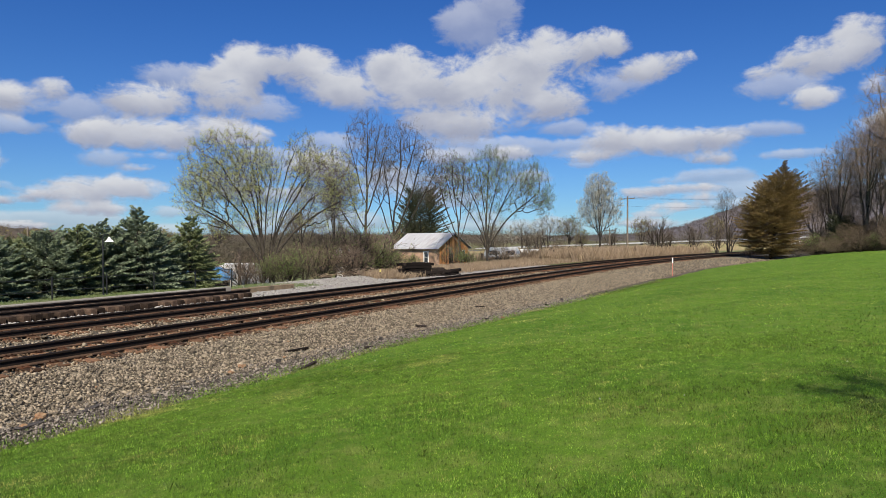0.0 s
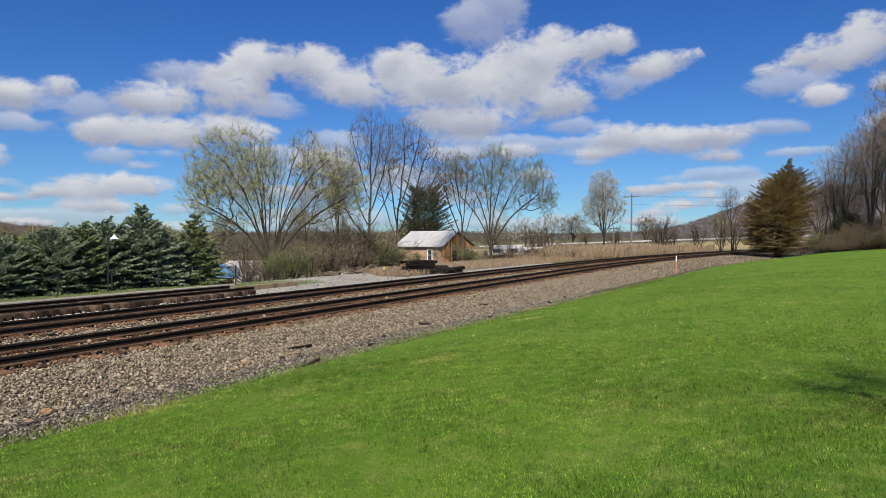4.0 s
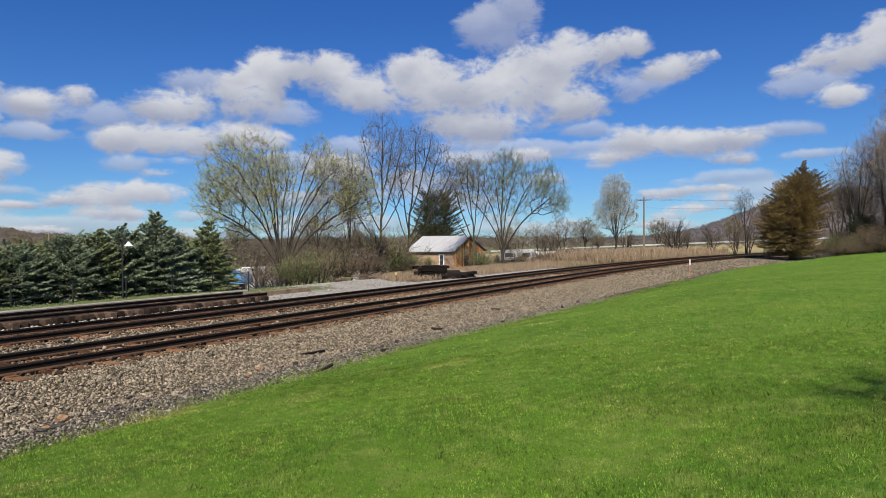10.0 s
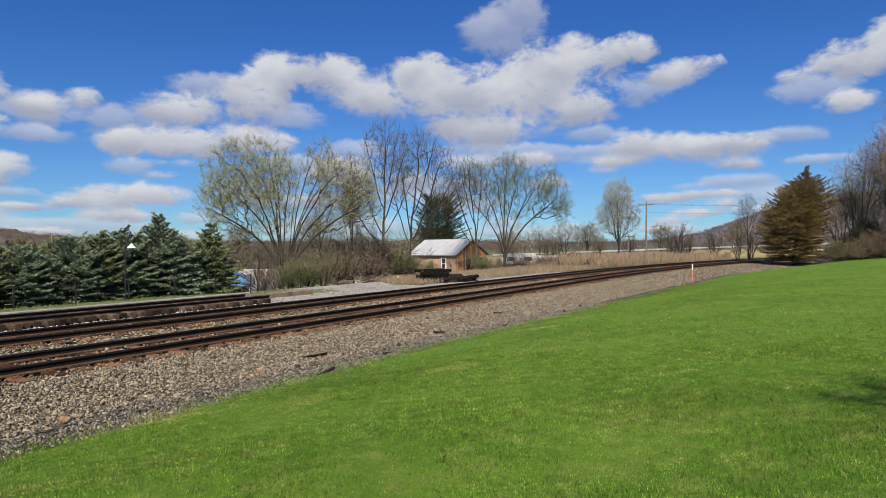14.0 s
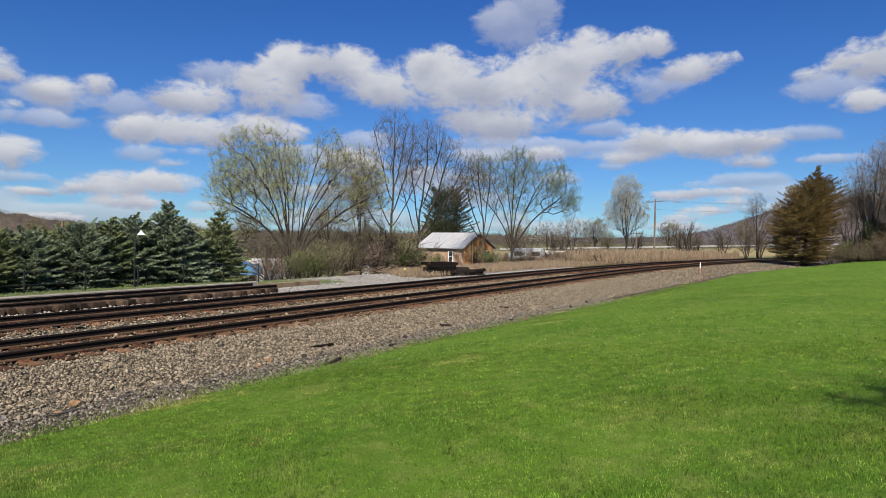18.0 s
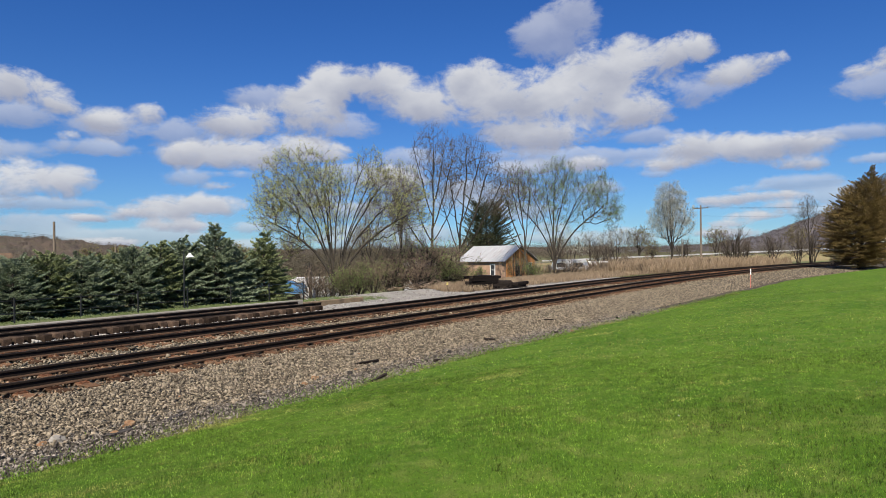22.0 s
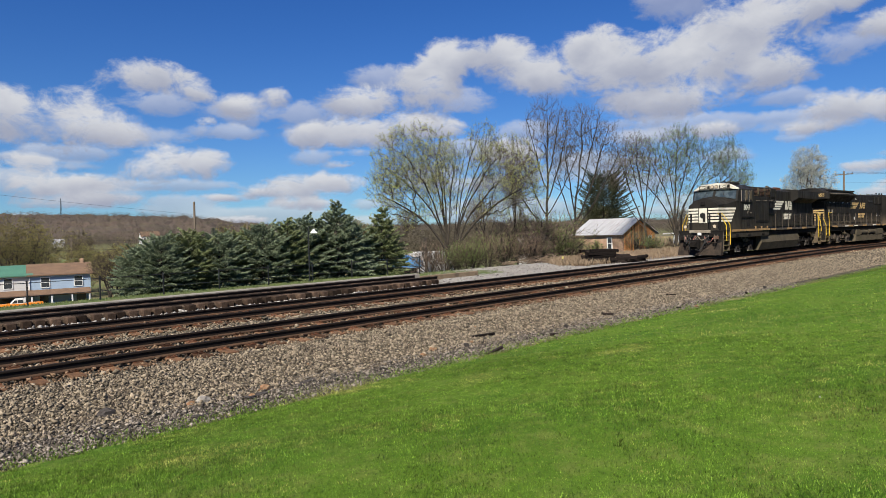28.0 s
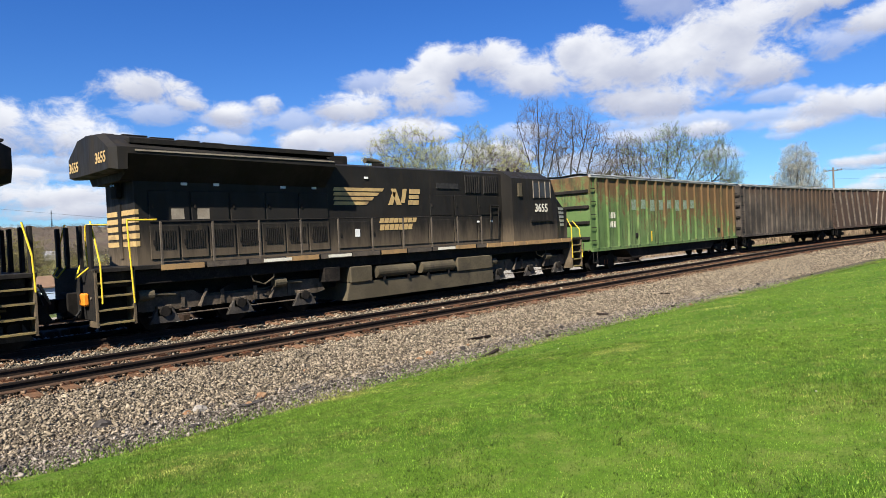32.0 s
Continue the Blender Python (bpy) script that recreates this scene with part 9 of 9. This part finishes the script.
# vehicle, metres from the coupling of the locomotives to its middle, length
TRAIN = [(leading_locomotive(), -11.15, 22.3), (trailing_locomotive(), 11.15, 22.3),
         (gondola("rusted green high-sided gondola with faded pale lettering", M["green_car"], 18.8, 18, False, True), 31.5, 19.4),
         (gondola("sooty grey-brown high-sided gondola with plain ribs", M["grey_car"], 19.8, 20, False, False), 52.0, 20.4),
         (gondola("dark brown gondola with slanted side braces", M["brown_car"], 19.8, 14, True, False, M["sill_brown"]), 72.4, 20.4),
         (gondola("sooty dark gondola with plain ribs", M["grey_car"], 19.8, 20, False, False), 92.8, 20.4)]


# ---------------------------------------------------------------- what moves
SPEED = 14.4


def coupling(t):
    """Metres along the far track of the coupling between the two locomotives."""
    return 5.05 + SPEED * (32.0 - t)


def ride(s, length):
    """The pose of a vehicle whose middle is s metres along: it hangs between its two trucks."""
    xa, ya, _ = on_track(s - length * 0.33, FAR_Y)
    xb, yb, _ = on_track(s + length * 0.33, FAR_Y)
    return pose((xa + xb) / 2, (ya + yb) / 2, 0.0, 0, 0, math.degrees(math.atan2(yb - ya, xb - xa)))


def motions():
    for key, cloud in CLOUDS.items():
        start = 28.0 if key in ("west", "low") else 0.0
        walk(cloud, [(t, pose(0, 0, 0, 0, 0, -DRIFT[key] * (t - start))) for t in (0.0, 16.0, 32.0)])
    d = ROAD_B - ROAD_A
    turn = math.degrees(math.atan2(d.y, d.x))
    walk(white_car, [(t, pose(*along_road(0.37 + (t - 23.8) * 0.125, 1.6, 0.03), 0, 0, turn)) for t in (0.0, 8.0, 16.0, 21.0, 23.8, 25.5, 28.0, 32.0)])
    times = [i * 1.0 for i in range(0, 22)] + [22 + i * 0.25 for i in range(41)]
    for vehicle, offset, length in TRAIN:
        walk(vehicle, [(t, ride(coupling(t) + offset, length)) for t in times])
    steps_of = [0.0, 22.0] + [22.0 + i / 30 for i in range(1, 301)]
    for wheel, x, radius in WHEELS:
        walk(wheel, [(t, pose(x, 0, radius, 0, -math.degrees(SPEED * max(t - 22.0, 0.0) / radius), 0)) for t in steps_of])


motions()
